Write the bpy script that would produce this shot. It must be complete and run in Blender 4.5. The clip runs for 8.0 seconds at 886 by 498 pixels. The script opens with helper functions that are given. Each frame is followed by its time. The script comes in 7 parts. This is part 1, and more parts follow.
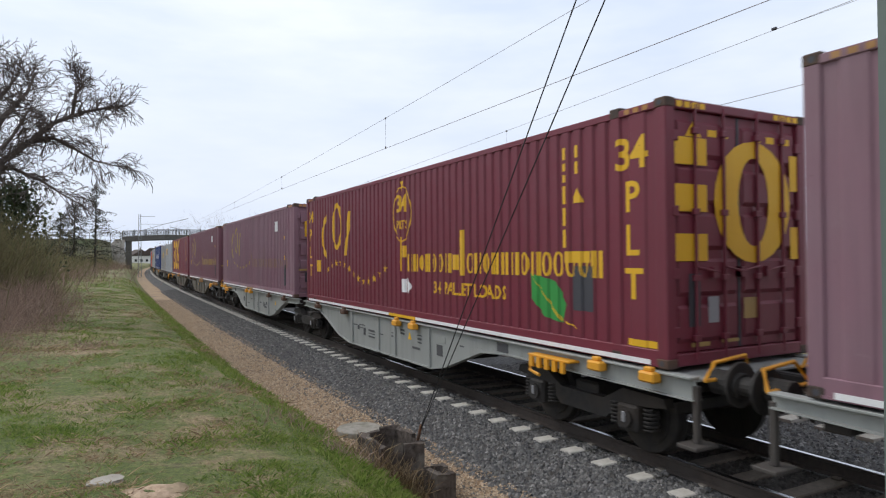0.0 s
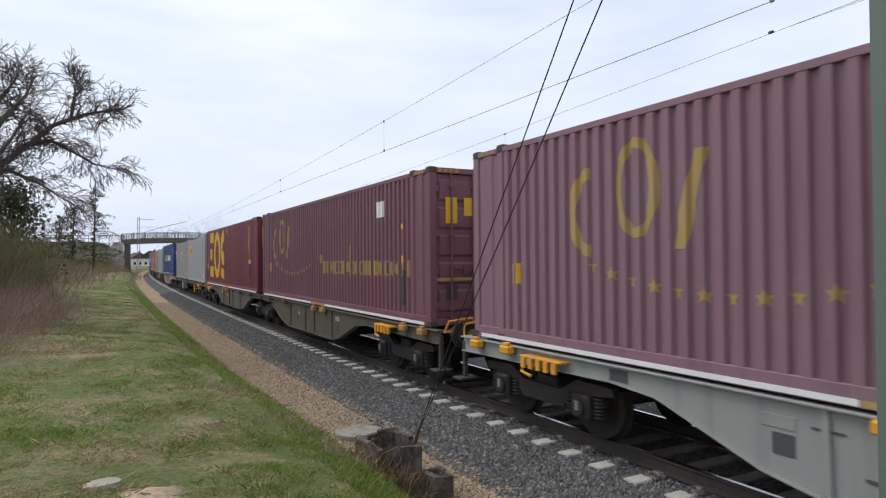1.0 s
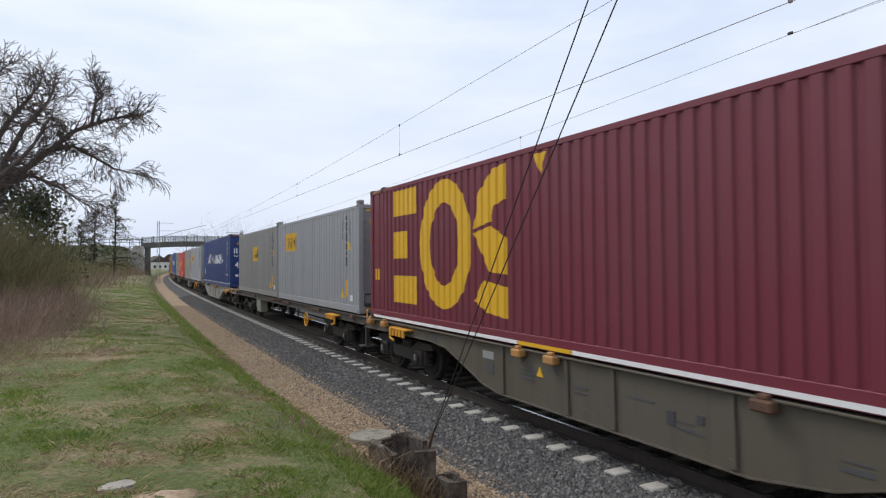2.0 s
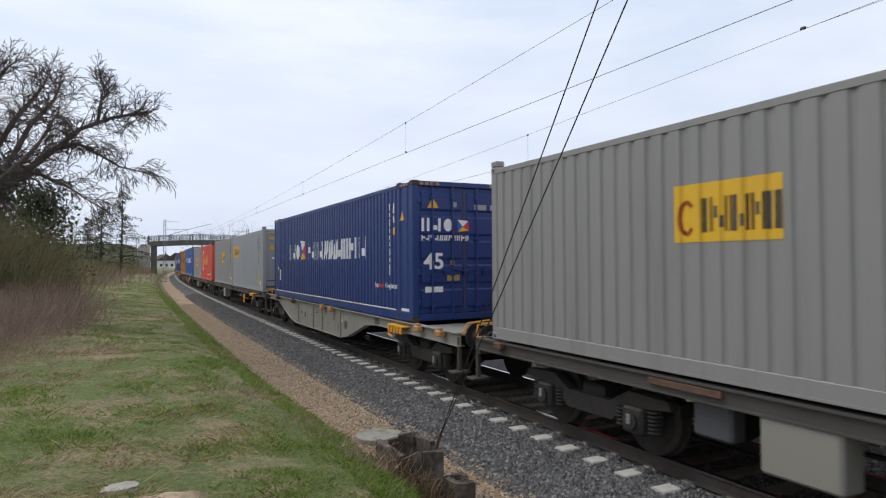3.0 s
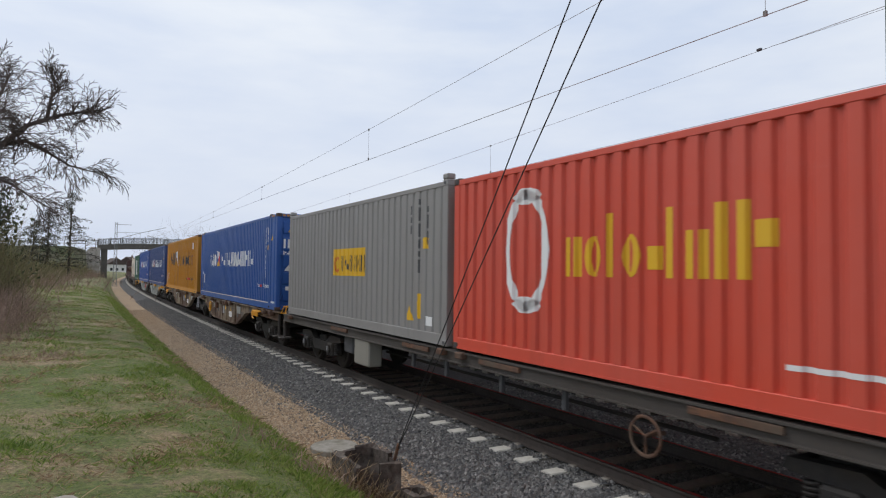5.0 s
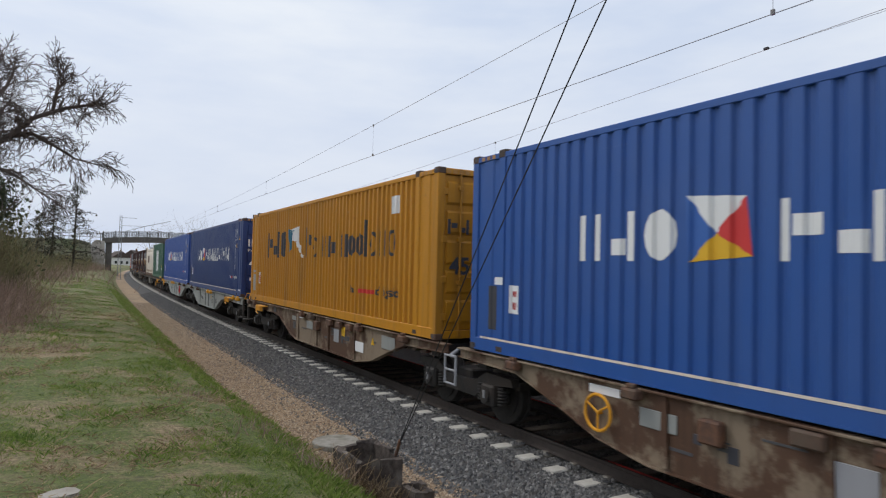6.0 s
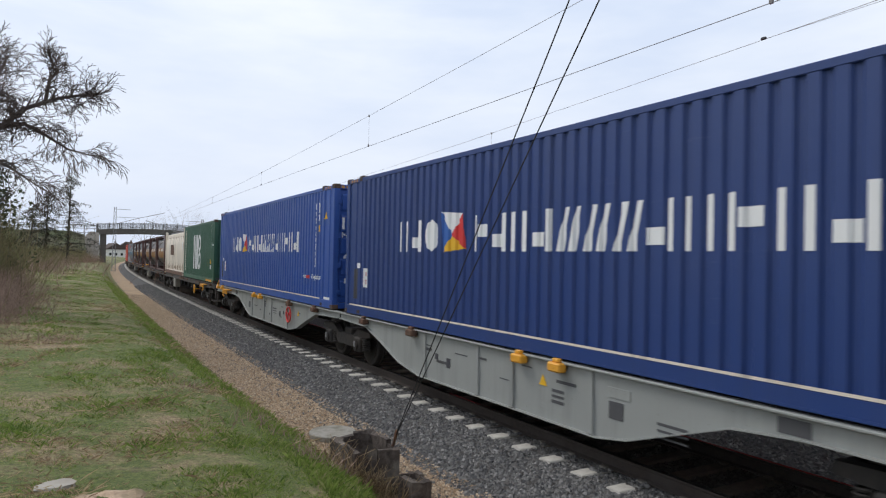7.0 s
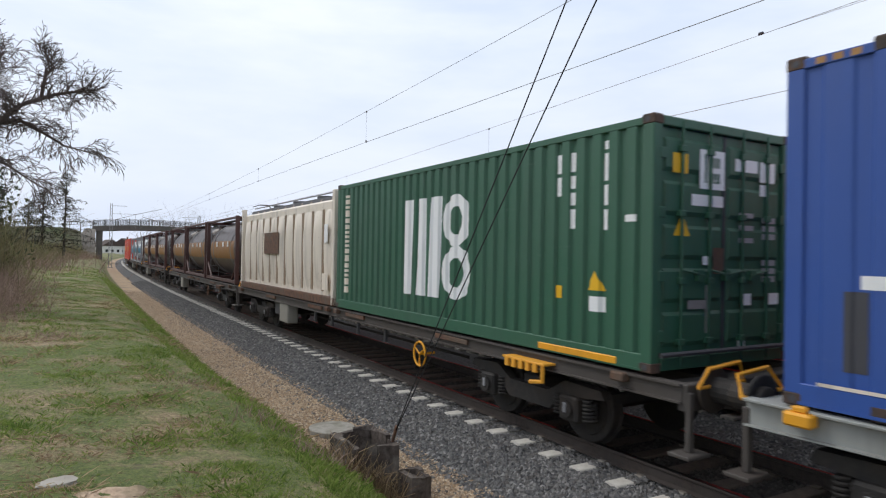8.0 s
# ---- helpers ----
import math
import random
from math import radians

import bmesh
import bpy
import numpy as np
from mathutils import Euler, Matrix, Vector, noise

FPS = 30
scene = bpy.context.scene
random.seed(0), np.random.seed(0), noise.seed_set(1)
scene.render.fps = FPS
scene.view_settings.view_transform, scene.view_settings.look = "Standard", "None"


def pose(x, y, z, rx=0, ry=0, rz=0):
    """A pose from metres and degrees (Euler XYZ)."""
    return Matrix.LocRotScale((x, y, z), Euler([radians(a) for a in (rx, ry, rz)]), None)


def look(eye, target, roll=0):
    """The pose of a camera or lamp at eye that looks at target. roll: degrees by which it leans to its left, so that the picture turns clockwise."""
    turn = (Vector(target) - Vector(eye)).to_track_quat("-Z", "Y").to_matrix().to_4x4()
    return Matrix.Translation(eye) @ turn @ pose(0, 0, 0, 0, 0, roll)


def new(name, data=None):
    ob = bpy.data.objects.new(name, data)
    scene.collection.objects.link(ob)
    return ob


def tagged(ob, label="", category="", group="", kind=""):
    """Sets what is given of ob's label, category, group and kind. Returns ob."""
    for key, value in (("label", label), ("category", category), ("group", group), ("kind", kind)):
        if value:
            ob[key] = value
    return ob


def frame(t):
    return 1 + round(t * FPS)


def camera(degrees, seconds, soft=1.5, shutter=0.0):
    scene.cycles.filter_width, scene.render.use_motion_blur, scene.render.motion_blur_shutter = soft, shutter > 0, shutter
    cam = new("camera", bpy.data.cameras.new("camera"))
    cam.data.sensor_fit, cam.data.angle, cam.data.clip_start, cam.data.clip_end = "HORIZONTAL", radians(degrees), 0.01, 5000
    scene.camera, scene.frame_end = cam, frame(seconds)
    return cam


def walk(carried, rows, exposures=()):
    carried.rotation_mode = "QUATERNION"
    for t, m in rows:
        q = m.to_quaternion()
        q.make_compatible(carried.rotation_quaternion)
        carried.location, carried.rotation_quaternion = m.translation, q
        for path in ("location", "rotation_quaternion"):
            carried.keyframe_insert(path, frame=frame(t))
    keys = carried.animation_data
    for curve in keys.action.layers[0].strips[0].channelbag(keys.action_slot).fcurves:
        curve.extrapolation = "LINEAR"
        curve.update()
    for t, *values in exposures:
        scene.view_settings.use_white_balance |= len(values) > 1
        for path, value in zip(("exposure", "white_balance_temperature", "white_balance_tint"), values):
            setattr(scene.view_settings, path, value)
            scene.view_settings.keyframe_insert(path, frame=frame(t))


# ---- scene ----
# x to the right of the viewer's spot, y along the railway, z up from the rail heads.
cam = camera(69.36, 8.0, soft=1.15, shutter=0.05)
PATH = [
    (0.0, pose(-0.064, -0.108, 2.385, 90.74, 0.44, -28.42)),
    (0.5, pose(-0.063, -0.120, 2.389, 90.85, 0.57, -28.50)),
    (1.0, pose(-0.053, -0.129, 2.385, 90.99, 0.46, -28.50)),
    (1.5, pose(-0.032, -0.128, 2.384, 91.14, 0.37, -28.06)),
    (2.0, pose(-0.017, -0.128, 2.392, 91.31, 0.43, -27.02)),
    (3.3, pose(0.020, 0.026, 2.379, 91.20, 0.37, -26.53)),
    (3.5, pose(0.026, 0.043, 2.377, 91.45, 0.35, -27.23)),
    (4.0, pose(0.018, 0.089, 2.368, 91.76, 0.45, -30.01)),
    (4.4, pose(0.022, 0.090, 2.367, 91.89, 0.15, -30.37)),
    (5.5, pose(0.033, 0.095, 2.361, 92.14, -1.26, -29.87)),
    (6.0, pose(0.035, 0.096, 2.366, 91.77, -1.28, -29.85)),
    (6.5, pose(0.041, 0.112, 2.361, 91.39, -1.23, -30.02)),
    (7.0, pose(0.036, 0.126, 2.353, 91.02, -1.23, -30.24)),
    (7.5, pose(0.030, 0.128, 2.357, 90.75, -1.11, -30.32)),
    (8.0, pose(0.012, 0.129, 2.357, 90.63, -1.05, -30.50)),
]
walk(cam, PATH, exposures=[(0.0, 0.0), (2.0, -0.05), (3.5, -0.08), (4.0, -0.08), (5.5, -0.28), (6.5, -0.15), (7.2, -0.04), (8.0, 0.0)])

# ---- light ----
SUN_ELEV, SUN_ROT = 50.0, 322.0
world = bpy.data.worlds.new("overcast_sky")
scene.world = world
world.use_nodes = True
wn, wl = world.node_tree.nodes, world.node_tree.links
wn.clear()
w_out = wn.new("ShaderNodeOutputWorld")
w_bg = wn.new("ShaderNodeBackground")
w_sky = wn.new("ShaderNodeTexSky")
w_sky.sky_type = "NISHITA"
w_sky.sun_disc = False
w_sky.sun_elevation, w_sky.sun_rotation = radians(SUN_ELEV), radians(SUN_ROT)
w_sky.dust_density = 2.0
w_co = wn.new("ShaderNodeTexCoord")
w_map = wn.new("ShaderNodeMapping")
w_map.inputs["Scale"].default_value = (1.2, 1.2, 4.5)
w_noise = wn.new("ShaderNodeTexNoise")
w_noise.inputs["Scale"].default_value = 1.6
w_noise.inputs["Detail"].default_value = 5.0
w_noise.inputs["Roughness"].default_value = 0.55
w_ramp = wn.new("ShaderNodeValToRGB")
w_ramp.color_ramp.elements[0].position, w_ramp.color_ramp.elements[1].position = 0.34, 0.66
w_ramp.color_ramp.elements[0].color = (0.66, 0.745, 0.90, 1)
w_ramp.color_ramp.elements[1].color = (0.93, 0.965, 1.0, 1)
w_dim = wn.new("ShaderNodeMix")
w_dim.data_type, w_dim.blend_type = "RGBA", "MULTIPLY"
w_dim.inputs[0].default_value = 1.0
w_dim.inputs[7].default_value = (0.10, 0.10, 0.10, 1)
w_mix = wn.new("ShaderNodeMix")
w_mix.data_type = "RGBA"
w_mix.inputs[0].default_value = 0.88
wl.new(w_co.outputs["Generated"], w_map.inputs["Vector"])
wl.new(w_map.outputs["Vector"], w_noise.inputs["Vector"])
wl.new(w_noise.outputs["Fac"], w_ramp.inputs["Fac"])
wl.new(w_sky.outputs["Color"], w_dim.inputs[6])
wl.new(w_dim.outputs[2], w_mix.inputs[6])
wl.new(w_ramp.outputs["Color"], w_mix.inputs[7])
w_sep = wn.new("ShaderNodeSeparateXYZ")
wl.new(w_co.outputs["Generated"], w_sep.inputs["Vector"])
w_low = wn.new("ShaderNodeMapRange")
w_low.inputs["From Min"].default_value, w_low.inputs["From Max"].default_value = -0.02, 0.42
w_low.inputs["To Min"].default_value, w_low.inputs["To Max"].default_value = 0.75, 0.0
wl.new(w_sep.outputs["Z"], w_low.inputs["Value"])
w_hor = wn.new("ShaderNodeMix")
w_hor.data_type = "RGBA"
w_hor.inputs[7].default_value = (0.60, 0.66, 0.80, 1)
wl.new(w_low.outputs["Result"], w_hor.inputs[0])
wl.new(w_mix.outputs[2], w_hor.inputs[6])
wl.new(w_hor.outputs[2], w_bg.inputs["Color"])
w_bg.inputs["Strength"].default_value = 1.22
wl.new(w_bg.outputs["Background"], w_out.inputs["Surface"])
sun = new("sun", bpy.data.lights.new("sun", "SUN"))
sun.data.energy, sun.data.angle, sun.data.color = 1.4, radians(24), (1.0, 0.97, 0.92)
sun.matrix_world = look((-18, 23, 34.8), (0, 0, 0))


# ---- materials ----
def shader(name, rough=0.6, metal=0.0):
    m = bpy.data.materials.new(name)
    m.use_nodes = True
    n, l = m.node_tree.nodes, m.node_tree.links
    b = n["Principled BSDF"]
    b.inputs["Roughness"].default_value = rough
    b.inputs["Metallic"].default_value = metal
    return m, n, l, b


def noise_node(n, l, co, scale, detail=4.0, rough=0.6, stretch=None):
    t = n.new("ShaderNodeTexNoise")
    t.inputs["Scale"].default_value, t.inputs["Detail"].default_value = scale, detail
    t.inputs["Roughness"].default_value = rough
    if stretch:
        mp = n.new("ShaderNodeMapping")
        mp.inputs["Scale"].default_value = stretch
        l.new(co, mp.inputs["Vector"])
        l.new(mp.outputs["Vector"], t.inputs["Vector"])
    else:
        l.new(co, t.inputs["Vector"])
    return t.outputs["Fac"]


def band(n, l, fac, lo, hi):
    r = n.new("ShaderNodeMapRange")
    r.inputs["From Min"].default_value, r.inputs["From Max"].default_value = lo, hi
    l.new(fac, r.inputs["Value"])
    return r.outputs["Result"]


def blend(n, l, fac, a, b):
    m = n.new("ShaderNodeMix")
    m.data_type = "RGBA"
    if isinstance(fac, float):
        m.inputs[0].default_value = fac
    else:
        l.new(fac, m.inputs[0])
    for sock, v in ((6, a), (7, b)):
        if isinstance(v, tuple):
            m.inputs[sock].default_value = (*v, 1)
        else:
            l.new(v, m.inputs[sock])
    return m.outputs[2]


def scaled(n, l, fac, k):
    m = n.new("ShaderNodeMath")
    m.operation = "MULTIPLY"
    l.new(fac, m.inputs[0])
    m.inputs[1].default_value = k
    return m.outputs[0]


def bumped(n, l, b, fac, strength, dist):
    bp = n.new("ShaderNodeBump")
    bp.inputs["Strength"].default_value, bp.inputs["Distance"].default_value = strength, dist
    l.new(fac, bp.inputs["Height"])
    l.new(bp.outputs["Normal"], b.inputs["Normal"])


def paint(name, rgb, rough=0.5, fade=0.35, rust=0.15, streak=0.35):
    """Weathered paint on steel: blotchy fading, grime running down, rust specks."""
    m, n, l, b = shader(name, rough)
    co = n.new("ShaderNodeTexCoord").outputs["Object"]
    pale = tuple(min(1.0, 0.62 * c + 0.38 * (sum(rgb) / 3 + 0.06)) for c in rgb)
    c = blend(n, l, scaled(n, l, band(n, l, noise_node(n, l, co, 0.55, 5), 0.35, 0.7), fade), rgb, pale)
    dirt = tuple(0.45 * v + 0.02 for v in rgb)
    c = blend(n, l, scaled(n, l, band(n, l, noise_node(n, l, co, 1.0, 5, 0.65, (3.5, 3.5, 0.22)), 0.5, 0.78), streak), c, dirt)
    c = blend(n, l, scaled(n, l, band(n, l, noise_node(n, l, co, 5.0, 6, 0.7), 0.64, 0.74), rust), c, (0.10, 0.045, 0.022))
    scuff = tuple(min(1.0, v * 0.75 + 0.16) for v in rgb)
    c = blend(n, l, scaled(n, l, band(n, l, noise_node(n, l, co, 1.0, 6, 0.75, (6.0, 1.3, 9.0)), 0.63, 0.74), streak * 0.5), c, scuff)
    c = blend(n, l, scaled(n, l, band(n, l, noise_node(n, l, co, 24.0, 5, 0.7), 0.66, 0.72), min(1.0, rust * 2.2)), c, (0.085, 0.045, 0.03))
    l.new(c, b.inputs["Base Color"])
    r = n.new("ShaderNodeMapRange")
    r.inputs["To Min"].default_value, r.inputs["To Max"].default_value = rough - 0.1, rough + 0.15
    l.new(noise_node(n, l, co, 3.0, 4), r.inputs["Value"])
    l.new(r.outputs["Result"], b.inputs["Roughness"])
    bumped(n, l, b, noise_node(n, l, co, 2.2, 4), 0.25, 0.02)
    return m


def speckled(name, a, b_, scale, rough=0.9, c=None, scale2=0.6, bump=0.4, dist=0.02, metal=0.0):
    """Two mixed tones at grain scale, a third in larger patches."""
    m, n, l, b = shader(name, rough, metal)
    co = n.new("ShaderNodeTexCoord").outputs["Object"]
    fine = noise_node(n, l, co, scale, 5, 0.7)
    col = blend(n, l, band(n, l, fine, 0.35, 0.65), a, b_)
    if c:
        col = blend(n, l, band(n, l, noise_node(n, l, co, scale2, 4), 0.48, 0.66), col, c)
    l.new(col, b.inputs["Base Color"])
    bumped(n, l, b, fine, bump, dist)
    return m


def island_mat(name, cols, rough=0.9, patch=None, patch_scale=0.5, thin=0.0):
    """For loose stones or blades: each island takes its own tone."""
    m, n, l, b = shader(name, rough)
    g = n.new("ShaderNodeNewGeometry")
    r = n.new("ShaderNodeValToRGB")
    els = r.color_ramp.elements
    while len(els) < len(cols):
        els.new(0.5)
    for i, c in enumerate(cols):
        els[i].position = i / (len(cols) - 1)
        els[i].color = (*c, 1)
    l.new(g.outputs["Random Per Island"], r.inputs["Fac"])
    col = r.outputs["Color"]
    if patch:
        co = n.new("ShaderNodeTexCoord").outputs["Object"]
        col = blend(n, l, scaled(n, l, band(n, l, noise_node(n, l, co, patch_scale, 4), 0.45, 0.6), 0.85), col, patch)
    l.new(col, b.inputs["Base Color"])
    if thin:
        tr = n.new("ShaderNodeBsdfTranslucent")
        l.new(col, tr.inputs["Color"])
        mx = n.new("ShaderNodeMixShader")
        mx.inputs[0].default_value = thin
        l.new(b.outputs[0], mx.inputs[1])
        l.new(tr.outputs[0], mx.inputs[2])
        l.new(mx.outputs[0], n["Material Output"].inputs["Surface"])
    return m


def patchy(name, worn, sound, scale):
    """Sound paint left in ragged islands on rusty steel, with streaks running down."""
    m, n, l, b = shader(name, 0.7)
    co = n.new("ShaderNodeTexCoord").outputs["Object"]
    c = blend(n, l, band(n, l, noise_node(n, l, co, scale, 8, 0.7), 0.46, 0.54), worn, sound)
    c = blend(n, l, scaled(n, l, band(n, l, noise_node(n, l, co, 1.0, 6, 0.7, (5.0, 5.0, 0.5)), 0.52, 0.7), 0.7), c, tuple(0.55 * v for v in worn))
    c = blend(n, l, scaled(n, l, band(n, l, noise_node(n, l, co, 14.0, 5, 0.7), 0.6, 0.68), 0.6), c, (0.16, 0.075, 0.035))
    l.new(c, b.inputs["Base Color"])
    bumped(n, l, b, noise_node(n, l, co, 9.0, 5), 0.35, 0.01)
    return m


M = {}
M["maroon"] = paint("maroon_paint", (0.165, 0.019, 0.037), 0.5, 0.25, 0.10, 0.3)
M["faded"] = paint("faded_maroon_paint", (0.245, 0.122, 0.158), 0.65, 0.6, 0.25, 0.55)
M["faded_dark"] = paint("dull_maroon_paint", (0.18, 0.066, 0.09), 0.6, 0.45, 0.3, 0.5)
M["blue"] = paint("blue_paint", (0.009, 0.034, 0.165), 0.45, 0.2, 0.08, 0.3)
M["royal"] = paint("royal_blue_paint", (0.022, 0.077, 0.32), 0.45, 0.2, 0.08, 0.3)
M["ghost"] = paint("ghost_of_yellow_lettering", (0.27, 0.15, 0.115), 0.7, 0.6, 0.2, 0.5)
M["blue_light"] = paint("bright_blue_paint", (0.013, 0.082, 0.325), 0.45, 0.25, 0.08, 0.25)
M["navy"] = paint("navy_paint", (0.013, 0.042, 0.175), 0.45, 0.2, 0.08, 0.3)
M["yellow"] = paint("ochre_yellow_paint", (0.50, 0.212, 0.001), 0.55, 0.06, 0.45, 0.8)
M["grey"] = paint("light_grey_paint", (0.315, 0.32, 0.34), 0.5, 0.3, 0.12, 0.35)
M["grey_warm"] = paint("warm_grey_paint", (0.255, 0.243, 0.235), 0.5, 0.3, 0.2, 0.4)
M["red"] = paint("orange_red_paint", (0.62, 0.07, 0.035), 0.5, 0.25, 0.1, 0.3)
M["green"] = paint("bottle_green_paint", (0.027, 0.105, 0.06), 0.5, 0.35, 0.3, 0.4)
M["cream"] = paint("stained_cream_paint", (0.72, 0.64, 0.54), 0.55, 0.3, 0.6, 0.95)
M["cream_stain"] = paint("rust-stained cream paint", (0.36, 0.27, 0.19), 0.6, 0.5, 0.9, 0.9)
M["white"] = paint("white_lettering_paint", (0.78, 0.78, 0.78), 0.55, 0.1, 0.1, 0.15)
M["gold"] = paint("yellow_lettering_paint", (0.74, 0.42, 0.01), 0.55, 0.1, 0.08, 0.15)
M["gold_faded"] = paint("faded_yellow_lettering", (0.42, 0.27, 0.07), 0.65, 0.6, 0.2, 0.5)
M["ink"] = paint("dark_lettering_paint", (0.05, 0.05, 0.06), 0.6, 0.2, 0.05, 0.2)
M["logo_red"] = paint("red_decal", (0.62, 0.03, 0.03), 0.5, 0.1, 0.05, 0.1)
M["logo_blue"] = paint("blue_decal", (0.03, 0.12, 0.42), 0.5, 0.1, 0.05, 0.1)
M["leaf_decal"] = paint("green_decal", (0.03, 0.28, 0.05), 0.5, 0.2, 0.05, 0.1)
M["teal"] = paint("teal_decal", (0.02, 0.16, 0.26), 0.5, 0.2, 0.05, 0.1)
M["black_steel"] = speckled("grimy_black_steel", (0.012, 0.011, 0.011), (0.028, 0.024, 0.021), 9, 0.75, (0.035, 0.026, 0.02), 1.4, 0.3)
M["dark_grey"] = paint("dark_grey_paint", (0.07, 0.07, 0.075), 0.6, 0.3, 0.3, 0.4)
M["sill_pale"] = paint("pale_grey_wagon_paint", (0.285, 0.295, 0.28), 0.55, 0.25, 0.3, 0.55)
M["sill_beige"] = paint("grimy_beige_wagon_paint", (0.095, 0.079, 0.058), 0.65, 0.4, 0.5, 0.7)
M["sill_stone"] = paint("stone_grey_wagon_paint", (0.25, 0.235, 0.20), 0.6, 0.3, 0.3, 0.5)
M["sill_rust"] = patchy("rust-worn beige wagon paint", (0.085, 0.042, 0.023), (0.23, 0.175, 0.12), 0.85)
M["safety"] = paint("yellow_safety_paint", (0.74, 0.33, 0.01), 0.55, 0.2, 0.3, 0.4)
M["wagon_dark"] = paint("grimy_brown_wagon_paint", (0.055, 0.045, 0.038), 0.7, 0.7, 0.7, 0.6)
M["brush_soil"] = speckled("dark_scrubby_slope", (0.045, 0.05, 0.022), (0.085, 0.075, 0.045), 1.3, 0.95, (0.065, 0.085, 0.03), 0.25, 0.8, 0.2)
M["casting"] = speckled("rust_dark_cast_steel", (0.032, 0.026, 0.024), (0.075, 0.048, 0.036), 11, 0.8, (0.11, 0.06, 0.04), 2.2, 0.3)
M["tan"] = paint("weathered_ochre_paint", (0.42, 0.20, 0.045), 0.65, 0.5, 0.8, 0.6)
# oil stain, darkened further to paint in the shade under the train
M["oily_shaded"] = speckled("oily ballast with train shade", (0.02, 0.018, 0.017), (0.055, 0.048, 0.042), 17, 0.95, (0.035, 0.03, 0.026), 0.9, 1.0, 0.05)
M["oily_shaded_stone"] = None
M["rust"] = speckled("rusty_steel", (0.16, 0.075, 0.04), (0.07, 0.04, 0.03), 8, 0.85, (0.10, 0.07, 0.05), 1.5, 0.4)
M["rod"] = paint("dull_steel_rod", (0.22, 0.22, 0.23), 0.45, 0.3, 0.3, 0.3)
M["tank"] = paint("stained_steel_tank", (0.065, 0.045, 0.038), 0.4, 0.5, 0.4, 0.6)
M["tank_frame"] = paint("oxide_red_frame", (0.07, 0.026, 0.022), 0.6, 0.3, 0.2, 0.4)
M["orange"] = paint("orange_band", (0.24, 0.105, 0.015), 0.55, 0.3, 0.3, 0.4)
M["rail_side"] = speckled("rusty_rail", (0.055, 0.040, 0.033), (0.032, 0.025, 0.022), 14, 0.8, (0.055, 0.045, 0.04), 1.0, 0.2, 0.005)
M["rail_top"], _n, _l, _b = shader("polished_rail_head", 0.22, 1.0)
_b.inputs["Base Color"].default_value = (0.55, 0.55, 0.56, 1)
M["concrete"] = speckled("pale_concrete", (0.46, 0.43, 0.38), (0.34, 0.31, 0.27), 12, 0.9, (0.28, 0.25, 0.21), 1.2, 0.3, 0.008)
M["old_concrete"] = speckled("mossy_old_concrete", (0.33, 0.31, 0.27), (0.22, 0.20, 0.17), 10, 0.95, (0.17, 0.16, 0.12), 3.0, 0.4, 0.01)
M["bridge"] = speckled("weathered_bridge_concrete", (0.125, 0.115, 0.10), (0.085, 0.08, 0.072), 1.6, 0.9, (0.085, 0.085, 0.075), 0.3, 0.3)
M["railing"] = paint("dull_grey_railing_paint", (0.085, 0.09, 0.088), 0.6, 0.3, 0.2, 0.3)
M["mast"] = paint("grey_green_mast_paint", (0.12, 0.155, 0.135), 0.6, 0.3, 0.08, 0.4)
M["galv"] = paint("galvanised_steel", (0.20, 0.205, 0.21), 0.5, 0.3, 0.1, 0.2)
M["wire"], _n, _l, _b = shader("weathered_copper_wire", 0.6, 0.3)
_b.inputs["Base Color"].default_value = (0.20, 0.185, 0.18, 1)
M["cable"], _n, _l, _b = shader("black_guy_cable", 0.6, 0.2)
_b.inputs["Base Color"].default_value = (0.02, 0.02, 0.022, 1)
M["glass"], _n, _l, _b = shader("dark_window_glass", 0.08)
_b.inputs["Base Color"].default_value = (0.012, 0.018, 0.016, 1)
M["train_red"] = paint("traffic_red_paint", (0.60, 0.022, 0.025), 0.35, 0.05, 0.02, 0.1)
M["bark"] = speckled("dark_bark", (0.055, 0.042, 0.034), (0.028, 0.022, 0.019), 9, 0.95, (0.06, 0.058, 0.035), 1.2, 0.6, 0.02)
M["wood"] = speckled("rotten_timber", (0.125, 0.10, 0.082), (0.04, 0.03, 0.026), 9, 0.95, (0.19, 0.165, 0.14), 3.2, 1.0, 0.03)
M["roof"] = speckled("brown_roof_tiles", (0.085, 0.06, 0.05), (0.06, 0.045, 0.04), 2.0, 0.9)
M["render_white"] = speckled("white_house_plaster", (0.72, 0.71, 0.68), (0.62, 0.61, 0.58), 1.5, 0.9)
M["ballast"] = speckled("grey_ballast_bed", (0.045, 0.044, 0.046), (0.13, 0.127, 0.125), 17, 0.95, (0.085, 0.075, 0.068), 0.8, 1.0, 0.05)
M["gravel"] = speckled("tan_gravel_bed", (0.46, 0.33, 0.20), (0.24, 0.165, 0.105), 30, 0.95, (0.20, 0.15, 0.115), 1.1, 1.0, 0.03)
M["ballast_stone"] = island_mat("ballast_stones", [(0.045, 0.045, 0.048), (0.095, 0.093, 0.093), (0.165, 0.16, 0.155), (0.08, 0.072, 0.066), (0.27, 0.26, 0.25)])
# stones between the rails: oily tones with the train's shade in the colour
M["oily_shaded_stone"] = island_mat("oily_stones_with_train_shade", [(0.025, 0.022, 0.02), (0.05, 0.045, 0.04), (0.085, 0.078, 0.07), (0.035, 0.03, 0.026)])
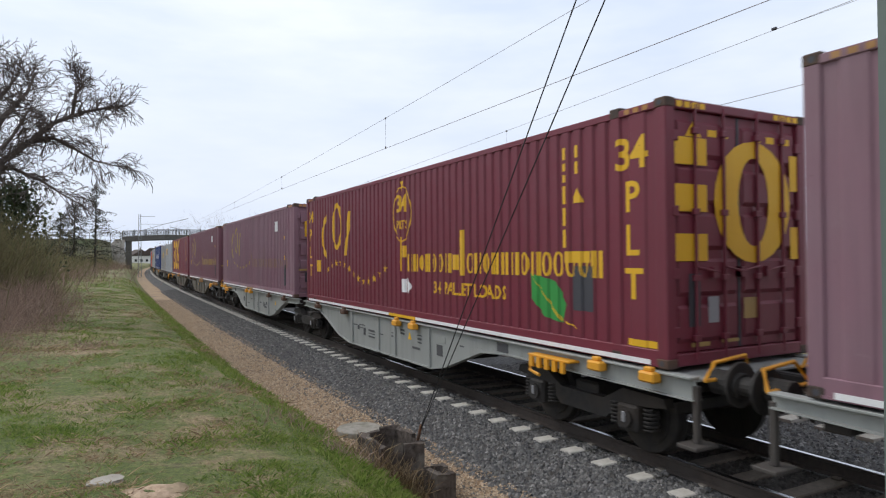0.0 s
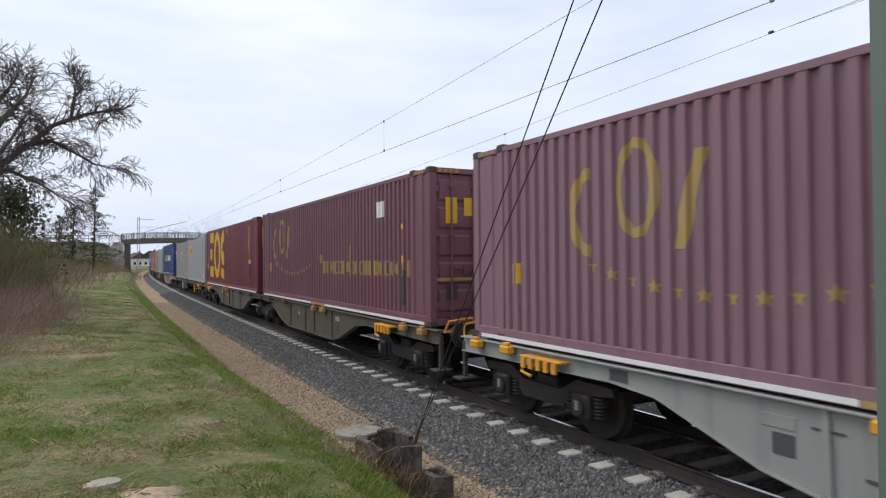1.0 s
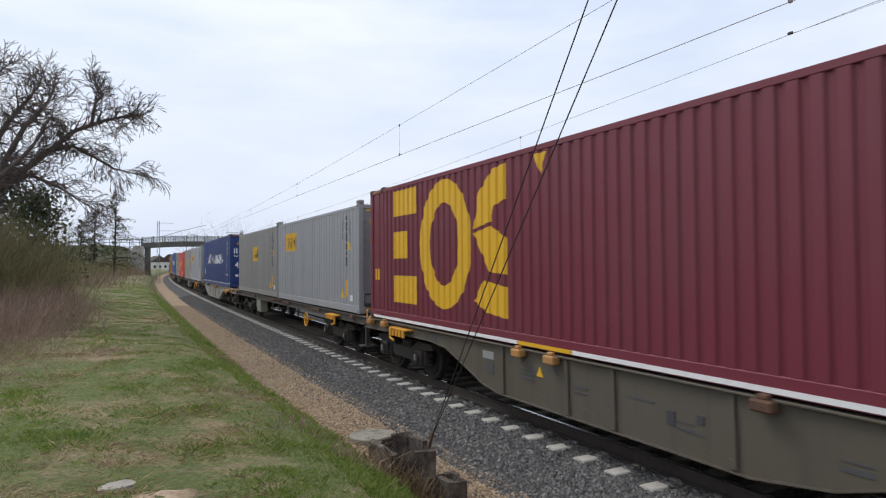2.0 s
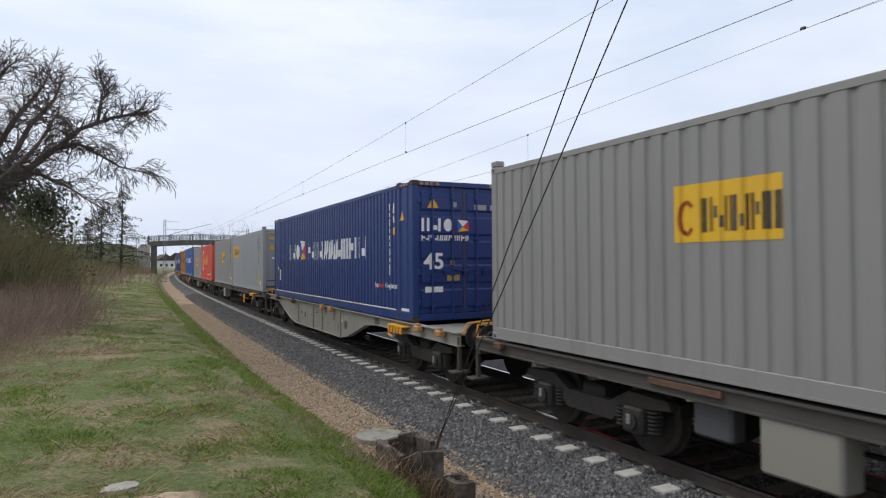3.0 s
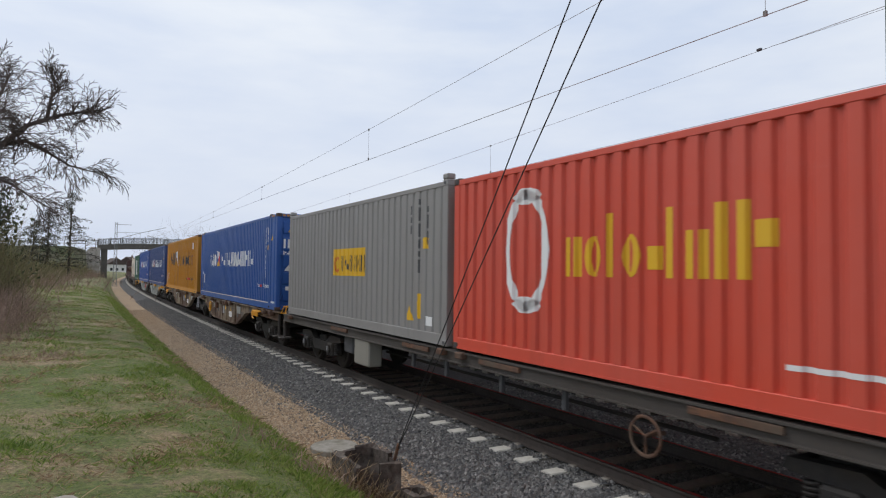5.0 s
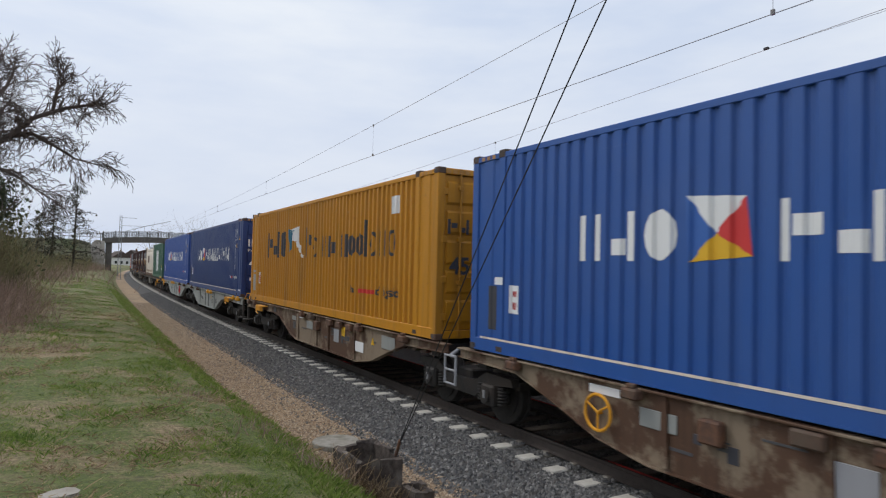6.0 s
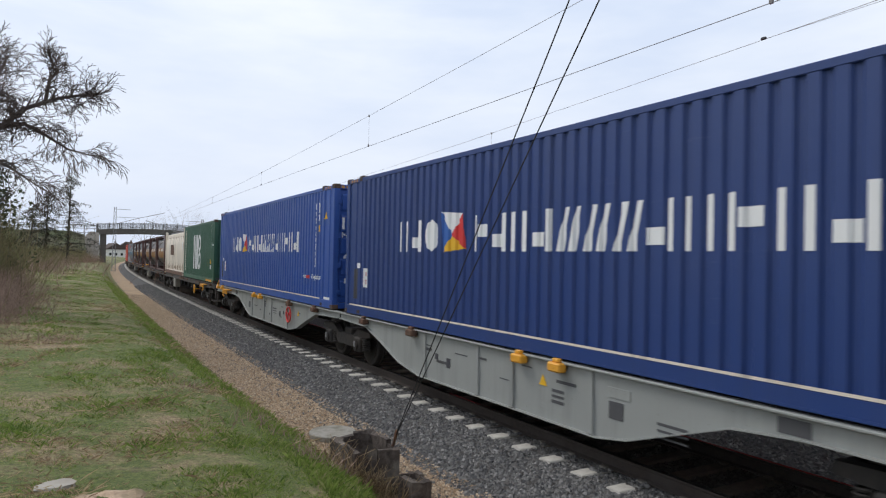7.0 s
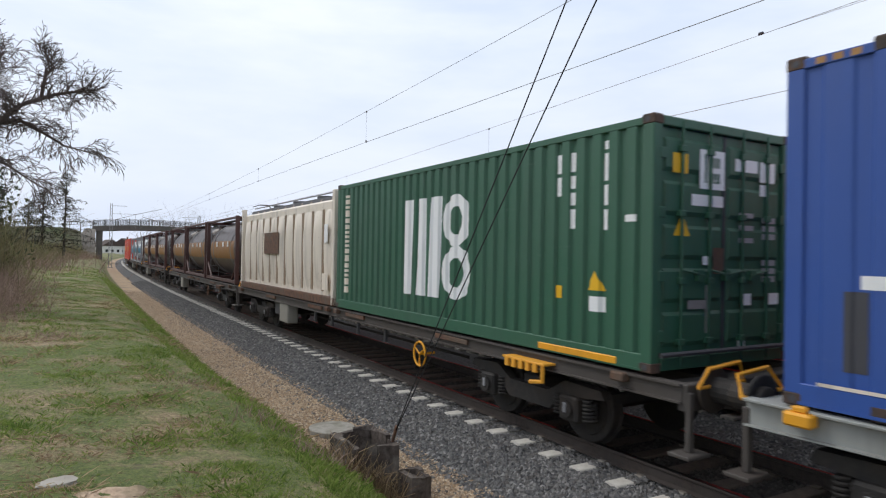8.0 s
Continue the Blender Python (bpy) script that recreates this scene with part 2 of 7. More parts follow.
M["gravel_stone"] = island_mat("gravel_stones", [(0.26, 0.17, 0.10), (0.42, 0.29, 0.18), (0.58, 0.47, 0.34), (0.14, 0.105, 0.08), (0.36, 0.26, 0.16)])


def turf():
    m, n, l, b = shader("patchy_turf", 0.95)
    co = n.new("ShaderNodeTexCoord").outputs["Object"]
    fine = noise_node(n, l, co, 21, 8, 0.85)
    green = blend(n, l, band(n, l, fine, 0.40, 0.60), (0.05, 0.07, 0.017), (0.165, 0.195, 0.05))
    straw = blend(n, l, band(n, l, fine, 0.40, 0.60), (0.14, 0.098, 0.056), (0.37, 0.285, 0.165))
    c = blend(n, l, band(n, l, noise_node(n, l, co, 0.75, 7, 0.8), 0.47, 0.60), green, straw)
    c = blend(n, l, scaled(n, l, band(n, l, noise_node(n, l, co, 2.6, 5, 0.7), 0.60, 0.70), 0.7), c, (0.105, 0.08, 0.05))
    l.new(c, b.inputs["Base Color"])
    bumped(n, l, b, fine, 0.6, 0.05)
    return m


def sleeper_mat():
    """Concrete, darker between the rails: brown stain plus the train's shade painted in."""
    m, n, l, b = shader("stained_shaded_sleeper_concrete", 0.9)
    co = n.new("ShaderNodeTexCoord").outputs["Object"]
    fine = noise_node(n, l, co, 14, 5, 0.7)
    pale = blend(n, l, band(n, l, fine, 0.35, 0.65), (0.56, 0.53, 0.48), (0.42, 0.39, 0.34))
    dust_and_shade = blend(n, l, band(n, l, fine, 0.35, 0.65), (0.15, 0.12, 0.095), (0.09, 0.075, 0.06))
    sp = n.new("ShaderNodeSeparateXYZ")
    l.new(co, sp.inputs[0])
    ab = n.new("ShaderNodeMath")
    ab.operation = "ABSOLUTE"
    l.new(sp.outputs["X"], ab.inputs[0])
    l.new(blend(n, l, band(n, l, ab.outputs[0], 0.82, 1.02), dust_and_shade, pale), b.inputs["Base Color"])
    bumped(n, l, b, fine, 0.3, 0.006)
    return m


M["sleeper"] = sleeper_mat()
M["turf"] = turf()
M["blade"] = island_mat("grass_blades", [(0.125, 0.195, 0.034), (0.185, 0.26, 0.05), (0.26, 0.32, 0.085), (0.145, 0.215, 0.038), (0.37, 0.34, 0.155)], 0.8, thin=0.5)
M["blade_dark"] = island_mat("dark_grass_blades", [(0.075, 0.13, 0.02), (0.11, 0.175, 0.032), (0.15, 0.22, 0.045)], 0.8, thin=0.45)
M["straw"] = island_mat("dry_grass_blades", [(0.29, 0.21, 0.125), (0.19, 0.125, 0.08), (0.50, 0.39, 0.235), (0.35, 0.26, 0.155)], 0.85, thin=0.45)
M["bramble"] = island_mat("dry_bramble_stems", [(0.22, 0.145, 0.108), (0.31, 0.21, 0.16), (0.40, 0.29, 0.225), (0.15, 0.098, 0.075)], 0.9)
M["shrub"] = island_mat("olive_shrub_twigs", [(0.17, 0.14, 0.065), (0.23, 0.19, 0.095), (0.12, 0.10, 0.055), (0.19, 0.20, 0.07)], 0.9)
M["ivy"] = island_mat("ivy_leaves", [(0.02, 0.032, 0.012), (0.035, 0.05, 0.018), (0.05, 0.06, 0.025)], 0.7, thin=0.3)
M["needle"] = island_mat("conifer_sprays", [(0.03, 0.035, 0.022), (0.05, 0.052, 0.032), (0.075, 0.065, 0.045)], 0.85)
M["twig"] = island_mat("bare_twigs", [(0.085, 0.066, 0.06), (0.12, 0.095, 0.085), (0.06, 0.048, 0.046)], 0.95)


# ---- mesh helpers ----
def part(name, bm, material, parent=None, label=""):
    me = bpy.data.meshes.new(name)
    bm.to_mesh(me)
    bm.free()
    me.materials.append(material)
    ob = new(name, me)
    ob.parent = parent
    return tagged(ob, label) if label else ob


def mesh_part(name, verts, faces, material, parent=None, label=""):
    me = bpy.data.meshes.new(name)
    me.from_pydata(verts, [], faces)
    me.materials.append(material)
    ob = new(name, me)
    ob.parent = parent
    return tagged(ob, label) if label else ob


def shared(name, data, parent, m):
    ob = new(name, data)
    ob.parent = parent
    ob.matrix_basis = m
    return ob


def box(bm, x0, x1, y0, y1, z0, z1, c=0.0):
    """A cuboid with chamfered edges when c > 0."""
    if c <= 0:
        v = [bm.verts.new((x, y, z)) for z in (z0, z1) for y in (y0, y1) for x in (x0, x1)]
        for f in ((0, 2, 3, 1), (4, 5, 7, 6), (0, 1, 5, 4), (1, 3, 7, 5), (3, 2, 6, 7), (2, 0, 4, 6)):
            bm.faces.new([v[i] for i in f])
        return
    tmp = bmesh.new()
    box(tmp, x0, x1, y0, y1, z0, z1)
    bmesh.ops.bevel(tmp, geom=tmp.edges[:], offset=c, segments=1, affect="EDGES")
    vs = {v: bm.verts.new(v.co) for v in tmp.verts}
    for f in tmp.faces:
        bm.faces.new([vs[v] for v in f.verts])
    tmp.free()


def one_box(*a):
    bm = bmesh.new()
    box(bm, *a)
    return bm


def prism(bm, pts, place, d0, d1):
    """Extrudes the outline pts from depth d0 to d1; place(p, q, d) gives the point."""
    a = [bm.verts.new(place(p, q, d0)) for p, q in pts]
    b = [bm.verts.new(place(p, q, d1)) for p, q in pts]
    bm.faces.new(a)
    bm.faces.new(b[::-1])
    k = len(pts)
    for i in range(k):
        bm.faces.new((a[i], b[i], b[(i + 1) % k], a[(i + 1) % k]))


def tube(bm, pts, r, n=6, r1=None):
    """A round bar along the points, capped."""
    pts = [Vector(p) for p in pts]
    rings = []
    for i, p in enumerate(pts):
        d = (pts[min(i + 1, len(pts) - 1)] - pts[max(i - 1, 0)]).normalized()
        side = d.cross(Vector((0.31, 0.17, 0.93))).normalized()
        up = d.cross(side)
        rr = r if r1 is None else r + (r1 - r) * i / (len(pts) - 1)
        rings.append([bm.verts.new(p + rr * (math.cos(2 * math.pi * k / n) * side + math.sin(2 * math.pi * k / n) * up)) for k in range(n)])
    for a, b in zip(rings, rings[1:]):
        for k in range(n):
            bm.faces.new((a[k], a[(k + 1) % n], b[(k + 1) % n], b[k]))
    bm.faces.new(rings[0][::-1])
    bm.faces.new(rings[-1])


def disc(bm, c, axis, r, half, n=20, bevel=0.0):
    """A round slab across an axis ('x', 'y' or 'z')."""
    prof = [(r - bevel, -half), (r, -half + bevel), (r, half - bevel), (r - bevel, half)] if bevel else [(r, -half), (r, half)]
    rings = []
    for rr, h in prof:
        ring = []
        for k in range(n):
            a = 2 * math.pi * k / n
            p, q = rr * math.cos(a), rr * math.sin(a)
            v = {"x": (h, p, q), "y": (q, h, p), "z": (p, q, h)}[axis]
            ring.append(bm.verts.new(Vector(c) + Vector(v)))
        rings.append(ring)
    for a, b in zip(rings, rings[1:]):
        for k in range(n):
            bm.faces.new((a[k], a[(k + 1) % n], b[(k + 1) % n], b[k]))
    bm.faces.new(rings[0][::-1])
    bm.faces.new(rings[-1])


def hoop(bm, c, axis, r, thick, n=24, k=6):
    """A round ring bar across an axis."""
    rings = []
    for i in range(n):
        a = 2 * math.pi * i / n
        ring = []
        for j in range(k):
            b = 2 * math.pi * j / k
            rr, h = r + thick * math.cos(b), thick * math.sin(b)
            p, q = rr * math.cos(a), rr * math.sin(a)
            v = {"x": (h, p, q), "y": (q, h, p), "z": (p, q, h)}[axis]
            ring.append(bm.verts.new(Vector(c) + Vector(v)))
        rings.append(ring)
    for i in range(n):
        a, b = rings[i], rings[(i + 1) % n]
        for j in range(k):
            bm.faces.new((a[j], a[(j + 1) % k], b[(j + 1) % k], b[j]))


def thing(name, label, category, group="", kind=""):
    ob = new(name)
    ob.empty_display_size = 0.2
    return tagged(ob, label, category, group, kind)


# ---- the line of the railway ----
def xc(y):
    """The near track's centre."""
    return 6.68 + 2.3e-4 * (y - 8.0) ** 2


def bend(y):
    return 2.3e-4 * (min(max(y, -60.0), 300.0) - 8.0) ** 2


def on_track(y, z=0.0, side=0.0):
    slope = 4.6e-4 * (y - 8.0)
    return pose(xc(y) + side, y, z, 0, 0, -math.degrees(math.atan(slope)))


PROFILE = [(-900, 6.0), (-200, 3.0), (-60, 1.5), (-20, 1.05), (-6, 0.90), (-2.0, 0.80), (0.0, 0.74), (1.2, 0.62), (1.8, 0.46),
           (2.25, 0.20), (2.65, -0.20), (2.95, -0.38), (3.4, -0.42), (4.1, -0.42), (4.45, -0.35), (4.90, -0.235), (5.3, -0.212),
           (8.05, -0.225), (8.7, -0.25), (9.3, -0.235), (12.2, -0.235), (12.6, -0.27), (13.6, -0.55), (16, -0.7), (30, -0.6), (80, 0.2), (300, 4.0), (900, 8.0)]


def ground_z(u):
    for (a, za), (b, zb) in zip(PROFILE, PROFILE[1:]):
        if u <= b:
            return za + (zb - za) * (u - a) / (b - a)
    return PROFILE[-1][1]


def bulge(u, y):
    """How far the bank's foot pushes out over the gravel near the viewer."""
    k = max(0.0, min(1.0, (13.0 - y) / 4.5))
    w = max(0.0, min(1.0, (u - 0.8) / 1.4)) if u < 3.05 else max(0.0, 1 - (u - 3.05) / 0.9)
    return 0.20 * k * k * (3 - 2 * k) * w


def ground_x(u, y):
    return u + bend(y) + bulge(u, y)


def ground_u(x, y):
    """The cross-section place of a point in plan."""
    u = x - bend(y)
    for _ in range(6):
        u = x - bend(y) - bulge(u, y)
    return u


def rough_z(u, y):
    """The turf's own unevenness."""
    w = max(0.0, min(1.0, (2.4 - u) / 0.8))
    return w * (0.07 * noise.noise((u * 0.55, y * 0.55, 3.1)) + 0.035 * noise.noise((u * 1.9, y * 1.9, 7.7)))


def strip(name, us, ys, material, label, category, kind="structure", lift=0.0):
    verts, faces = [], []
    for y in ys:
        for u in us:
            verts.append((ground_x(u, y), y, ground_z(u) + rough_z(u, y) + lift))
    k = len(us)
    for j in range(len(ys) - 1):
        for i in range(k - 1):
            faces.append((j * k + i, j * k + i + 1, (j + 1) * k + i + 1, (j + 1) * k + i))
    ob = mesh_part(name, verts, faces, material)
    for f in ob.data.polygons:
        f.use_smooth = True
    return tagged(ob, label, category, "", kind)


def steps(a, b, d):
    k = max(1, round((b - a) / d))
    return [a + (b - a) * i / k for i in range(k + 1)]


YS = [-400, -200, -100, -60, -40, -25] + steps(-15, 40, 0.4) + steps(41, 100, 1.5)[1:] + steps(104, 300, 5) + [350, 450, 600, 900, 1500, 2600]
US_GRASS = [-900, -400, -200, -100, -60, -40, -25, -18, -13] + steps(-10, 2.95, 0.25)
strip("ground", US_GRASS + [3.05], YS, M["turf"], "patchy spring turf on the railway bank", "grass")
strip("gravel_path", [2.95, 3.05, 3.4, 3.8, 4.1, 4.3], YS, M["gravel"], "tan gravel strip beside the ballast", "gravel")
strip("ballast_between_rails", [5.95, 6.3, 6.7, 7.1, 7.45], YS, M["oily_shaded"], "oily ballast between the rails, shade under train painted in", "ballast")
strip("ballast_far_side", [7.45, 8.05, 8.7, 9.3, 10.2, 11.2, 12.2, 12.6, 13.6, 14.2], YS, M["ballast"], "dark grey stone ballast under the tracks", "ballast")
strip("ballast_bed", [4.3, 4.45, 4.7, 4.95, 5.3, 5.6, 5.95], YS, M["ballast"], "grey stone ballast shoulder beside the track", "ballast")
strip("ground_beyond", [14.2, 16, 20, 30, 50, 80, 150, 300, 900], YS, M["turf"], "rough grass beyond the far track", "grass")


def rails(name, cx, y0, y1):
    th = thing(name, "pair of rust-brown rails with bright worn heads", "rails", "", "structure")
    for side in (-0.7535, 0.7535):
        prof = [(-0.075, -0.172), (0.075, -0.172), (0.075, -0.160), (0.012, -0.145), (0.012, -0.045), (0.036, -0.03), (0.036, -0.004), (-0.036, -0.004), (-0.036, -0.03), (-0.012, -0.045), (-0.012, -0.145), (-0.075, -0.160)]
        verts, faces = [], []
        ys = steps(y0, y1, 2.0)
        for y in ys:
            verts += [(xc(y) + cx + side + p, y, q) for p, q in prof]
        k = len(prof)
        for j in range(len(ys) - 1):
            for i in range(k):
                faces.append((j * k + i, j * k + (i + 1) % k, (j + 1) * k + (i + 1) % k, (j + 1) * k + i))
        mesh_part("rail", verts, faces, M["rail_side"], th)
        verts, faces = [], []
        for y in ys:
            verts += [(xc(y) + cx + side + p, y, q) for p, q in ((-0.036, -0.004), (-0.028, 0.0), (0.028, 0.0), (0.036, -0.004))]
        for j in range(len(ys) - 1):
            for i in range(3):
                faces.append((j * 4 + i, j * 4 + i + 1, (j + 1) * 4 + i + 1, (j + 1) * 4 + i))
        mesh_part("rail_head", verts, faces, M["rail_top"], th, "bright worn rail head")
    return th


rails("rails", 0.0, -60, 300)
rails("rails", 4.0, -60, 300)


# ---- wheels and bogies ----
def wheelset_mesh():
    bm = bmesh.new()
    for sx in (-1, 1):
        disc(bm, (sx * 0.7535, 0, 0), "x", 0.46, 0.065, 28, 0.012)
        disc(bm, (sx * 0.69, 0, 0), "x", 0.49, 0.014, 28)
        disc(bm, (sx * 0.83, 0, 0), "x", 0.36, 0.012, 20)
    disc(bm, (0, 0, 0), "x", 0.085, 1.0, 12)
    me = bpy.data.meshes.new("wheelset")
    bm.to_mesh(me)
    bm.free()
    me.materials.append(M["black_steel"])
    return me


def bogie_frame_mesh():
    bm = bmesh.new()
    for sx in (-1, 1):
        x0, x1 = sx * 1.0 - 0.07, sx * 1.0 + 0.07
        out = [(-1.45, 0.66), (-1.40, 0.76), (-0.75, 0.78), (-0.42, 0.60), (0.42, 0.60), (0.75, 0.78), (1.40, 0.76), (1.45, 0.66),
               (1.15, 0.62), (0.72, 0.60), (0.45, 0.36), (-0.45, 0.36), (-0.72, 0.60), (-1.15, 0.62)]
        prism(bm, out, lambda p, q, d: (d, p, q), x0, x1)
        for y in (-0.9, 0.9):
            box(bm, sx * 1.02 - 0.14, sx * 1.02 + 0.14, y - 0.17, y + 0.17, 0.30, 0.62, 0.03)
            disc(bm, (sx * 1.17, y, 0.46), "x", 0.11, 0.03, 12)
    box(bm, -1.0, 1.0, -0.22, 0.22, 0.50, 0.74, 0.03)
    disc(bm, (0, 0, 0.78), "z", 0.22, 0.06, 16)
    for y in (-1.42, 1.42):
        box(bm, -0.95, 0.95, y - 0.05, y + 0.05, 0.60, 0.72)
    me = bpy.data.meshes.new("bogie_frame")
    bm.to_mesh(me)
    bm.free()
    me.materials.append(M["black_steel"])
    return me


def spring_mesh():
    bm = bmesh.new()
    tube(bm, [(0.085 * math.cos(0.6 * i), 0.085 * math.sin(0.6 * i), 0.0 + 0.0045 * i) for i in range(60)], 0.017, 5)
    me = bpy.data.meshes.new("spring")
    bm.to_mesh(me)
    bm.free()
    me.materials.append(M["black_steel"])
    return me


WHEELSET, BOGIE, SPRING = wheelset_mesh(), bogie_frame_mesh(), spring_mesh()
PLATE = one_box(-0.01, 0.01, -0.03, 0.03, -0.06, 0.06, 0.004)
PLATE_ME = bpy.data.meshes.new("bearing_plate")
PLATE.to_mesh(PLATE_ME)
PLATE.free()
PLATE_ME.materials.append(M["rod"])
ROLLING = []


def bogie(wagon, y):
    """A two-axle bogie: frame, wheelsets that turn, springs, bearing plates."""
    b = shared("bogie", BOGIE, wagon, pose(0, y, 0))
    for dy in (-0.9, 0.9):
        ROLLING.append(shared("wheelset", WHEELSET, b, pose(0, dy, 0.46)))
        for sx in (-1, 1):
            for k in (-0.27, 0.27):
                shared("spring", SPRING, b, pose(sx * 1.02, dy + k, 0.33))
            shared("bearing_plate", PLATE_ME, b, pose(sx * 1.205, dy, 0.48))
    return b


MOVING = []


def buffers(wagon, y, s):
    """Buffers, coupling hook, step and yellow handrail at an end; s is -1 at the near end."""
    for sx in (-1, 1):
        bm = bmesh.new()
        disc(bm, (sx * 0.875, y + s * 0.16, 1.04), "y", 0.135, 0.17, 16, 0.01)
        disc(bm, (sx * 0.875, y + s * 0.42, 1.04), "y", 0.095, 0.14, 16)
        disc(bm, (sx * 0.875, y + s * 0.58, 1.04), "y", 0.24, 0.02, 20, 0.008)
        part("buffer", bm, M["black_steel"], wagon)
        bm = bmesh.new()
        box(bm, sx * 1.18 - 0.035, sx * 1.18 + 0.035, y - 0.035, y + 0.035, 0.42, 1.02, 0.01)
        box(bm, sx * 1.18 - 0.17, sx * 1.18 + 0.17, y - 0.13, y + 0.13, 0.38, 0.42, 0.008)
        part("step", bm, M["wagon_dark"], wagon)
        bm = bmesh.new()
        tube(bm, [(sx * 1.15, y + s * 0.08, 1.08), (sx * 1.1, y + s * 0.16, 1.28), (sx * 0.62, y + s * 0.16, 1.32), (sx * 0.45, y + s * 0.10, 1.10), (sx * 1.15, y + s * 0.08, 1.08)], 0.022)
        part("handrail", bm, M["safety"], wagon, "yellow end handrail")
    bm = bmesh.new()
    box(bm, -0.06, 0.06, min(y, y + s * 0.45), max(y, y + s * 0.45), 0.95, 1.09, 0.02)
    tube(bm, [(0.0, y + s * 0.3, 1.0), (0.05, y + s * 0.42, 0.75), (0.0, y + s * 0.5, 0.62), (-0.05, y + s * 0.42, 0.75)], 0.03)
    part("coupling", bm, M["black_steel"], wagon)


def brake_wheel(wagon, y, z, material, sx=-1):
    bm = bmesh.new()
    x = sx * 1.26
    hoop(bm, (x, y, z), "x", 0.21, 0.02)
    for k in range(3):
        a = 2 * math.pi * k / 3 + 0.5
        tube(bm, [(x, y, z), (x, y + 0.2 * math.cos(a), z + 0.2 * math.sin(a))], 0.014)
    tube(bm, [(x, y, z), (x - sx * 0.3, y, z)], 0.025)
    part("brake_wheel", bm, material, wagon, "spoked brake handwheel")


SILL = [(-0.35, 0.87), (3.2, 0.90), (3.9, 0.84), (4.55, 0.62), (5.2, 0.40), (5.7, 0.315), (10.2, 0.30), (11.0, 0.42), (11.9, 0.72), (12.6, 0.93), (14.15, 0.97)]


def sill_section(wagon, y0, y1, material, near_end, seed):
    """One deep-sill frame section under a long box; near_end: the bogie end faces -y."""
    rnd = random.Random(seed)
    k = (y1 - y0) / 13.8

    def yy(a):
        return y0 + a * k if near_end else y1 - a * k

    for sx in (-1, 1):
        out = [(yy(a), z) for a, z in SILL] + [(yy(14.15), 1.09), (yy(-0.35), 1.09)]
        bm = bmesh.new()
        prism(bm, out, lambda p, q, d: (d, p, q), sx * 1.20, sx * 1.18)
        part("sill", bm, material, wagon)
        bm = bmesh.new()
        lo, hi = sorted((yy(-0.35), yy(14.15)))
        box(bm, min(sx * 1.27, sx * 1.12), max(sx * 1.27, sx * 1.12), lo, hi, 1.085, 1.112, 0.005)
        part("top_flange", bm, material, wagon)
        bm = bmesh.new()
        rows = [[bm.verts.new((sx * x, yy(a), z + dz)) for x, dz in ((1.10, -0.012), (1.25, -0.012), (1.25, 0.004), (1.10, 0.004))] for a, z in SILL]
        for v, w in zip(rows, rows[1:]):
            for i in range(4):
                bm.faces.new((v[i], v[(i + 1) % 4], w[(i + 1) % 4], w[i]))
        bm.faces.new(rows[0]), bm.faces.new(rows[-1][::-1])
        bmesh.ops.recalc_face_normals(bm, faces=bm.faces[:])
        part("sill_flange", bm, material, wagon)
        for a in (5.8, 7.4, 8.3, 10.0):
            bm = bmesh.new()
            prism(bm, [(yy(a) - 0.05, 0.33), (yy(a) + 0.05, 0.33), (yy(a) + 0.03, 1.08), (yy(a) - 0.03, 1.08)], lambda p, q, d: (d, p, q), sx * 1.20, sx * 1.235)
            part("rib", bm, material, wagon)
        for a, mat in ((0.2, "safety"), (1.06, "safety"), (6.35, "safety"), (7.15, "safety"), (10.4, "rust"), (12.6, "rust")):
            bm = bmesh.new()
            box(bm, sx * 1.29 - 0.07, sx * 1.29 + 0.07, yy(a) - 0.12, yy(a) + 0.12, 0.98, 1.10, 0.02)
            box(bm, sx * 1.29 - 0.035, sx * 1.29 + 0.035, yy(a) - 0.06, yy(a) + 0.06, 1.10, 1.15, 0.01)
            part("spigot", bm, M["rust" if material is M["sill_rust"] else "tan" if mat == "safety" and material is not M["sill_pale"] else mat], wagon, "folding load spigot")
        for a, w, h, z, mat in ((5.35, 0.34, 0.12, 0.88, "sill_pale"), (5.4, 0.22, 0.2, 0.68, "dark_grey"), (9.2, 0.12, 0.16, 0.66, "ink"), (9.6, 0.10, 0.10, 0.72, "ink"), (3.3, 0.3, 0.14, 0.98, "dark_grey")):
            bm = one_box(sx * 1.203 - 0.006, sx * 1.203 + 0.006, yy(a) - w / 2, yy(a) + w / 2, z - h / 2, z + h / 2, 0.002)
            part("plate", bm, M[mat], wagon)
        bm = bmesh.new()
        a0 = yy(1.95)
        box(bm, sx * 1.27 - 0.1, sx * 1.27 + 0.1, a0 - 0.45, a0 + 0.45, 1.0, 1.03, 0.006)
        for j in range(5):
            box(bm, sx * 1.37 - 0.02, sx * 1.37 + 0.02, a0 - 0.36 + 0.17 * j, a0 - 0.28 + 0.17 * j, 0.86, 1.0)
        tube(bm, [(sx * 1.3, a0 + 0.42, 1.0), (sx * 1.36, a0 + 0.42, 0.8), (sx * 1.36, a0 + 0.2, 0.76)], 0.025)
        part("footboard", bm, M["safety"], wagon, "yellow slatted footboard")
    bm = bmesh.new()
    for a in (0.1, 2.6, 4.5, 7.0, 9.5, 11.5, 13.6):
        box(bm, -1.15, 1.15, yy(a) - 0.12, yy(a) + 0.12, 0.84, 1.05, 0.01)
    lo, hi = sorted((yy(-0.3), yy(14.1)))
    box(bm, -0.28, 0.28, lo, hi, 0.78, 1.02, 0.01)
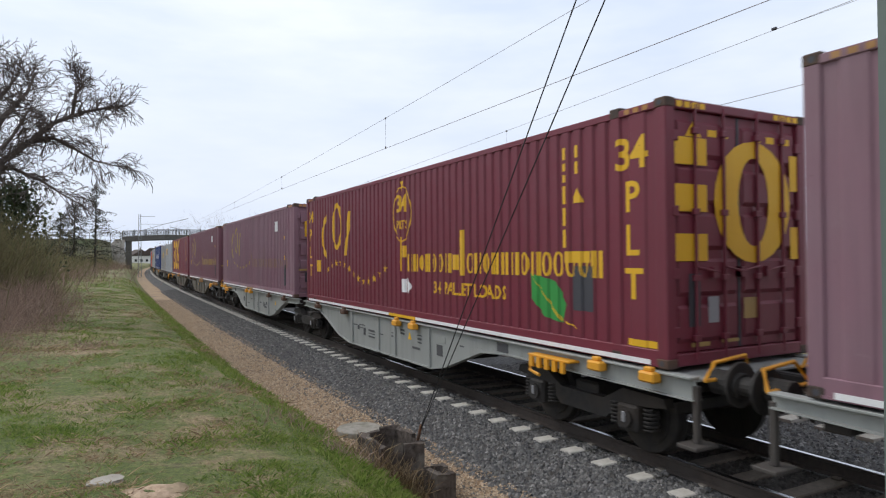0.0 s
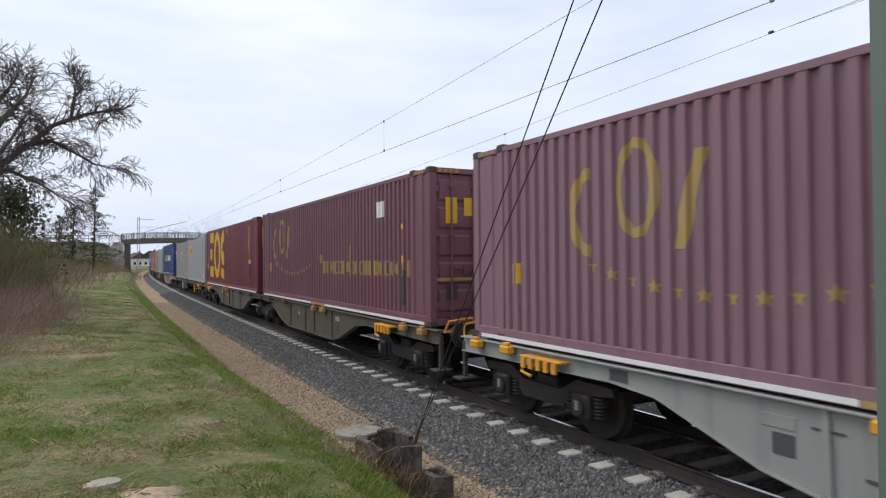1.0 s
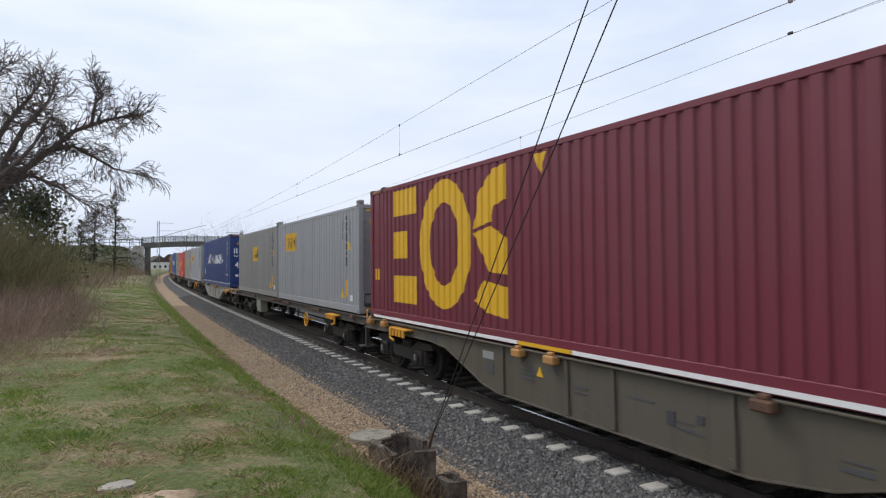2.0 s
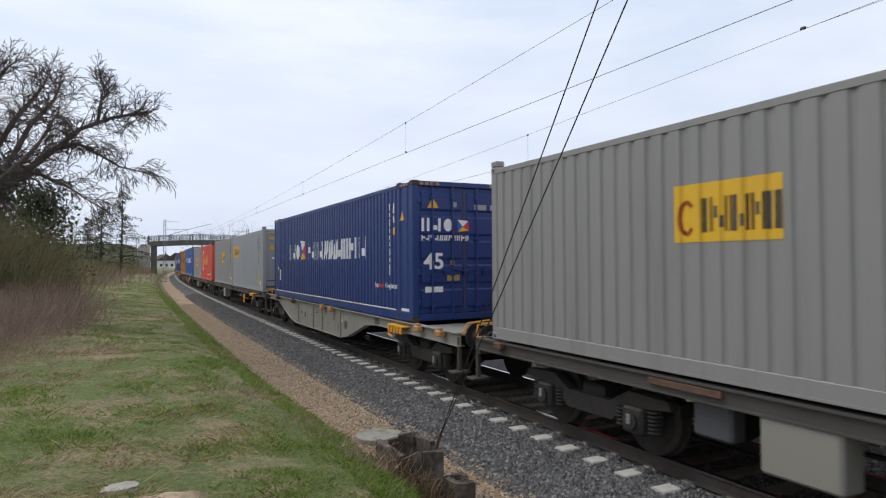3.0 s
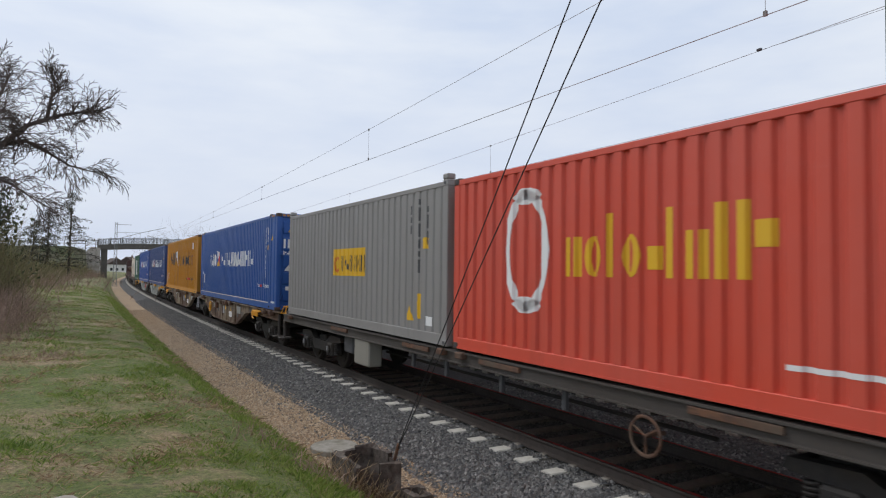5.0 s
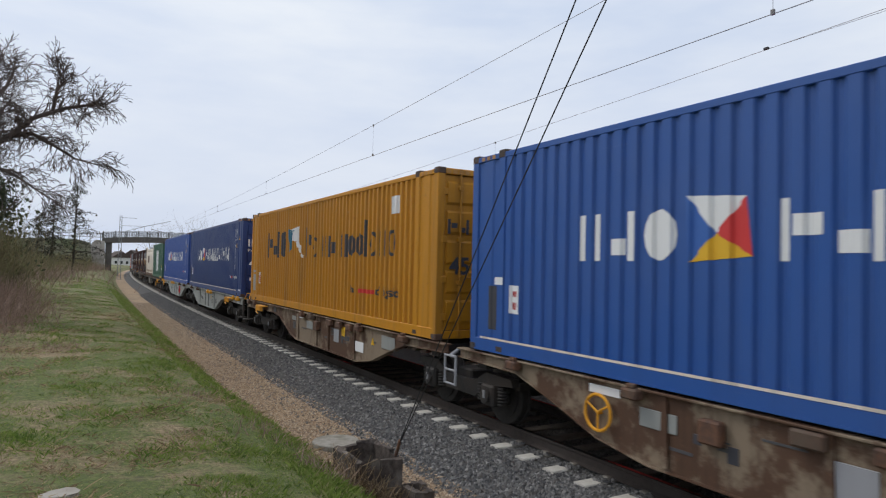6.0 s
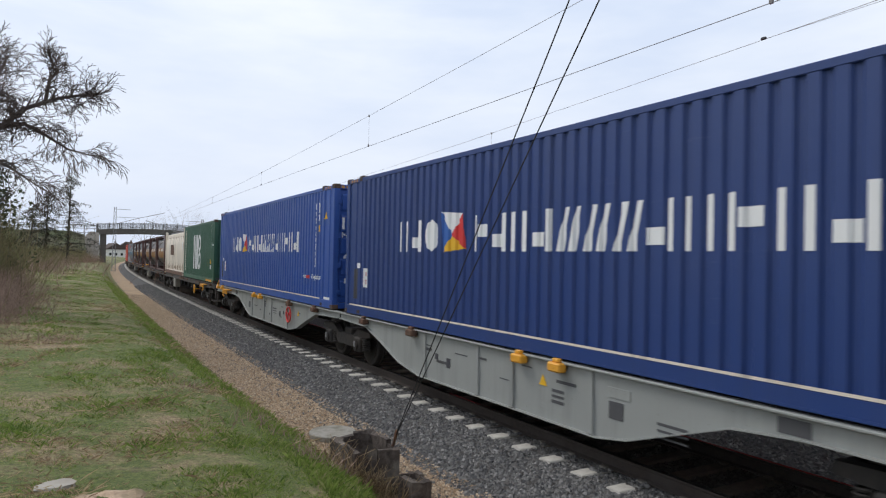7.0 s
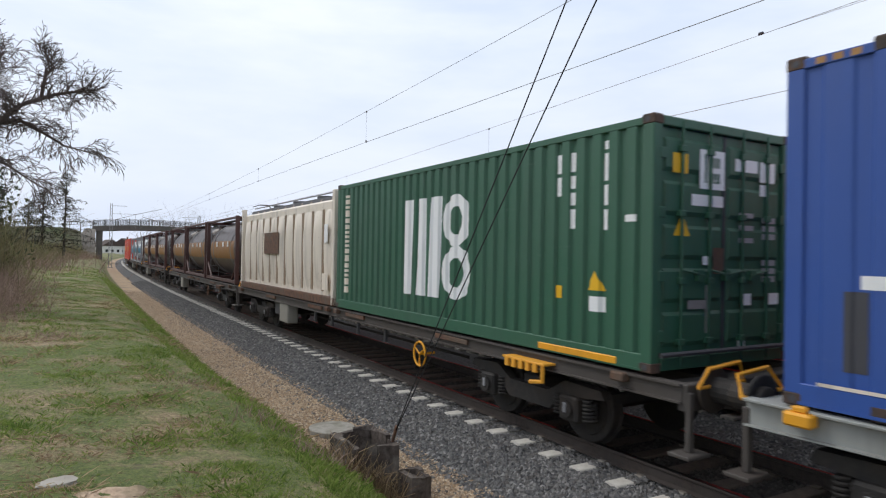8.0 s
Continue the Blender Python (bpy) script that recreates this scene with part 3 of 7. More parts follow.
    box(bm, -0.5, 0.5, *sorted((yy(6.0), yy(7.6))), 0.35, 0.75, 0.03)
    disc(bm, (0.3, yy(9.0), 0.6), "y", 0.17, 0.5, 14, 0.03)
    part("underframe", bm, M["black_steel"], wagon)
    bm = bmesh.new()
    lo, hi = sorted((yy(-0.35), yy(1.2)))
    box(bm, -1.15, 1.15, lo, hi, 1.055, 1.083, 0.004)
    part("end_deck", bm, material, wagon)


def sill_details(wagon, yc, red_wheel, seed, tri_y=-0.74):
    """Painted notices on a sill, a warning triangle and the brake wheel."""
    x = -1.203
    if red_wheel:
        brake_wheel(wagon, yc, 0.72, M["logo_red"])
    if seed // 7 == 4:
        tri_y = 3.6
    bm = bmesh.new()
    prism(bm, [(yc + tri_y + 0.08, 0.74), (yc + tri_y - 0.08, 0.74), (yc + tri_y, 0.89)], lambda p, q, d: (d, p, q), x, x - 0.006)
    part("warning_triangle", bm, M["gold"], wagon, "yellow warning triangle")
    rnd = random.Random(seed)
    for dy in (-0.85, 0.8, 0.95, 1.6, 2.1, 2.7, 3.3, 3.9, 4.4):
        w, z = rnd.uniform(0.10, 0.42), rnd.uniform(0.55, 0.98)
        for k in range(rnd.choice((1, 1, 2, 3))):
            h = rnd.uniform(0.015, 0.05)
            part("notice_bar", one_box(x - 0.004, x, yc + dy - w / 2, yc + dy + w / 2, z - 0.07 * k - h / 2, z - 0.07 * k + h / 2), M["dark_grey"], wagon)


def worn_plates(wagon, y0):
    """Repaired patches, notice plates and hung boxes on the rusty sill."""
    for a, w, z, h, mat in ((2.0, 0.62, 0.86, 0.26, "sill_pale"), (3.5, 0.5, 0.62, 0.22, "white"), (4.9, 0.34, 0.72, 0.30, "grey"), (4.45, 0.2, 0.86, 0.22, "gold"), (6.9, 0.5, 0.80, 0.20, "sill_pale"), (7.7, 0.5, 0.98, 0.1, "white")):
        part("plate", one_box(-1.214, -1.2, y0 + a - w / 2, y0 + a + w / 2, z - h / 2, z + h / 2, 0.004), M[mat], wagon)
    for a, w, z, h in ((3.95, 0.30, 1.0, 0.15), (4.6, 0.26, 1.0, 0.15), (5.25, 0.30, 1.0, 0.15), (6.2, 0.26, 0.84, 0.24)):
        part("bracket_box", one_box(-1.31, -1.2, y0 + a - w / 2, y0 + a + w / 2, z - h / 2, z + h / 2, 0.02), M["rust"], wagon)


def put_moving(th, y0, z=0.0):
    """Notes that the thing runs with the goods train; y0 is its middle at the start."""
    MOVING.append((th, y0, z))
    th.matrix_world = on_track(y0, z)


def sill_wagon(boxes, material, label, seed, rear=1.1):
    """A goods wagon with one or two deep-sill sections; boxes: the (near, far) ends of the loads."""
    mid = (boxes[0][0] + boxes[-1][1]) / 2
    wg = thing("container_wagon", label, "goods wagon", "wagons of the goods train")
    if len(boxes) == 2:
        sill_section(wg, boxes[0][0] - mid, boxes[0][1] - mid, material, True, seed)
        sill_section(wg, boxes[1][0] - mid, boxes[1][1] - mid, material, False, seed + 1)
        bogie(wg, boxes[0][0] - mid + 1.6)
        bogie(wg, (boxes[0][1] + boxes[1][0]) / 2 - mid)
        bogie(wg, boxes[1][1] - mid - 1.6)
    else:
        sill_section(wg, boxes[0][0] - mid, boxes[0][1] - mid, material, True, seed)
        bogie(wg, boxes[0][0] - mid + 1.6)
        bogie(wg, boxes[0][1] - mid - rear)
    for i, (n0, n1) in enumerate(boxes):
        sill_details(wg, n0 - mid + (5.0 if i == 0 else 3.1) + 0.4, i > 0 and seed == 10, seed * 7 + i, -0.74 if i else 1.25)
    if seed == 8:
        for n0 in (boxes[0][0] - mid + 3.2, boxes[1][0] - mid):
            worn_plates(wg, n0)
        brake_wheel(wg, 154.25 - mid, 0.72, M["safety"])
        ys = 157.65 - mid
        bm = bmesh.new()
        tube(bm, [(-1.27, ys - 0.17, 0.95), (-1.27, ys - 0.17, 0.50), (-1.27, ys + 0.17, 0.50), (-1.27, ys + 0.17, 0.95), (-1.27, ys - 0.17, 0.95)], 0.025, 6)
        tube(bm, [(-1.27, ys - 0.17, 0.72), (-1.27, ys + 0.17, 0.72)], 0.02, 6)
        tube(bm, [(-1.27, ys, 0.95), (-1.1, ys, 1.06)], 0.03, 6)
        part("step_frame", bm, M["grey"], wg, "pale steel step frame at the joint")
    buffers(wg, boxes[0][0] - mid - 0.35, -1)
    buffers(wg, boxes[-1][1] - mid + 0.35, 1)
    put_moving(wg, mid)
    return wg


def flat_wagon(y0, y1, label, wheel_mat="safety", box_mat="sill_stone"):
    """A low flat wagon with side beams, hung boxes, brake wheels and two bogies."""
    mid, h = (y0 + y1) / 2, (y1 - y0) / 2
    wg = thing("flat_wagon", label, "goods wagon", "wagons of the goods train")
    for sx in (-1, 1):
        bm = bmesh.new()
        prism(bm, [(-0.06, 0.90), (0.06, 0.90), (0.06, 0.92), (0.03, 0.925), (0.03, 1.07), (0.07, 1.075), (0.07, 1.10), (-0.07, 1.10), (-0.07, 1.075), (-0.03, 1.07), (-0.03, 0.925), (-0.06, 0.92)],
              lambda p, q, d: (sx * 1.2 + p, d, q), -h - 0.3, h + 0.3)
        bmesh.ops.recalc_face_normals(bm, faces=bm.faces[:])
        part("side_beam", bm, M["wagon_dark"], wg)
        for a in (-h + 4.2, -1.3, 1.3, h - 4.2):
            bm = one_box(sx * 1.22 - 0.05, sx * 1.22 + 0.05, a - 0.5, a + 0.5, 0.98, 1.06, 0.006)
            part("rust_plate", bm, M["rust"], wg)
        for a in (-h + 0.5, -0.3, 0.3, h - 0.5):
            bm = one_box(sx * 1.28 - 0.06, sx * 1.28 + 0.06, a - 0.1, a + 0.1, 1.0, 1.1, 0.015)
            part("spigot", bm, M["rust"], wg)
        bm = bmesh.new()
        a0 = -h + 2.1
        box(bm, sx * 1.3 - 0.12, sx * 1.3 + 0.12, a0 - 0.45, a0 + 0.45, 0.98, 1.01, 0.005)
        tube(bm, [(sx * 1.4, a0 - 0.4, 0.98), (sx * 1.4, a0 - 0.4, 0.78), (sx * 1.4, a0 - 0.15, 0.74)], 0.03)
        for j in range(5):
            box(bm, sx * 1.41 - 0.02, sx * 1.41 + 0.02, a0 - 0.3 + 0.15 * j, a0 - 0.22 + 0.15 * j, 0.88, 0.99)
        part("footboard", bm, M[wheel_mat], wg, "slatted footboard")
        bm = one_box(sx * 1.08 - 0.16, sx * 1.08 + 0.16, h - 5.9, h - 5.1, 0.36, 0.92, 0.03)
        part("valve_box", bm, M[box_mat], wg, "pale hung equipment box")
        bm = one_box(sx * 1.0 - 0.12, sx * 1.0 + 0.12, h - 4.7, h - 4.2, 0.5, 0.9, 0.03)
        part("valve_box", bm, M["dark_grey"], wg)
        for a in (-2.6, -1.2, 0.4, 1.6):
            bm = one_box(sx * 1.12 - 0.03, sx * 1.12 + 0.03, a - 0.04, a + 0.04, 0.62, 0.92, 0.006)
            part("bracket", bm, M["dark_grey"], wg)
        brake_wheel(wg, -h + 5.25, 0.63, M[wheel_mat], sx)
    bm = bmesh.new()
    box(bm, -0.32, 0.32, -h - 0.3, h + 0.3, 0.72, 1.04, 0.01)
    for k in range(9):
        a = -h + 2 * h * k / 8
        box(bm, -1.17, 1.17, a - 0.09, a + 0.09, 0.90, 1.05)
    disc(bm, (0.5, 0.5, 0.62), "y", 0.18, 0.6, 14, 0.03)
    tube(bm, [(-0.4, -h + 5, 0.55), (-0.4, h - 5, 0.55)], 0.03)
    part("underframe", bm, M["black_steel"], wg)
    for s in (-1, 1):
        bm = one_box(-1.22, 1.22, s * (h + 0.3) - 0.06, s * (h + 0.3) + 0.06, 0.82, 1.10, 0.012)
        part("headstock", bm, M["wagon_dark"], wg)
        buffers(wg, s * (h + 0.36), s)
        bogie(wg, s * (h - 2.4))
    put_moving(wg, mid)
    return wg


# ---- containers ----
DECK = 1.13
W2 = 1.25


def corrugation(a0, a1, pitch, groove=0.27, deep=0.046):
    """Breakpoints (a, inset) of a folded steel side between a0 and a1."""
    out, n = [], max(1, round((a1 - a0) / pitch))
    p = (a1 - a0) / n
    for i in range(n):
        b = a0 + i * p
        out += [(b, deep), (b + groove * p, deep), (b + (groove + 0.115) * p, 0.006), (b + 0.885 * p, 0.006)]
    out.append((a1, deep))
    return out


def clip_strip(poly, a0, a1):
    for lim, keep in ((a0, 1), (a1, -1)):
        res = []
        for i, p in enumerate(poly):
            q = poly[(i + 1) % len(poly)]
            ip, iq = (p[0] - lim) * keep >= 0, (q[0] - lim) * keep >= 0
            if ip:
                res.append(p)
            if ip != iq:
                t = (lim - p[0]) / (q[0] - p[0])
                res.append((lim, p[1] + t * (q[1] - p[1])))
        poly = res
        if len(poly) < 3:
            return []
    return poly


GLYPHS = {}


def lettering(text, size):
    """Triangles of a text in Blender's own font: x to the right, y up."""
    key = (text, size)
    if key not in GLYPHS:
        cu = bpy.data.curves.new("lettering", "FONT")
        cu.body, cu.size = text, size
        cu.offset = 0.022 * size
        cu.resolution_u = 3
        ob = new("lettering", cu)
        me = ob.evaluated_get(bpy.context.evaluated_depsgraph_get()).to_mesh()
        me.calc_loop_triangles()
        GLYPHS[key] = [[(me.vertices[i].co.x, me.vertices[i].co.y) for i in t.vertices] for t in me.loop_triangles]
        bpy.data.objects.remove(ob)
        bpy.data.curves.remove(cu)
    return GLYPHS[key]


def rect(x0, x1, z0, z1, n=1):
    return [[(x0, z0), (x1, z0), (x1, z1), (x0, z1)]]


def ring(cx, cz, rx, rz, thick, d0=0, d1=360, n=22, thick2=None):
    """An elliptical band from d0 to d1 degrees."""
    out = []
    t2 = thick if thick2 is None else thick2
    for i in range(n):
        q = []
        for d, k in ((i, 0), (i + 1, 0), (i + 1, 1), (i, 1)):
            an = radians(d0 + (d1 - d0) * d / n)
            q.append((cx + (rx - k * thick) * math.cos(an), cz + (rz - k * t2) * math.sin(an)))
        out.append(q)
    return out


def blob(cx, cz, rx, rz, n=10):
    return [[(cx + rx * math.cos(2 * math.pi * i / n), cz + rz * math.sin(2 * math.pi * i / n)) for i in range(n)]]


def tri(*p):
    return [list(p)]


def word_shapes(x, z, h, w, pattern, stroke=0.2):
    """A wordmark as plain upright bars and blocks, one group for each mark. Returns the groups and the end."""
    out = []
    s = stroke * h
    for ch in pattern:
        if ch == "|":
            out.append(rect(x, x + s, z, z + h))
            x += s + 0.16 * h
        elif ch == "b":
            out.append(rect(x, x + s, z, z + h) + rect(x + 0.72 * w - s, x + 0.72 * w, z, z + h))
            x += w
        elif ch == "h":
            out.append(rect(x, x + s, z, z + h) + rect(x + 1.3 * s, x + 0.78 * w, z + 0.40 * h, z + 0.74 * h))
            x += w
        elif ch == "q":
            out.append(rect(x + 0.74 * w - s, x + 0.74 * w, z, z + h) + rect(x, x + 0.74 * w - 1.3 * s, z + 0.12 * h, z + 0.46 * h))
            x += w
        elif ch == "w":
            out.append(tri((x, z), (x + 1.2 * s, z), (x + 0.5 * w, z + h), (x + 0.5 * w - 1.2 * s, z + h)) + tri((x + 0.45 * w, z), (x + 0.45 * w + 1.2 * s, z), (x + 0.92 * w, z + h), (x + 0.92 * w - 1.2 * s, z + h)))
            x += w
        elif ch == "o":
            out.append(blob(x + 0.42 * w, z + h / 2, 0.40 * w, h / 2, 14))
            x += w
        elif ch == "u":
            out.append(rect(x, x + s, z, z + 0.66 * h) + rect(x + 0.6 * w - s, x + 0.6 * w, z, z + 0.66 * h))
            x += 0.74 * w
        elif ch == "c":
            out.append(ring(x + 0.29 * w, z + 0.33 * h, 0.27 * w, 0.33 * h, 0.8 * s, 0, 360, 14, 0.5 * s))
            x += 0.72 * w
        elif ch == "-":
            out.append(rect(x, x + 0.5 * w, z + 0.1 * h, z + 0.6 * h))
            x += 0.64 * w
        else:
            x += 0.5 * w
    return out, x


def flatten(groups):
    return [p for g in groups for p in g]


def joined(polys):
    """Sorts polygons into groups that share corners."""
    home, groups = {}, []
    for poly in polys:
        keys = {(round(p[0], 4), round(p[1], 4)) for p in poly}
        hit = sorted({home[k] for k in keys if k in home})
        if hit:
            g = hit[0]
            for other in hit[1:]:
                groups[g] += groups[other]
                groups[other] = []
                for k, v in list(home.items()):
                    if v == other:
                        home[k] = g
        else:
            g = len(groups)
            groups.append([])
        groups[g].append(poly)
        for k in keys:
            home[k] = g
    return [g for g in groups if g]


class Box:
    """A container: folded sides, framed ends, doors facing -y; markings follow the folds."""

    def __init__(self, a0, a1, height, colour, label, pitch=0.285, long_box=True, name="shipping_container", frame=None, bulk=False, groove=0.27, deep=0.046):
        self.L, self.H, self.col = a1 - a0, height, colour
        self.h = self.L / 2
        self.bulk = bulk
        self.th = th = thing(name, label, "container", "containers on the goods train")
        fr = frame or colour
        L, H, h = self.L, height, self.h
        e0 = 0.16
        self.prof = corrugation(e0, L - e0, pitch, groove, deep)
        if long_box:
            mid = corrugation(0.88, L - 0.88, pitch, groove, deep)
            self.prof = [(e0, 0.03), (0.30, 0.03), (0.33, 0.01), (0.55, 0.01), (0.58, 0.03), (0.70, 0.03)] + [(0.72, 0.002), (0.86, 0.002)] + mid + [(L - 0.86, 0.002), (L - 0.72, 0.002)] + [(L - 0.70, 0.03), (L - 0.58, 0.03), (L - 0.55, 0.01), (L - 0.33, 0.01), (L - 0.30, 0.03), (L - e0, 0.03)]
        self.z0, self.z1 = 0.19, H - 0.10
        for sx in (-1, 1):
            verts, faces = [], []
            for a, d in self.prof:
                x = sx * (W2 - d)
                verts += [(x, a - h, self.z0), (x, a - h, self.z1)]
            for i in range(len(self.prof) - 1):
                f = (2 * i, 2 * i + 1, 2 * i + 3, 2 * i + 2)
                faces.append(f if sx < 0 else f[::-1])
            mesh_part("side_panel", verts, faces, M[colour], th)
            bm = bmesh.new()
            x0, x1 = sorted((sx * W2, sx * (W2 - 0.07)))
            box(bm, x0, x1, -h + 0.14, h - 0.14, H - 0.115, H - 0.03, 0.008)
            part("top_rail", bm, M[fr], th)
            bm = bmesh.new()
            box(bm, x0, x1, -h + 0.14, h - 0.14, 0.03, 0.20, 0.008)
            box(bm, min(sx * W2 * 1.004, sx * 1.18), max(sx * W2 * 1.004, sx * 1.18), -h + 0.14, h - 0.14, 0.018, 0.045)
            part("bottom_rail", bm, M[fr], th)
            for s in (-1, 1):
                bm = bmesh.new()
                y0, y1 = sorted((s * (h - 0.005), s * (h - 0.165)))
                box(bm, *sorted((sx * (W2 - 0.003), sx * (W2 - 0.15))), y0, y1, 0.10, H - 0.10, 0.012)
                part("corner_post", bm, M[fr], th)
                for z in (0.0, H - 0.118):
                    bm = one_box(*sorted((sx * (W2 + 0.002), sx * (W2 - 0.162))), *sorted((s * (h + 0.002), s * (h - 0.178))), z, z + 0.118, 0.016)
                    cc = part("corner_casting", bm, M[fr] if bulk else M["casting"], th)
                    bm = bmesh.new()
                    disc(bm, (sx * (W2 + 0.003), s * (h - 0.09), z + 0.059), "x", 0.032, 0.002, 10)
                    part("slot", bm, M["ink"], cc)
                if long_box:
                    for z in (0.0, H - 0.118):
                        bm = one_box(*sorted((sx * (W2 + 0.003), sx * (W2 - 0.15))), *sorted((s * (h - 0.70), s * (h - 0.88))), z, z + 0.13, 0.016)
                        part("corner_casting", bm, M["casting"], th)
        bm = bmesh.new()
        n = round(L / 0.4)
        verts, faces = [], []
        for i in range(n * 2 + 1):
            z = H - 0.03 - (0.018 if i % 2 else 0.0)
            y = -h + 0.15 + (L - 0.3) * i / (2 * n)
            verts += [(-W2 + 0.06, y, z), (W2 - 0.06, y, z)]
        faces = [(2 * i, 2 * i + 1, 2 * i + 3, 2 * i + 2) for i in range(2 * n)]
        bm.free()
        mesh_part("roof_panel", verts, faces, M[colour], th)
        part("floor", one_box(-W2 + 0.08, W2 - 0.08, -h + 0.1, h - 0.1, 0.10, 0.16), M["black_steel"], th)
        # far end: folded panel
        verts, faces = [], []
        cs = corrugation(-W2 + 0.15, W2 - 0.15, 0.28)
        for x, d in cs:
            verts += [(x, h - 0.02 - d, 0.16), (x, h - 0.02 - d, H - 0.12)]
        faces = [(2 * i, 2 * i + 2, 2 * i + 3, 2 * i + 1) for i in range(len(cs) - 1)]
        mesh_part("end_panel", verts, faces, M[colour], th)
        for s in (-1, 1):
            bm = one_box(-W2 + 0.15, W2 - 0.15, *sorted((s * h, s * (h - 0.12))), H - 0.12, H - 0.012, 0.01)
            part("header", bm, M[fr], th)
            bm = one_box(-W2 + 0.15, W2 - 0.15, *sorted((s * h, s * (h - 0.12))), 0.02, 0.16, 0.01)
            part("door_sill", bm, M[fr], th)
        if long_box:
            for sx in (-1, 1):
                for k in range(4):
                    xa = sx * (0.62 + 0.125 * k)
                    part("hazard_block", one_box(*sorted((xa, xa + sx * 0.085)), -h - 0.006, -h + 0.004, H - 0.10, H - 0.035), M["gold" if colour == "maroon" else "tan"], th)
            for s in (-1, 1):
                for k in range(3):
                    ya = s * (h - 0.26 - 0.14 * k)
                    part("hazard_block", one_box(-W2 - 0.004, -W2 + 0.01, *sorted((ya, ya - s * 0.08)), H - 0.10, H - 0.045), M["tan"], th)
        # near end: two leaves with pressed panels and locking bars
        if bulk:
            self.bulk_end(colour, fr)
        for sx in () if bulk else (-1, 1):
            bm = bmesh.new()
            xa, xb = sorted((sx * 0.012, sx * (W2 - 0.155)))
            yb = -h + 0.055
            box(bm, xa, xb, yb, yb + 0.03, 0.17, H - 0.125, 0.006)
            leaf = part("door", bm, M[colour], th)
            zs = steps(0.22, H - 0.18, 0.5)
            for za, zb in zip(zs, zs[1:]):
                bm = bmesh.new()
                v0 = [bm.verts.new(p) for p in ((xa + 0.05, yb, za + 0.05), (xb - 0.05, yb, za + 0.05), (xb - 0.05, yb, zb - 0.05), (xa + 0.05, yb, zb - 0.05))]
                v1 = [bm.verts.new(p) for p in ((xa + 0.07, yb - 0.028, za + 0.10), (xb - 0.07, yb - 0.028, za + 0.10), (xb - 0.07, yb - 0.028, zb - 0.09), (xa + 0.07, yb - 0.028, zb - 0.09))]
                bm.faces.new(v1)
                for i in range(4):
                    bm.faces.new((v0[i], v0[(i + 1) % 4], v1[(i + 1) % 4], v1[i]))
                bmesh.ops.recalc_face_normals(bm, faces=bm.faces[:])
                part("pressed_panel", bm, M[colour], leaf)
            for k in (0.30, 0.78):
                x = sx * k
                bm = bmesh.new()
                tube(bm, [(x, yb - 0.05, 0.06), (x, yb - 0.05, H - 0.05)], 0.019, 8)
                for z in (0.32, 1.0, 1.75, H - 0.35):
                    box(bm, x - 0.05, x + 0.05, yb - 0.075, yb, z - 0.035, z + 0.035, 0.006)
                part("locking_bar", bm, M[colour], leaf)
                bm = bmesh.new()
                tube(bm, [(x, yb - 0.07, 1.12), (x - sx * 0.36, yb - 0.07, 1.06)], 0.014)
                box(bm, x - sx * 0.3 - 0.05, x - sx * 0.3 + 0.05, yb - 0.08, yb, 1.0, 1.12)
                part("handle", bm, M[colour], leaf)
            for z in (0.4, 1.05, 1.75, H - 0.42):
                part("hinge", one_box(sx * (W2 - 0.15) - 0.05, sx * (W2 - 0.15) + 0.05, -h - 0.002, -h + 0.06, z - 0.06, z + 0.06, 0.008), M[fr], leaf)
        if not bulk:
            part("gasket", one_box(-0.02, 0.02, -h + 0.045, -h + 0.07, 0.17, H - 0.125), M["ink"], th)

    def bulk_end(self, colour, fr):
        """A closed end with ladder rungs and one framed door on the right."""
        h, H, th = self.h, self.H, self.th
        y = -h + 0.03
        bm = bmesh.new()
        box(bm, -W2 + 0.14, W2 - 0.14, y + 0.01, y + 0.05, 0.14, H - 0.1)
        part("end_wall", bm, M[colour], th)
        for x in (-0.72, -0.45, -0.25):
            part("end_stiffener", one_box(x - 0.05, x + 0.05, y - 0.012, y + 0.02, 0.55, H - 0.13, 0.008), M[colour], th)
        for k in range(9):
            bm = bmesh.new()
            z = 0.75 + 0.23 * k
            tube(bm, [(-1.08, y, z), (-1.08, y - 0.05, z), (-0.72, y - 0.05, z), (-0.72, y, z)], 0.011, 5)
            part("rung", bm, M[colour], th)
        x0, x1, z0, z1 = 0.02, 1.14, 0.68, H - 0.15
        for b_ in ((x0 - 0.035, x0, z0, z1), (x1, x1 + 0.035, z0, z1), (x0, x1, z1 - 0.03, z1), (x0, x1, z0, z0 + 0.03)):
            part("seal", one_box(b_[0], b_[1], y - 0.02, y + 0.012, b_[2], b_[3]), M["ink"], th)
        bm = bmesh.new()
        box(bm, x0 + 0.01, x1 - 0.01, y - 0.012, y + 0.012, z0 + 0.04, z1 - 0.04, 0.004)
        leaf = part("door", bm, M[colour], th)
        zs = steps(z0 + 0.1, z1 - 0.1, 0.46)
        for za, zb in zip(zs, zs[1:]):
            bm = bmesh.new()
            v0 = [bm.verts.new(p) for p in ((x0 + 0.08, y - 0.012, za + 0.03), (x1 - 0.08, y - 0.012, za + 0.03), (x1 - 0.08, y - 0.012, zb - 0.03), (x0 + 0.08, y - 0.012, zb - 0.03))]
            v1 = [bm.verts.new(p) for p in ((x0 + 0.11, y - 0.04, za + 0.09), (x1 - 0.11, y - 0.04, za + 0.09), (x1 - 0.11, y - 0.04, zb - 0.09), (x0 + 0.11, y - 0.04, zb - 0.09))]
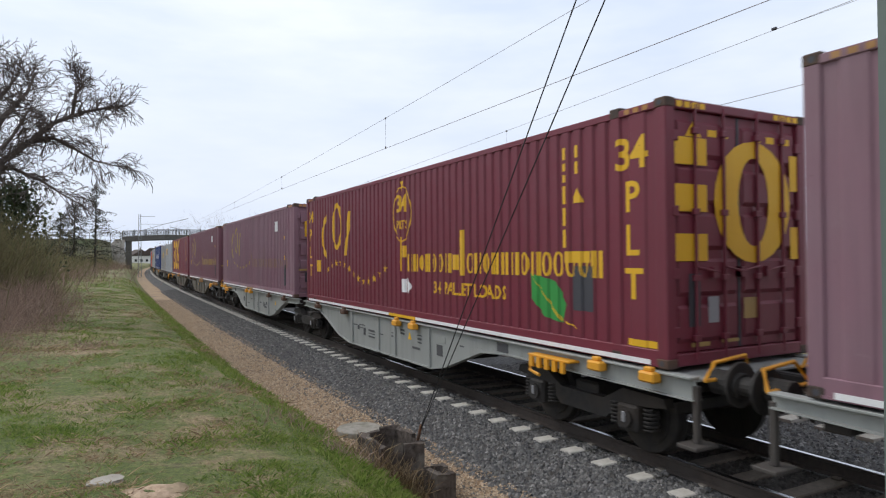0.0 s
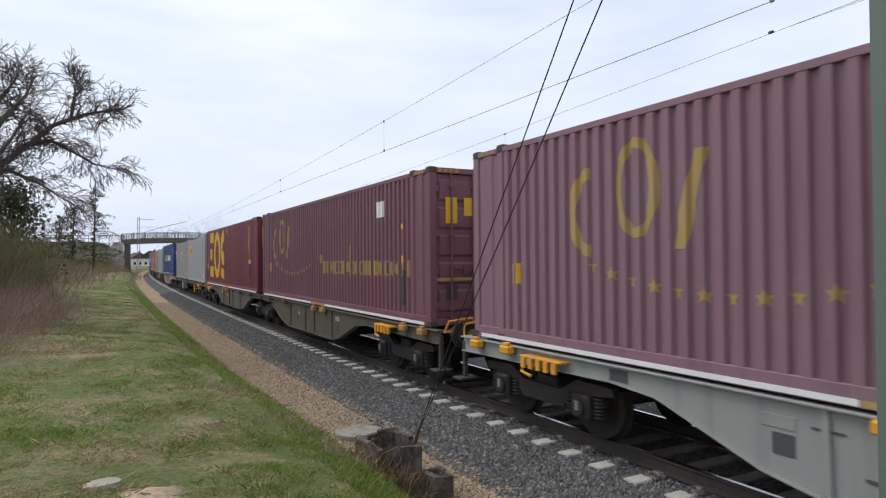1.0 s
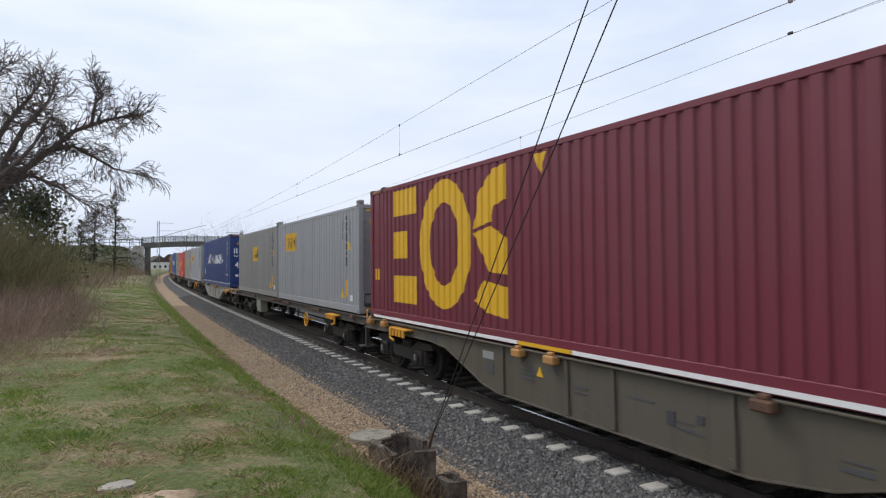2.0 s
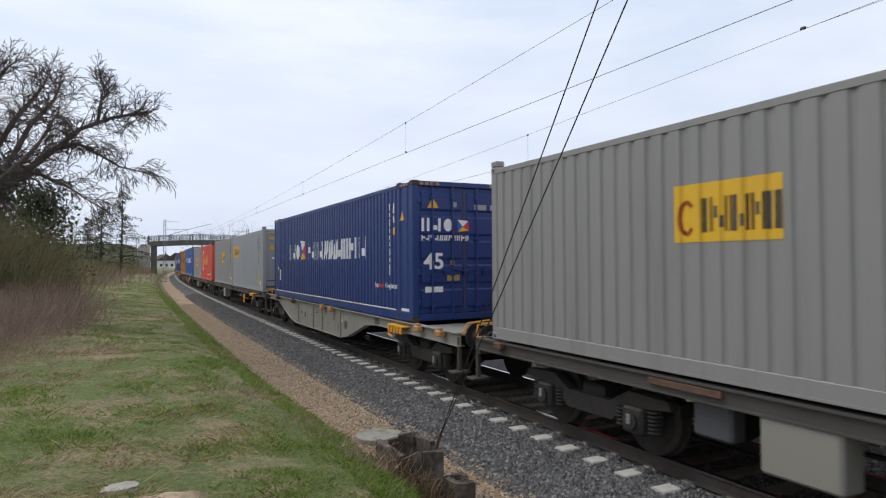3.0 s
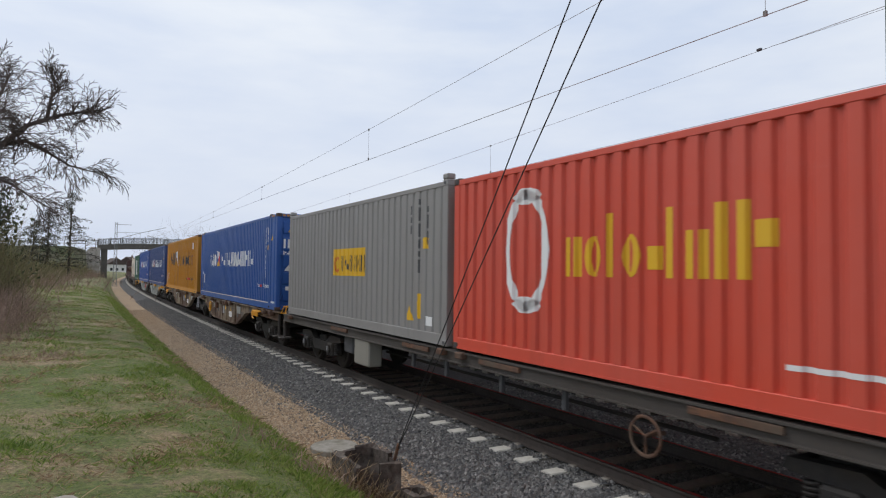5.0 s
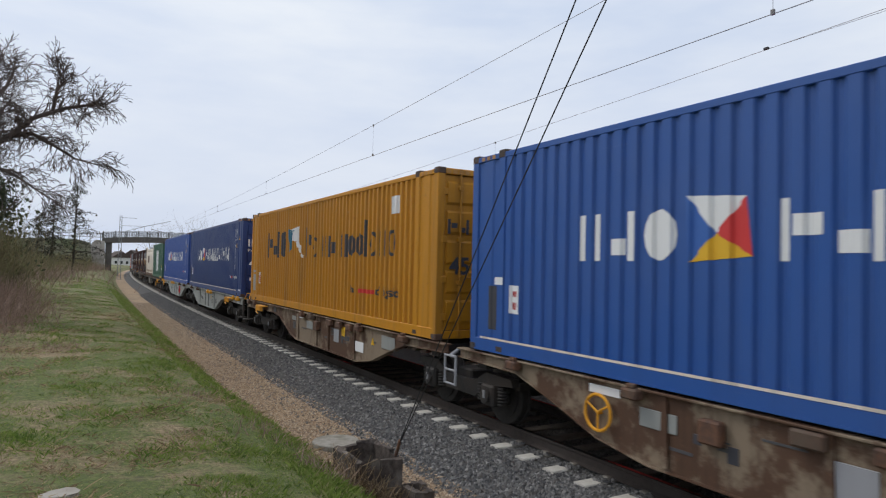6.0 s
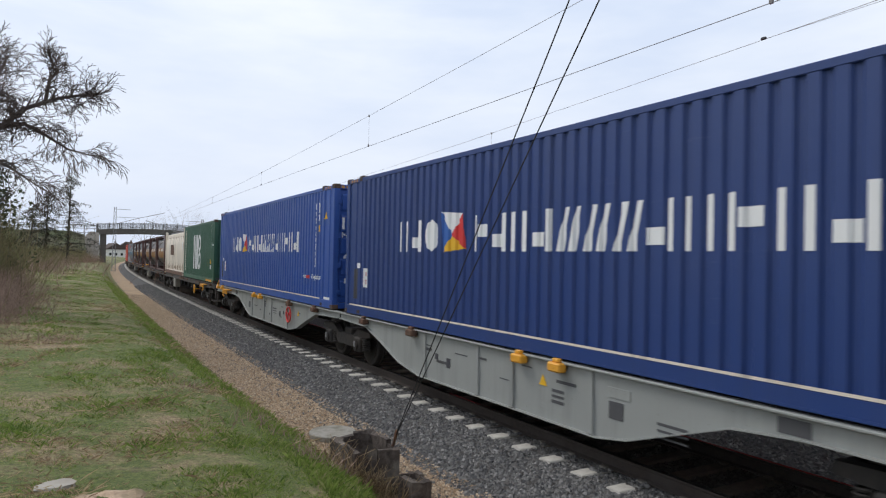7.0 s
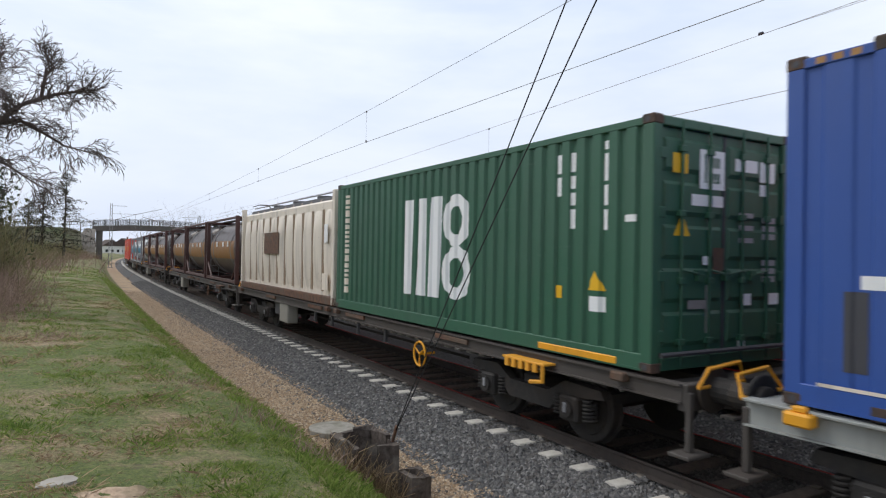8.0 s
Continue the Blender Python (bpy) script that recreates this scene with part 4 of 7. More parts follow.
            bm.faces.new(v1)
            for i in range(4):
                bm.faces.new((v0[i], v0[(i + 1) % 4], v1[(i + 1) % 4], v1[i]))
            bmesh.ops.recalc_face_normals(bm, faces=bm.faces[:])
            part("pressed_panel", bm, M[colour], leaf)
        for x in (0.22, 0.58):
            bm = bmesh.new()
            tube(bm, [(x, y - 0.06, z0 - 0.12), (x, y - 0.06, z1 + 0.04)], 0.017, 8)
            part("locking_bar", bm, M["rod"], leaf, "steel locking bar")
        for z in (0.9, 1.6, 2.4):
            part("hinge", one_box(x1 - 0.06, x1 + 0.1, y - 0.05, y, z - 0.04, z + 0.04, 0.006), M[fr], leaf)
        part("end_rail", one_box(-W2 + 0.16, W2 - 0.16, y - 0.03, y + 0.02, 0.14, 0.2, 0.006), M[fr], th)

    def mark(self, shapes, material, x=0.0, z=0.0, name="marking", label=""):
        """Paints flat shapes (x to the reader's right, from the far end) on the track side's folds, each joined shape a part."""
        ob = None
        pr = self.prof
        for group in joined(shapes):
            verts, faces, seen = [], [], {}
            for poly in group:
                poly = [(self.L - (p[0] + x), p[1] + z) for p in poly]
                amin, amax = min(p[0] for p in poly), max(p[0] for p in poly)
                for (a, d), (b, e) in zip(pr, pr[1:]):
                    if b <= amin or a >= amax or b - a < 1e-5:
                        continue
                    cut = clip_strip(poly, a, b)
                    if cut:
                        idx = []
                        for p, q in cut:
                            t = (p - a) / (b - a)
                            key = (round(p, 4), round(q, 4))
                            if key not in seen:
                                seen[key] = len(verts)
                                verts.append((-(W2 - d - t * (e - d)) - 0.004, p - self.h, q))
                            if seen[key] not in idx:
                                idx.append(seen[key])
                        if len(idx) > 2:
                            faces.append(tuple(idx))
            if faces:
                ob = mesh_part(name, verts, faces, M[material], self.th, label)
        return ob

    def mark_word(self, groups, material, name="letter_bar"):
        for g in groups:
            self.mark(g, material, name=name)

    def end_mark(self, shapes, material, x=0.0, z=0.0, label=""):
        """Flat shapes on the near end; x from the end's left edge."""
        for group in joined(shapes):
            verts, faces = [], []
            for poly in group:
                i0 = len(verts)
                verts += [(-W2 + p[0] + x, -self.h + (-0.0135 if self.bulk else 0.0225), p[1] + z) for p in poly]
                faces.append(tuple(range(i0, i0 + len(poly))))
            mesh_part("marking", verts, faces, M[material], self.th, label)

    def place(self, mid):
        put_moving(self.th, mid, DECK)


def code_bars(b, material="white", x=None, rows=((0.95, 0.07, (2.62, 1.9)), (1.3, 0.10, (2.62, 1.55)))):
    """Unreadable code columns near the door end, as plain bars."""
    for off, w, (zt, zb) in rows:
        xs = b.L - off
        sh = []
        zz = zt
        rnd = random.Random(int(off * 100))
        while zz > zb:
            hh = rnd.choice((0.10, 0.16, 0.24))
            sh += rect(xs - w / 2, xs + w / 2, zz - hh, zz)
            zz -= hh + 0.05
        b.mark(sh, material, name="code_bar")


def stars(b, mat, x, z, w, n=12, drop=0.35, wave=0.0):
    """An arc, or a wave, of small five-pointed stars."""
    for i in range(n):
        t = i / (n - 1)
        cx, cz = x + w * t, z - drop * math.sin(math.pi * (0.15 + 0.8 * t)) + 0.15 * (1 - t)
        if wave:
            cz = z + wave * math.sin(2 * math.pi * (1.05 * t + 0.02))
        out = []
        for k in range(5):
            a = radians(90 + 72 * k)
            out.append([(cx + 0.10 * math.cos(a), cz + 0.10 * math.sin(a)), (cx + 0.038 * math.cos(a + 0.63), cz + 0.038 * math.sin(a + 0.63)), (cx, cz), (cx + 0.038 * math.cos(a - 0.63), cz + 0.038 * math.sin(a - 0.63))])
        b.mark(out, mat, name="star")


def swoosh(b, mat, x=1.5, z=1.75, k=1.0):
    """Three tall emblem shapes: a crescent, an oval ring and a slanted bar."""
    b.mark(ring(x + 0.5 * k, z + 0.42 * k, 0.46 * k, 0.60 * k, 0.16 * k, 95, 265, 14), mat, name="crescent")
    b.mark(ring(x + 1.3 * k, z + 0.66 * k, 0.36 * k, 0.62 * k, 0.13 * k, 0, 360, 20), mat, name="oval")
    b.mark(tri((x + 1.85 * k, z - 0.1 * k), (x + 2.05 * k, z - 0.1 * k), (x + 2.35 * k, z + 1.0 * k), (x + 2.15 * k, z + 1.0 * k)), mat, name="slanted_bar")


def wordmark_maroon(b, mat, x, z, k=1.0):
    a, e = word_shapes(x, z, 0.70 * k, 0.40 * k, "h", 0.145)
    c, e = word_shapes(e - 0.02, z, 0.52 * k, 0.355 * k, "uucuccu", 0.145)
    d, e = word_shapes(e + 0.04, z - 0.04 * k, 0.78 * k, 0.50 * k, "q", 0.145)
    f, e = word_shapes(e - 0.02, z, 0.52 * k, 0.355 * k, "cucuuucuccccu", 0.145)
    b.mark_word(a + c + d + f, mat)


def foot_strip(b, mid="gold"):
    """A pale reflective strip along the foot of the side, with a yellow length at its middle."""
    for a0, a1, mat in ((0.25, 6.3, "white"), (6.32, 7.6, mid), (7.62, b.L - 0.25, "white")):
        part("foot_strip", one_box(-W2 - 0.012, -W2 - 0.003, -b.h + a0, -b.h + a1, 0.03, 0.085), M[mat], b.th, "reflective strip")


def maroon_new(a0, a1, label):
    b = Box(a0, a1, 3.015, "maroon", label, 0.235, groove=0.24, deep=0.034)
    foot_strip(b)
    L = b.L
    swoosh(b, "gold", 1.42, 1.42)
    stars(b, "gold", 2.0, 0.92, 3.9, 13, wave=0.22)
    b.mark(rect(1.0, 1.3, 0.88, 1.2), "gold", name="notice_plate")
    wordmark_maroon(b, "gold", L - 7.05, 0.98, 1.0)
    b.mark(lettering("34 PALLET LOADS", 0.30), "gold", L - 5.55, 0.60, "lettering")
    b.mark(ring(L - 6.95, 2.15, 0.42, 0.58, 0.03, 0, 360, 26), "gold", name="emblem_ring")
    b.mark(lettering("34", 0.5), "gold", L - 7.22, 2.2, "lettering")
    b.mark(lettering("PLTS", 0.24), "gold", L - 7.2, 1.85, "lettering")
    b.mark(tri((L - 7.05, 2.82), (L - 6.85, 2.82), (L - 6.95, 2.6)), "gold")
    b.mark(rect(L - 6.95, L - 6.75, 0.55, 0.82) + tri((L - 6.68, 0.52), (L - 6.52, 0.67), (L - 6.68, 0.86)), "white")
    leaf = [[(L - 2.55, 1.02), (L - 2.50, 0.66), (L - 2.2, 0.42), (L - 1.8, 0.36), (L - 1.72, 0.62), (L - 1.95, 0.92)]]
    b.mark(leaf, "leaf_decal", name="leaf_emblem", label="green leaf emblem")
    b.mark(tri((L - 2.5, 0.98), (L - 1.8, 0.40), (L - 1.86, 0.38)) + tri((L - 1.76, 0.40), (L - 1.45, 0.30), (L - 1.72, 0.36)), "gold")
    b.mark(rect(L - 1.75, L - 1.25, 1.17, 1.32), "gold")
    b.mark(rect(L - 1.62, L - 1.2, 0.55, 1.13), "ink", name="notice_plate")
    b.mark(tri((L - 1.6, 1.95), (L - 1.38, 1.95), (L - 1.49, 2.15)), "gold")
    code_bars(b, "gold", rows=((1.75, 0.06, (2.7, 1.5)), (1.5, 0.06, (2.7, 2.3))))
    b.mark(lettering("34", 0.52), "gold", L - 0.80, 2.28, "lettering")
    for ch, z in (("P", 1.78), ("L", 1.27), ("T", 0.76)):
        b.mark(lettering(ch, 0.50), "gold", L - 0.66, z, "lettering")
        b.mark(lettering(ch, 0.46), "gold", 0.28, z, "lettering")
    b.mark(lettering("34", 0.44), "gold", 0.18, 2.3, "lettering")
    b.mark(rect(L - 0.62, L - 0.15, 0.21, 0.29), "gold")
    # end doors: three bars and rounded bands
    for z in (1.19, 1.75, 2.28):
        b.end_mark(rect(0.16, 0.68, z, z + 0.31), "gold")
    b.end_mark(ring(1.50, 1.89, 0.70, 0.73, 0.42, 0, 360, 24, 0.2), "gold", label="yellow oval ring emblem")
    b.end_mark(rect(2.2, 2.36, 2.05, 2.5) + rect(2.2, 2.36, 1.2, 1.6), "gold")
    b.end_mark(tri((0.33, 2.6), (0.60, 2.6), (0.46, 2.78)), "gold")
    b.end_mark(rect(0.7, 0.85, 2.62, 2.7) + rect(0.95, 1.05, 2.62, 2.7) + rect(1.5, 1.65, 2.62, 2.7) + rect(1.75, 1.9, 2.62, 2.7) + rect(2.0, 2.2, 2.62, 2.7), "gold")
    b.end_mark(rect(0.36, 0.55, 0.45, 1.05), "ink")
    b.end_mark(rect(0.68, 0.86, 0.48, 0.78), "grey")
    b.end_mark(rect(1.3, 1.6, 0.5, 0.75) + rect(0.4, 0.7, 0.22, 0.27) + rect(0.9, 1.2, 0.24, 0.28), "gold_faded")
    b.place((a0 + a1) / 2)
    return b


def maroon_faded(a0, a1, label, colour="faded", mat="gold_faded", patch=True, word=True, sx=1.6):
    b = Box(a0, a1, 3.015, colour, label, 0.22, groove=0.32, deep=0.05)
    foot_strip(b, "gold_faded")
    L = b.L
    swoosh(b, mat, sx, 1.45, 0.95)
    stars(b, mat, sx + 0.5, 1.2, 4.0, 13, 0.42)
    b.mark(rect(1.05, 1.12, 0.9, 1.2) + rect(1.20, 1.27, 0.9, 1.2), "gold")
    if word:
        wordmark_maroon(b, "ghost" if colour == "faded" else mat, L - 6.85, 0.92, 0.98)
    if patch:
        b.mark(rect(L - 2.6, L - 2.25, 2.2, 2.55), "white", name="repair_patch")
    b.mark(rect(L - 1.35, L - 1.2, 1.2, 1.35) + rect(L - 1.35, L - 1.2, 1.9, 2.0), "gold")
    b.mark(rect(L - 1.38, L - 1.1, 0.35, 1.05), "ink", name="notice_plate")
    b.mark(rect(L - 0.5, L - 0.2, 0.07, 0.12), "white")
    b.mark(rect(L - 1.9, L - 1.7, 0.12, 0.17) + rect(L - 3.9, L - 3.7, 0.12, 0.17), "gold_faded")
    b.end_mark(rect(0.35, 0.6, 1.95, 2.45) + rect(0.75, 0.95, 2.1, 2.45), "gold")
    b.end_mark(rect(0.15, 2.35, 0.86, 0.92), "gold_faded")
    b.end_mark(rect(0.35, 0.6, 0.5, 0.8) + rect(1.5, 1.8, 0.5, 0.8), "ink")
    b.place((a0 + a1) / 2)
    return b


def maroon_bold(a0, a1, label):
    b = Box(a0, a1, 3.015, "maroon", label, 0.235, groove=0.24, deep=0.034)
    foot_strip(b)
    L = b.L
    for z, hh, e in ((0.43, 0.58, 2.66), (1.38, 0.58, 2.2), (2.3, 0.55, 2.66)):
        b.mark(rect(1.46, e, z, z + hh), "gold", name="bar_emblem")
    b.mark(ring(3.86, 1.63, 1.04, 1.22, 0.46, 0, 360, 32, 0.44), "gold", name="ring_emblem", label="broad yellow oval ring emblem")
    b.mark([[(4.98, 1.85), (5.15, 2.45), (5.6, 2.8), (6.0, 2.85), (6.0, 2.28), (5.66, 2.2), (5.56, 1.95)]], "gold", name="block_emblem")
    b.mark([[(4.98, 1.78), (5.56, 1.88), (6.02, 1.66), (6.02, 1.08), (5.5, 1.12)]], "gold", name="block_emblem")
    b.mark([[(5.0, 0.62), (5.3, 0.98), (6.04, 0.88), (6.04, 0.38), (5.4, 0.45)]], "gold", name="block_emblem")
    b.mark(tri((6.78, 2.86), (7.1, 2.86), (6.94, 2.55)), "gold")
    b.mark(rect(0.3, 0.42, 0.9, 1.15) + rect(0.47, 0.57, 0.9, 1.15), "gold")
    code_bars(b, "gold", rows=((1.75, 0.06, (2.7, 1.8)), (1.5, 0.06, (2.7, 1.4))))
    b.mark(rect(L - 1.75, L - 1.3, 1.17, 1.32), "gold")
    b.mark(rect(L - 1.62, L - 1.25, 0.5, 1.13), "ink", name="notice_plate")
    b.mark(rect(L - 3.0, L - 2.5, 0.03, 0.15) + rect(L - 0.6, L - 0.2, 0.1, 0.18), "gold")
    b.end_mark(rect(0.2, 0.5, 1.8, 2.6), "gold")
    b.place((a0 + a1) / 2)
    return b


def flag(b, x, z, k, cols, end=False):
    put = b.end_mark if end else b.mark
    c = (x + 0.5 * k, z + 0.42 * k)
    p = [(x, z + k), (x + k, z + 0.92 * k), (x + 1.1 * k, z + 0.08 * k), (x + 0.05 * k, z)]
    for i in range(4):
        put([[p[i], p[(i + 1) % 4], c]], cols[i])


def ferry_blue(a0, a1, colour, label, big=True):
    """A blue box with a white wordmark, a quartered flag and white code columns."""
    b = Box(a0, a1, 3.0, colour, label, 0.235, groove=0.27, deep=0.042)
    L = b.L
    x0 = 2.68 if big else 2.46
    h = 0.56
    s, e = word_shapes(x0, 1.37, h, 0.52, "bqo", 0.22)
    b.mark_word(s, "white")
    flag(b, x0 + 1.6, 1.36, 0.68, ("white", "logo_red", "gold", "logo_blue"))
    s, e = word_shapes(x0 + 2.6, 1.37, h, 0.492, "hqbqwwwqbhbq", 0.17)
    b.mark_word(s, "white")
    b.mark(rect(0.62, 0.86, 1.02, 1.13), "white")
    b.mark(rect(1.02, 1.24, 0.62, 1.02), "white", name="notice_plate")
    b.mark(rect(1.06, 1.2, 0.68, 0.78) + rect(1.06, 1.2, 0.86, 0.94), "logo_red")
    b.mark(lettering("the", 0.17), "white", L - 2.32, 0.68, "lettering")
    b.mark(lettering("of logistics", 0.17), "white", L - 1.66, 0.68, "lettering")
    b.mark(rect(L - 2.02, L - 1.88, 0.68, 0.76) + rect(L - 1.85, L - 1.72, 0.68, 0.76), "logo_red")
    code_bars(b, "white", rows=((1.32, 0.08, (2.60, 1.2)), (1.05, 0.06, (2.60, 2.1))))
    b.mark(rect(L - 1.11, L - 0.99, 1.88, 2.04), "gold")
    b.mark(tri((L - 0.72, 2.18), (L - 0.46, 2.18), (L - 0.59, 2.42)), "gold", name="warning_triangle")
    # ends of the painted stripe along the bottom rail
    verts = [(-W2 - 0.006, -b.h + 0.9, 0.202), (-W2 - 0.006, b.h - 0.3, 0.202), (-W2 - 0.006, b.h - 0.3, 0.232), (-W2 - 0.006, -b.h + 0.9, 0.232)]
    mesh_part("stripe", verts, [(0, 1, 2, 3)], M["cream"], b.th)
    b.mark(rect(L - 0.68, L - 0.25, 0.21, 0.27), "white")
    e0, e = word_shapes(0.22, 1.92, 0.28, 0.26, "bqo", 0.22)
    b.end_mark(flatten(e0), "white")
    flag(b, e + 0.08, 1.92, 0.26, ("white", "logo_red", "gold", "logo_blue"), True)
    b.end_mark(flatten(word_shapes(0.22, 1.72, 0.12, 0.105, "hqbqwwwqbhb", 0.22)[0]), "white")
    b.end_mark(lettering("45", 0.48), "white", 0.27, 1.12)
    b.end_mark(tri((0.36, 2.42), (0.62, 2.42), (0.49, 2.66)), "gold")
    b.end_mark(rect(0.3, 0.72, 0.62, 0.74), "white")
    b.end_mark(rect(0.82, 1.12, 0.86, 0.99) + rect(0.9, 1.0, 1.2, 1.3), "gold_faded")
    b.end_mark(rect(0.98, 1.06, 2.45, 2.56) + rect(1.5, 1.8, 2.4, 2.52) + rect(1.9, 2.2, 2.4, 2.52), "grey")
    b.mark(rect(0.5, 0.68, 0.35, 1.0), "ink", name="notice_plate")
    b.place((a0 + a1) / 2)
    return b


def ferry_yellow(a0, a1, label):
    b = Box(a0, a1, 3.01, "yellow", label, 0.225, groove=0.46, deep=0.055)
    L = b.L
    s, e = word_shapes(2.18, 1.47, 0.80, 0.76, "hqo", 0.18)
    b.mark_word(s, "ink")
    x = 4.52
    b.mark(tri((x, 2.30), (x + 0.5, 2.25), (x + 0.3, 1.75), (x + 0.1, 1.4)), "teal", name="flag_emblem")
    b.mark(tri((x + 0.22, 2.28), (x + 0.95, 2.34), (x + 1.05, 1.9), (x + 0.4, 1.95)) + tri((x + 0.7, 1.9), (x + 1.05, 1.95), (x + 1.5, 1.4), (x + 1.3, 1.5)), "white", name="flag_emblem")
    s, e = word_shapes(6.2, 1.46, 0.82, 0.56, "h", 0.16)
    t, e = word_shapes(e + 0.02, 1.46, 0.80, 0.66, "cuuqucc|cuc", 0.15)
    b.mark_word(s + t, "ink")
    b.mark(lettering("the", 0.24), "ink", 9.52, 0.66, "lettering")
    b.mark(lettering("of logistics", 0.26), "ink", 11.0, 0.66, "lettering")
    b.mark(rect(10.02, 10.42, 0.67, 0.76) + rect(10.48, 10.88, 0.67, 0.76), "logo_red")
    b.mark(rect(1.0, 1.32, 0.6, 0.98), "white", name="notice_plate")
    b.mark(rect(1.05, 1.12, 0.66, 0.9) + rect(1.19, 1.26, 0.66, 0.9), "logo_red")
    b.mark(rect(11.7, 12.03, 2.3, 2.65), "white", name="notice_plate")
    b.mark(rect(0.35, 0.62, 0.35, 0.9) + rect(0.3, 0.62, 0.98, 1.05), "grey", name="notice_plate")
    b.end_mark(lettering("45", 0.42), "ink", 0.27, 1.15)
    b.end_mark(flatten(word_shapes(0.22, 1.85, 0.26, 0.25, "hqo", 0.22)[0]), "ink")
    b.place((a0 + a1) / 2)
    return b


def grey_box(a0, a1, colour, label, sign_x, sign_w, sign_z, pitch=0.26, door=True):
    """A light grey bulk box with a yellow sign of dark bars."""
    b = Box(a0, a1, 2.80, colour, label, pitch, False, bulk=True, groove=0.2, deep=0.028)
    L = b.L
    b.mark(rect(sign_x, sign_x + sign_w, sign_z, sign_z + 0.62), "gold", name="sign", label="orange-yellow sign with dark bars")
    k = sign_w / 1.55
    b.mark(ring(sign_x + 0.2 * k, sign_z + 0.26, 0.15 * k, 0.2, 0.06 * k, 40, 320, 10), "logo_red", 0.0, 0.0)
    s, e = word_shapes(sign_x + 0.42 * k, sign_z + 0.1, 0.36, 0.145 * k, "bhqbqhbb", 0.12)
    for g in s:
        p = b.mark(g, "ink", name="letter_bar")
        for v in p.data.vertices:
            v.co.x -= 0.004
    code_bars(b, "dark_grey", rows=((1.32, 0.05, (2.45, 1.95)), (1.02, 0.05, (2.55, 1.4)), (0.72, 0.05, (2.4, 1.95))))
    b.mark(tri((L - 1.5, 0.35), (L - 1.22, 0.35), (L - 1.36, 0.62)), "gold", name="warning_triangle")
    b.mark(rect(L - 1.05, L - 0.95, 0.4, 0.85) + rect(L - 0.86, L - 0.68, 1.65, 1.85), "gold")
    b.mark(rect(L - 0.75, L - 0.5, 0.3, 0.46), "white")
    b.end_mark(rect(0.28, 0.5, 2.3, 2.42), "gold")
    b.end_mark(rect(0.2, 0.5, 2.62, 2.66) + rect(1.9, 2.2, 2.62, 2.66), "gold")
    b.end_mark(tri((0.25, 1.85), (0.55, 1.85), (0.40, 2.1)), "gold")
    b.end_mark(rect(0.95, 1.12, 0.75, 1.1), "orange")
    b.end_mark(rect(0.4, 0.52, 1.45, 1.55) + rect(0.65, 0.9, 0.55, 0.65) + rect(1.3, 1.5, 1.05, 1.25) + rect(1.25, 1.4, 2.2, 2.35), "white")
    b.end_mark(rect(0.95, 1.1, 1.25, 1.5), "dark_grey")
    bm = bmesh.new()
    tube(bm, [(-1.1, -b.h + 0.0, 0.22), (-1.1, -b.h - 0.05, 0.50), (1.1, -b.h - 0.05, 0.50), (1.1, -b.h + 0.0, 0.22)], 0.022)
    tube(bm, [(-1.12, -b.h - 0.05, 0.24), (1.12, -b.h - 0.05, 0.24)], 0.04, 8)
    part("end_bar", bm, M["dark_grey"], b.th, "dark grey tipping bar")
    for sx in (-1, 1):
        for s in (-1, 1):
            part("top_lug", one_box(*sorted((sx * (W2 + 0.002), sx * (W2 - 0.16))), *sorted((s * b.h, s * (b.h - 0.18))), b.H, b.H + 0.10, 0.02), M["grey_warm"], b.th)
    for j, y in enumerate((-b.h + 2.2, 0.0, b.h - 2.0)):
        bm = bmesh.new()
        disc(bm, (-0.5, y, b.H + 0.03), "z", 0.28, 0.06, 16, 0.015)
        part("filling_hatch", bm, M["dark_grey"], b.th)
    b.place((a0 + a1) / 2)
    return b


def red_box(a0, a1, label):
    b = Box(a0, a1, 2.76, "red", label, 0.26, False)
    L = b.L
    b.mark(ring(1.9, 1.55, 0.5, 0.85, 0.14, 0, 360, 22), "white", name="ring_emblem", label="white oval ring emblem")
    b.mark(blob(1.9, 2.3, 0.3, 0.12) + blob(1.9, 0.8, 0.3, 0.12), "white")
    s, e = word_shapes(2.7, 1.2, 0.75, 0.5, "uc|cqu|h", 0.16)
    b.mark_word(s, "gold")
    b.mark(rect(L - 3.5, L - 1.8, 0.42, 0.47) + rect(L - 1.3, L - 1.1, 0.35, 0.6), "white")
    b.end_mark(ring(1.9, 2.1, 0.2, 0.2, 0.07, 0, 360, 12), "white")
    b.place((a0 + a1) / 2)
    return b


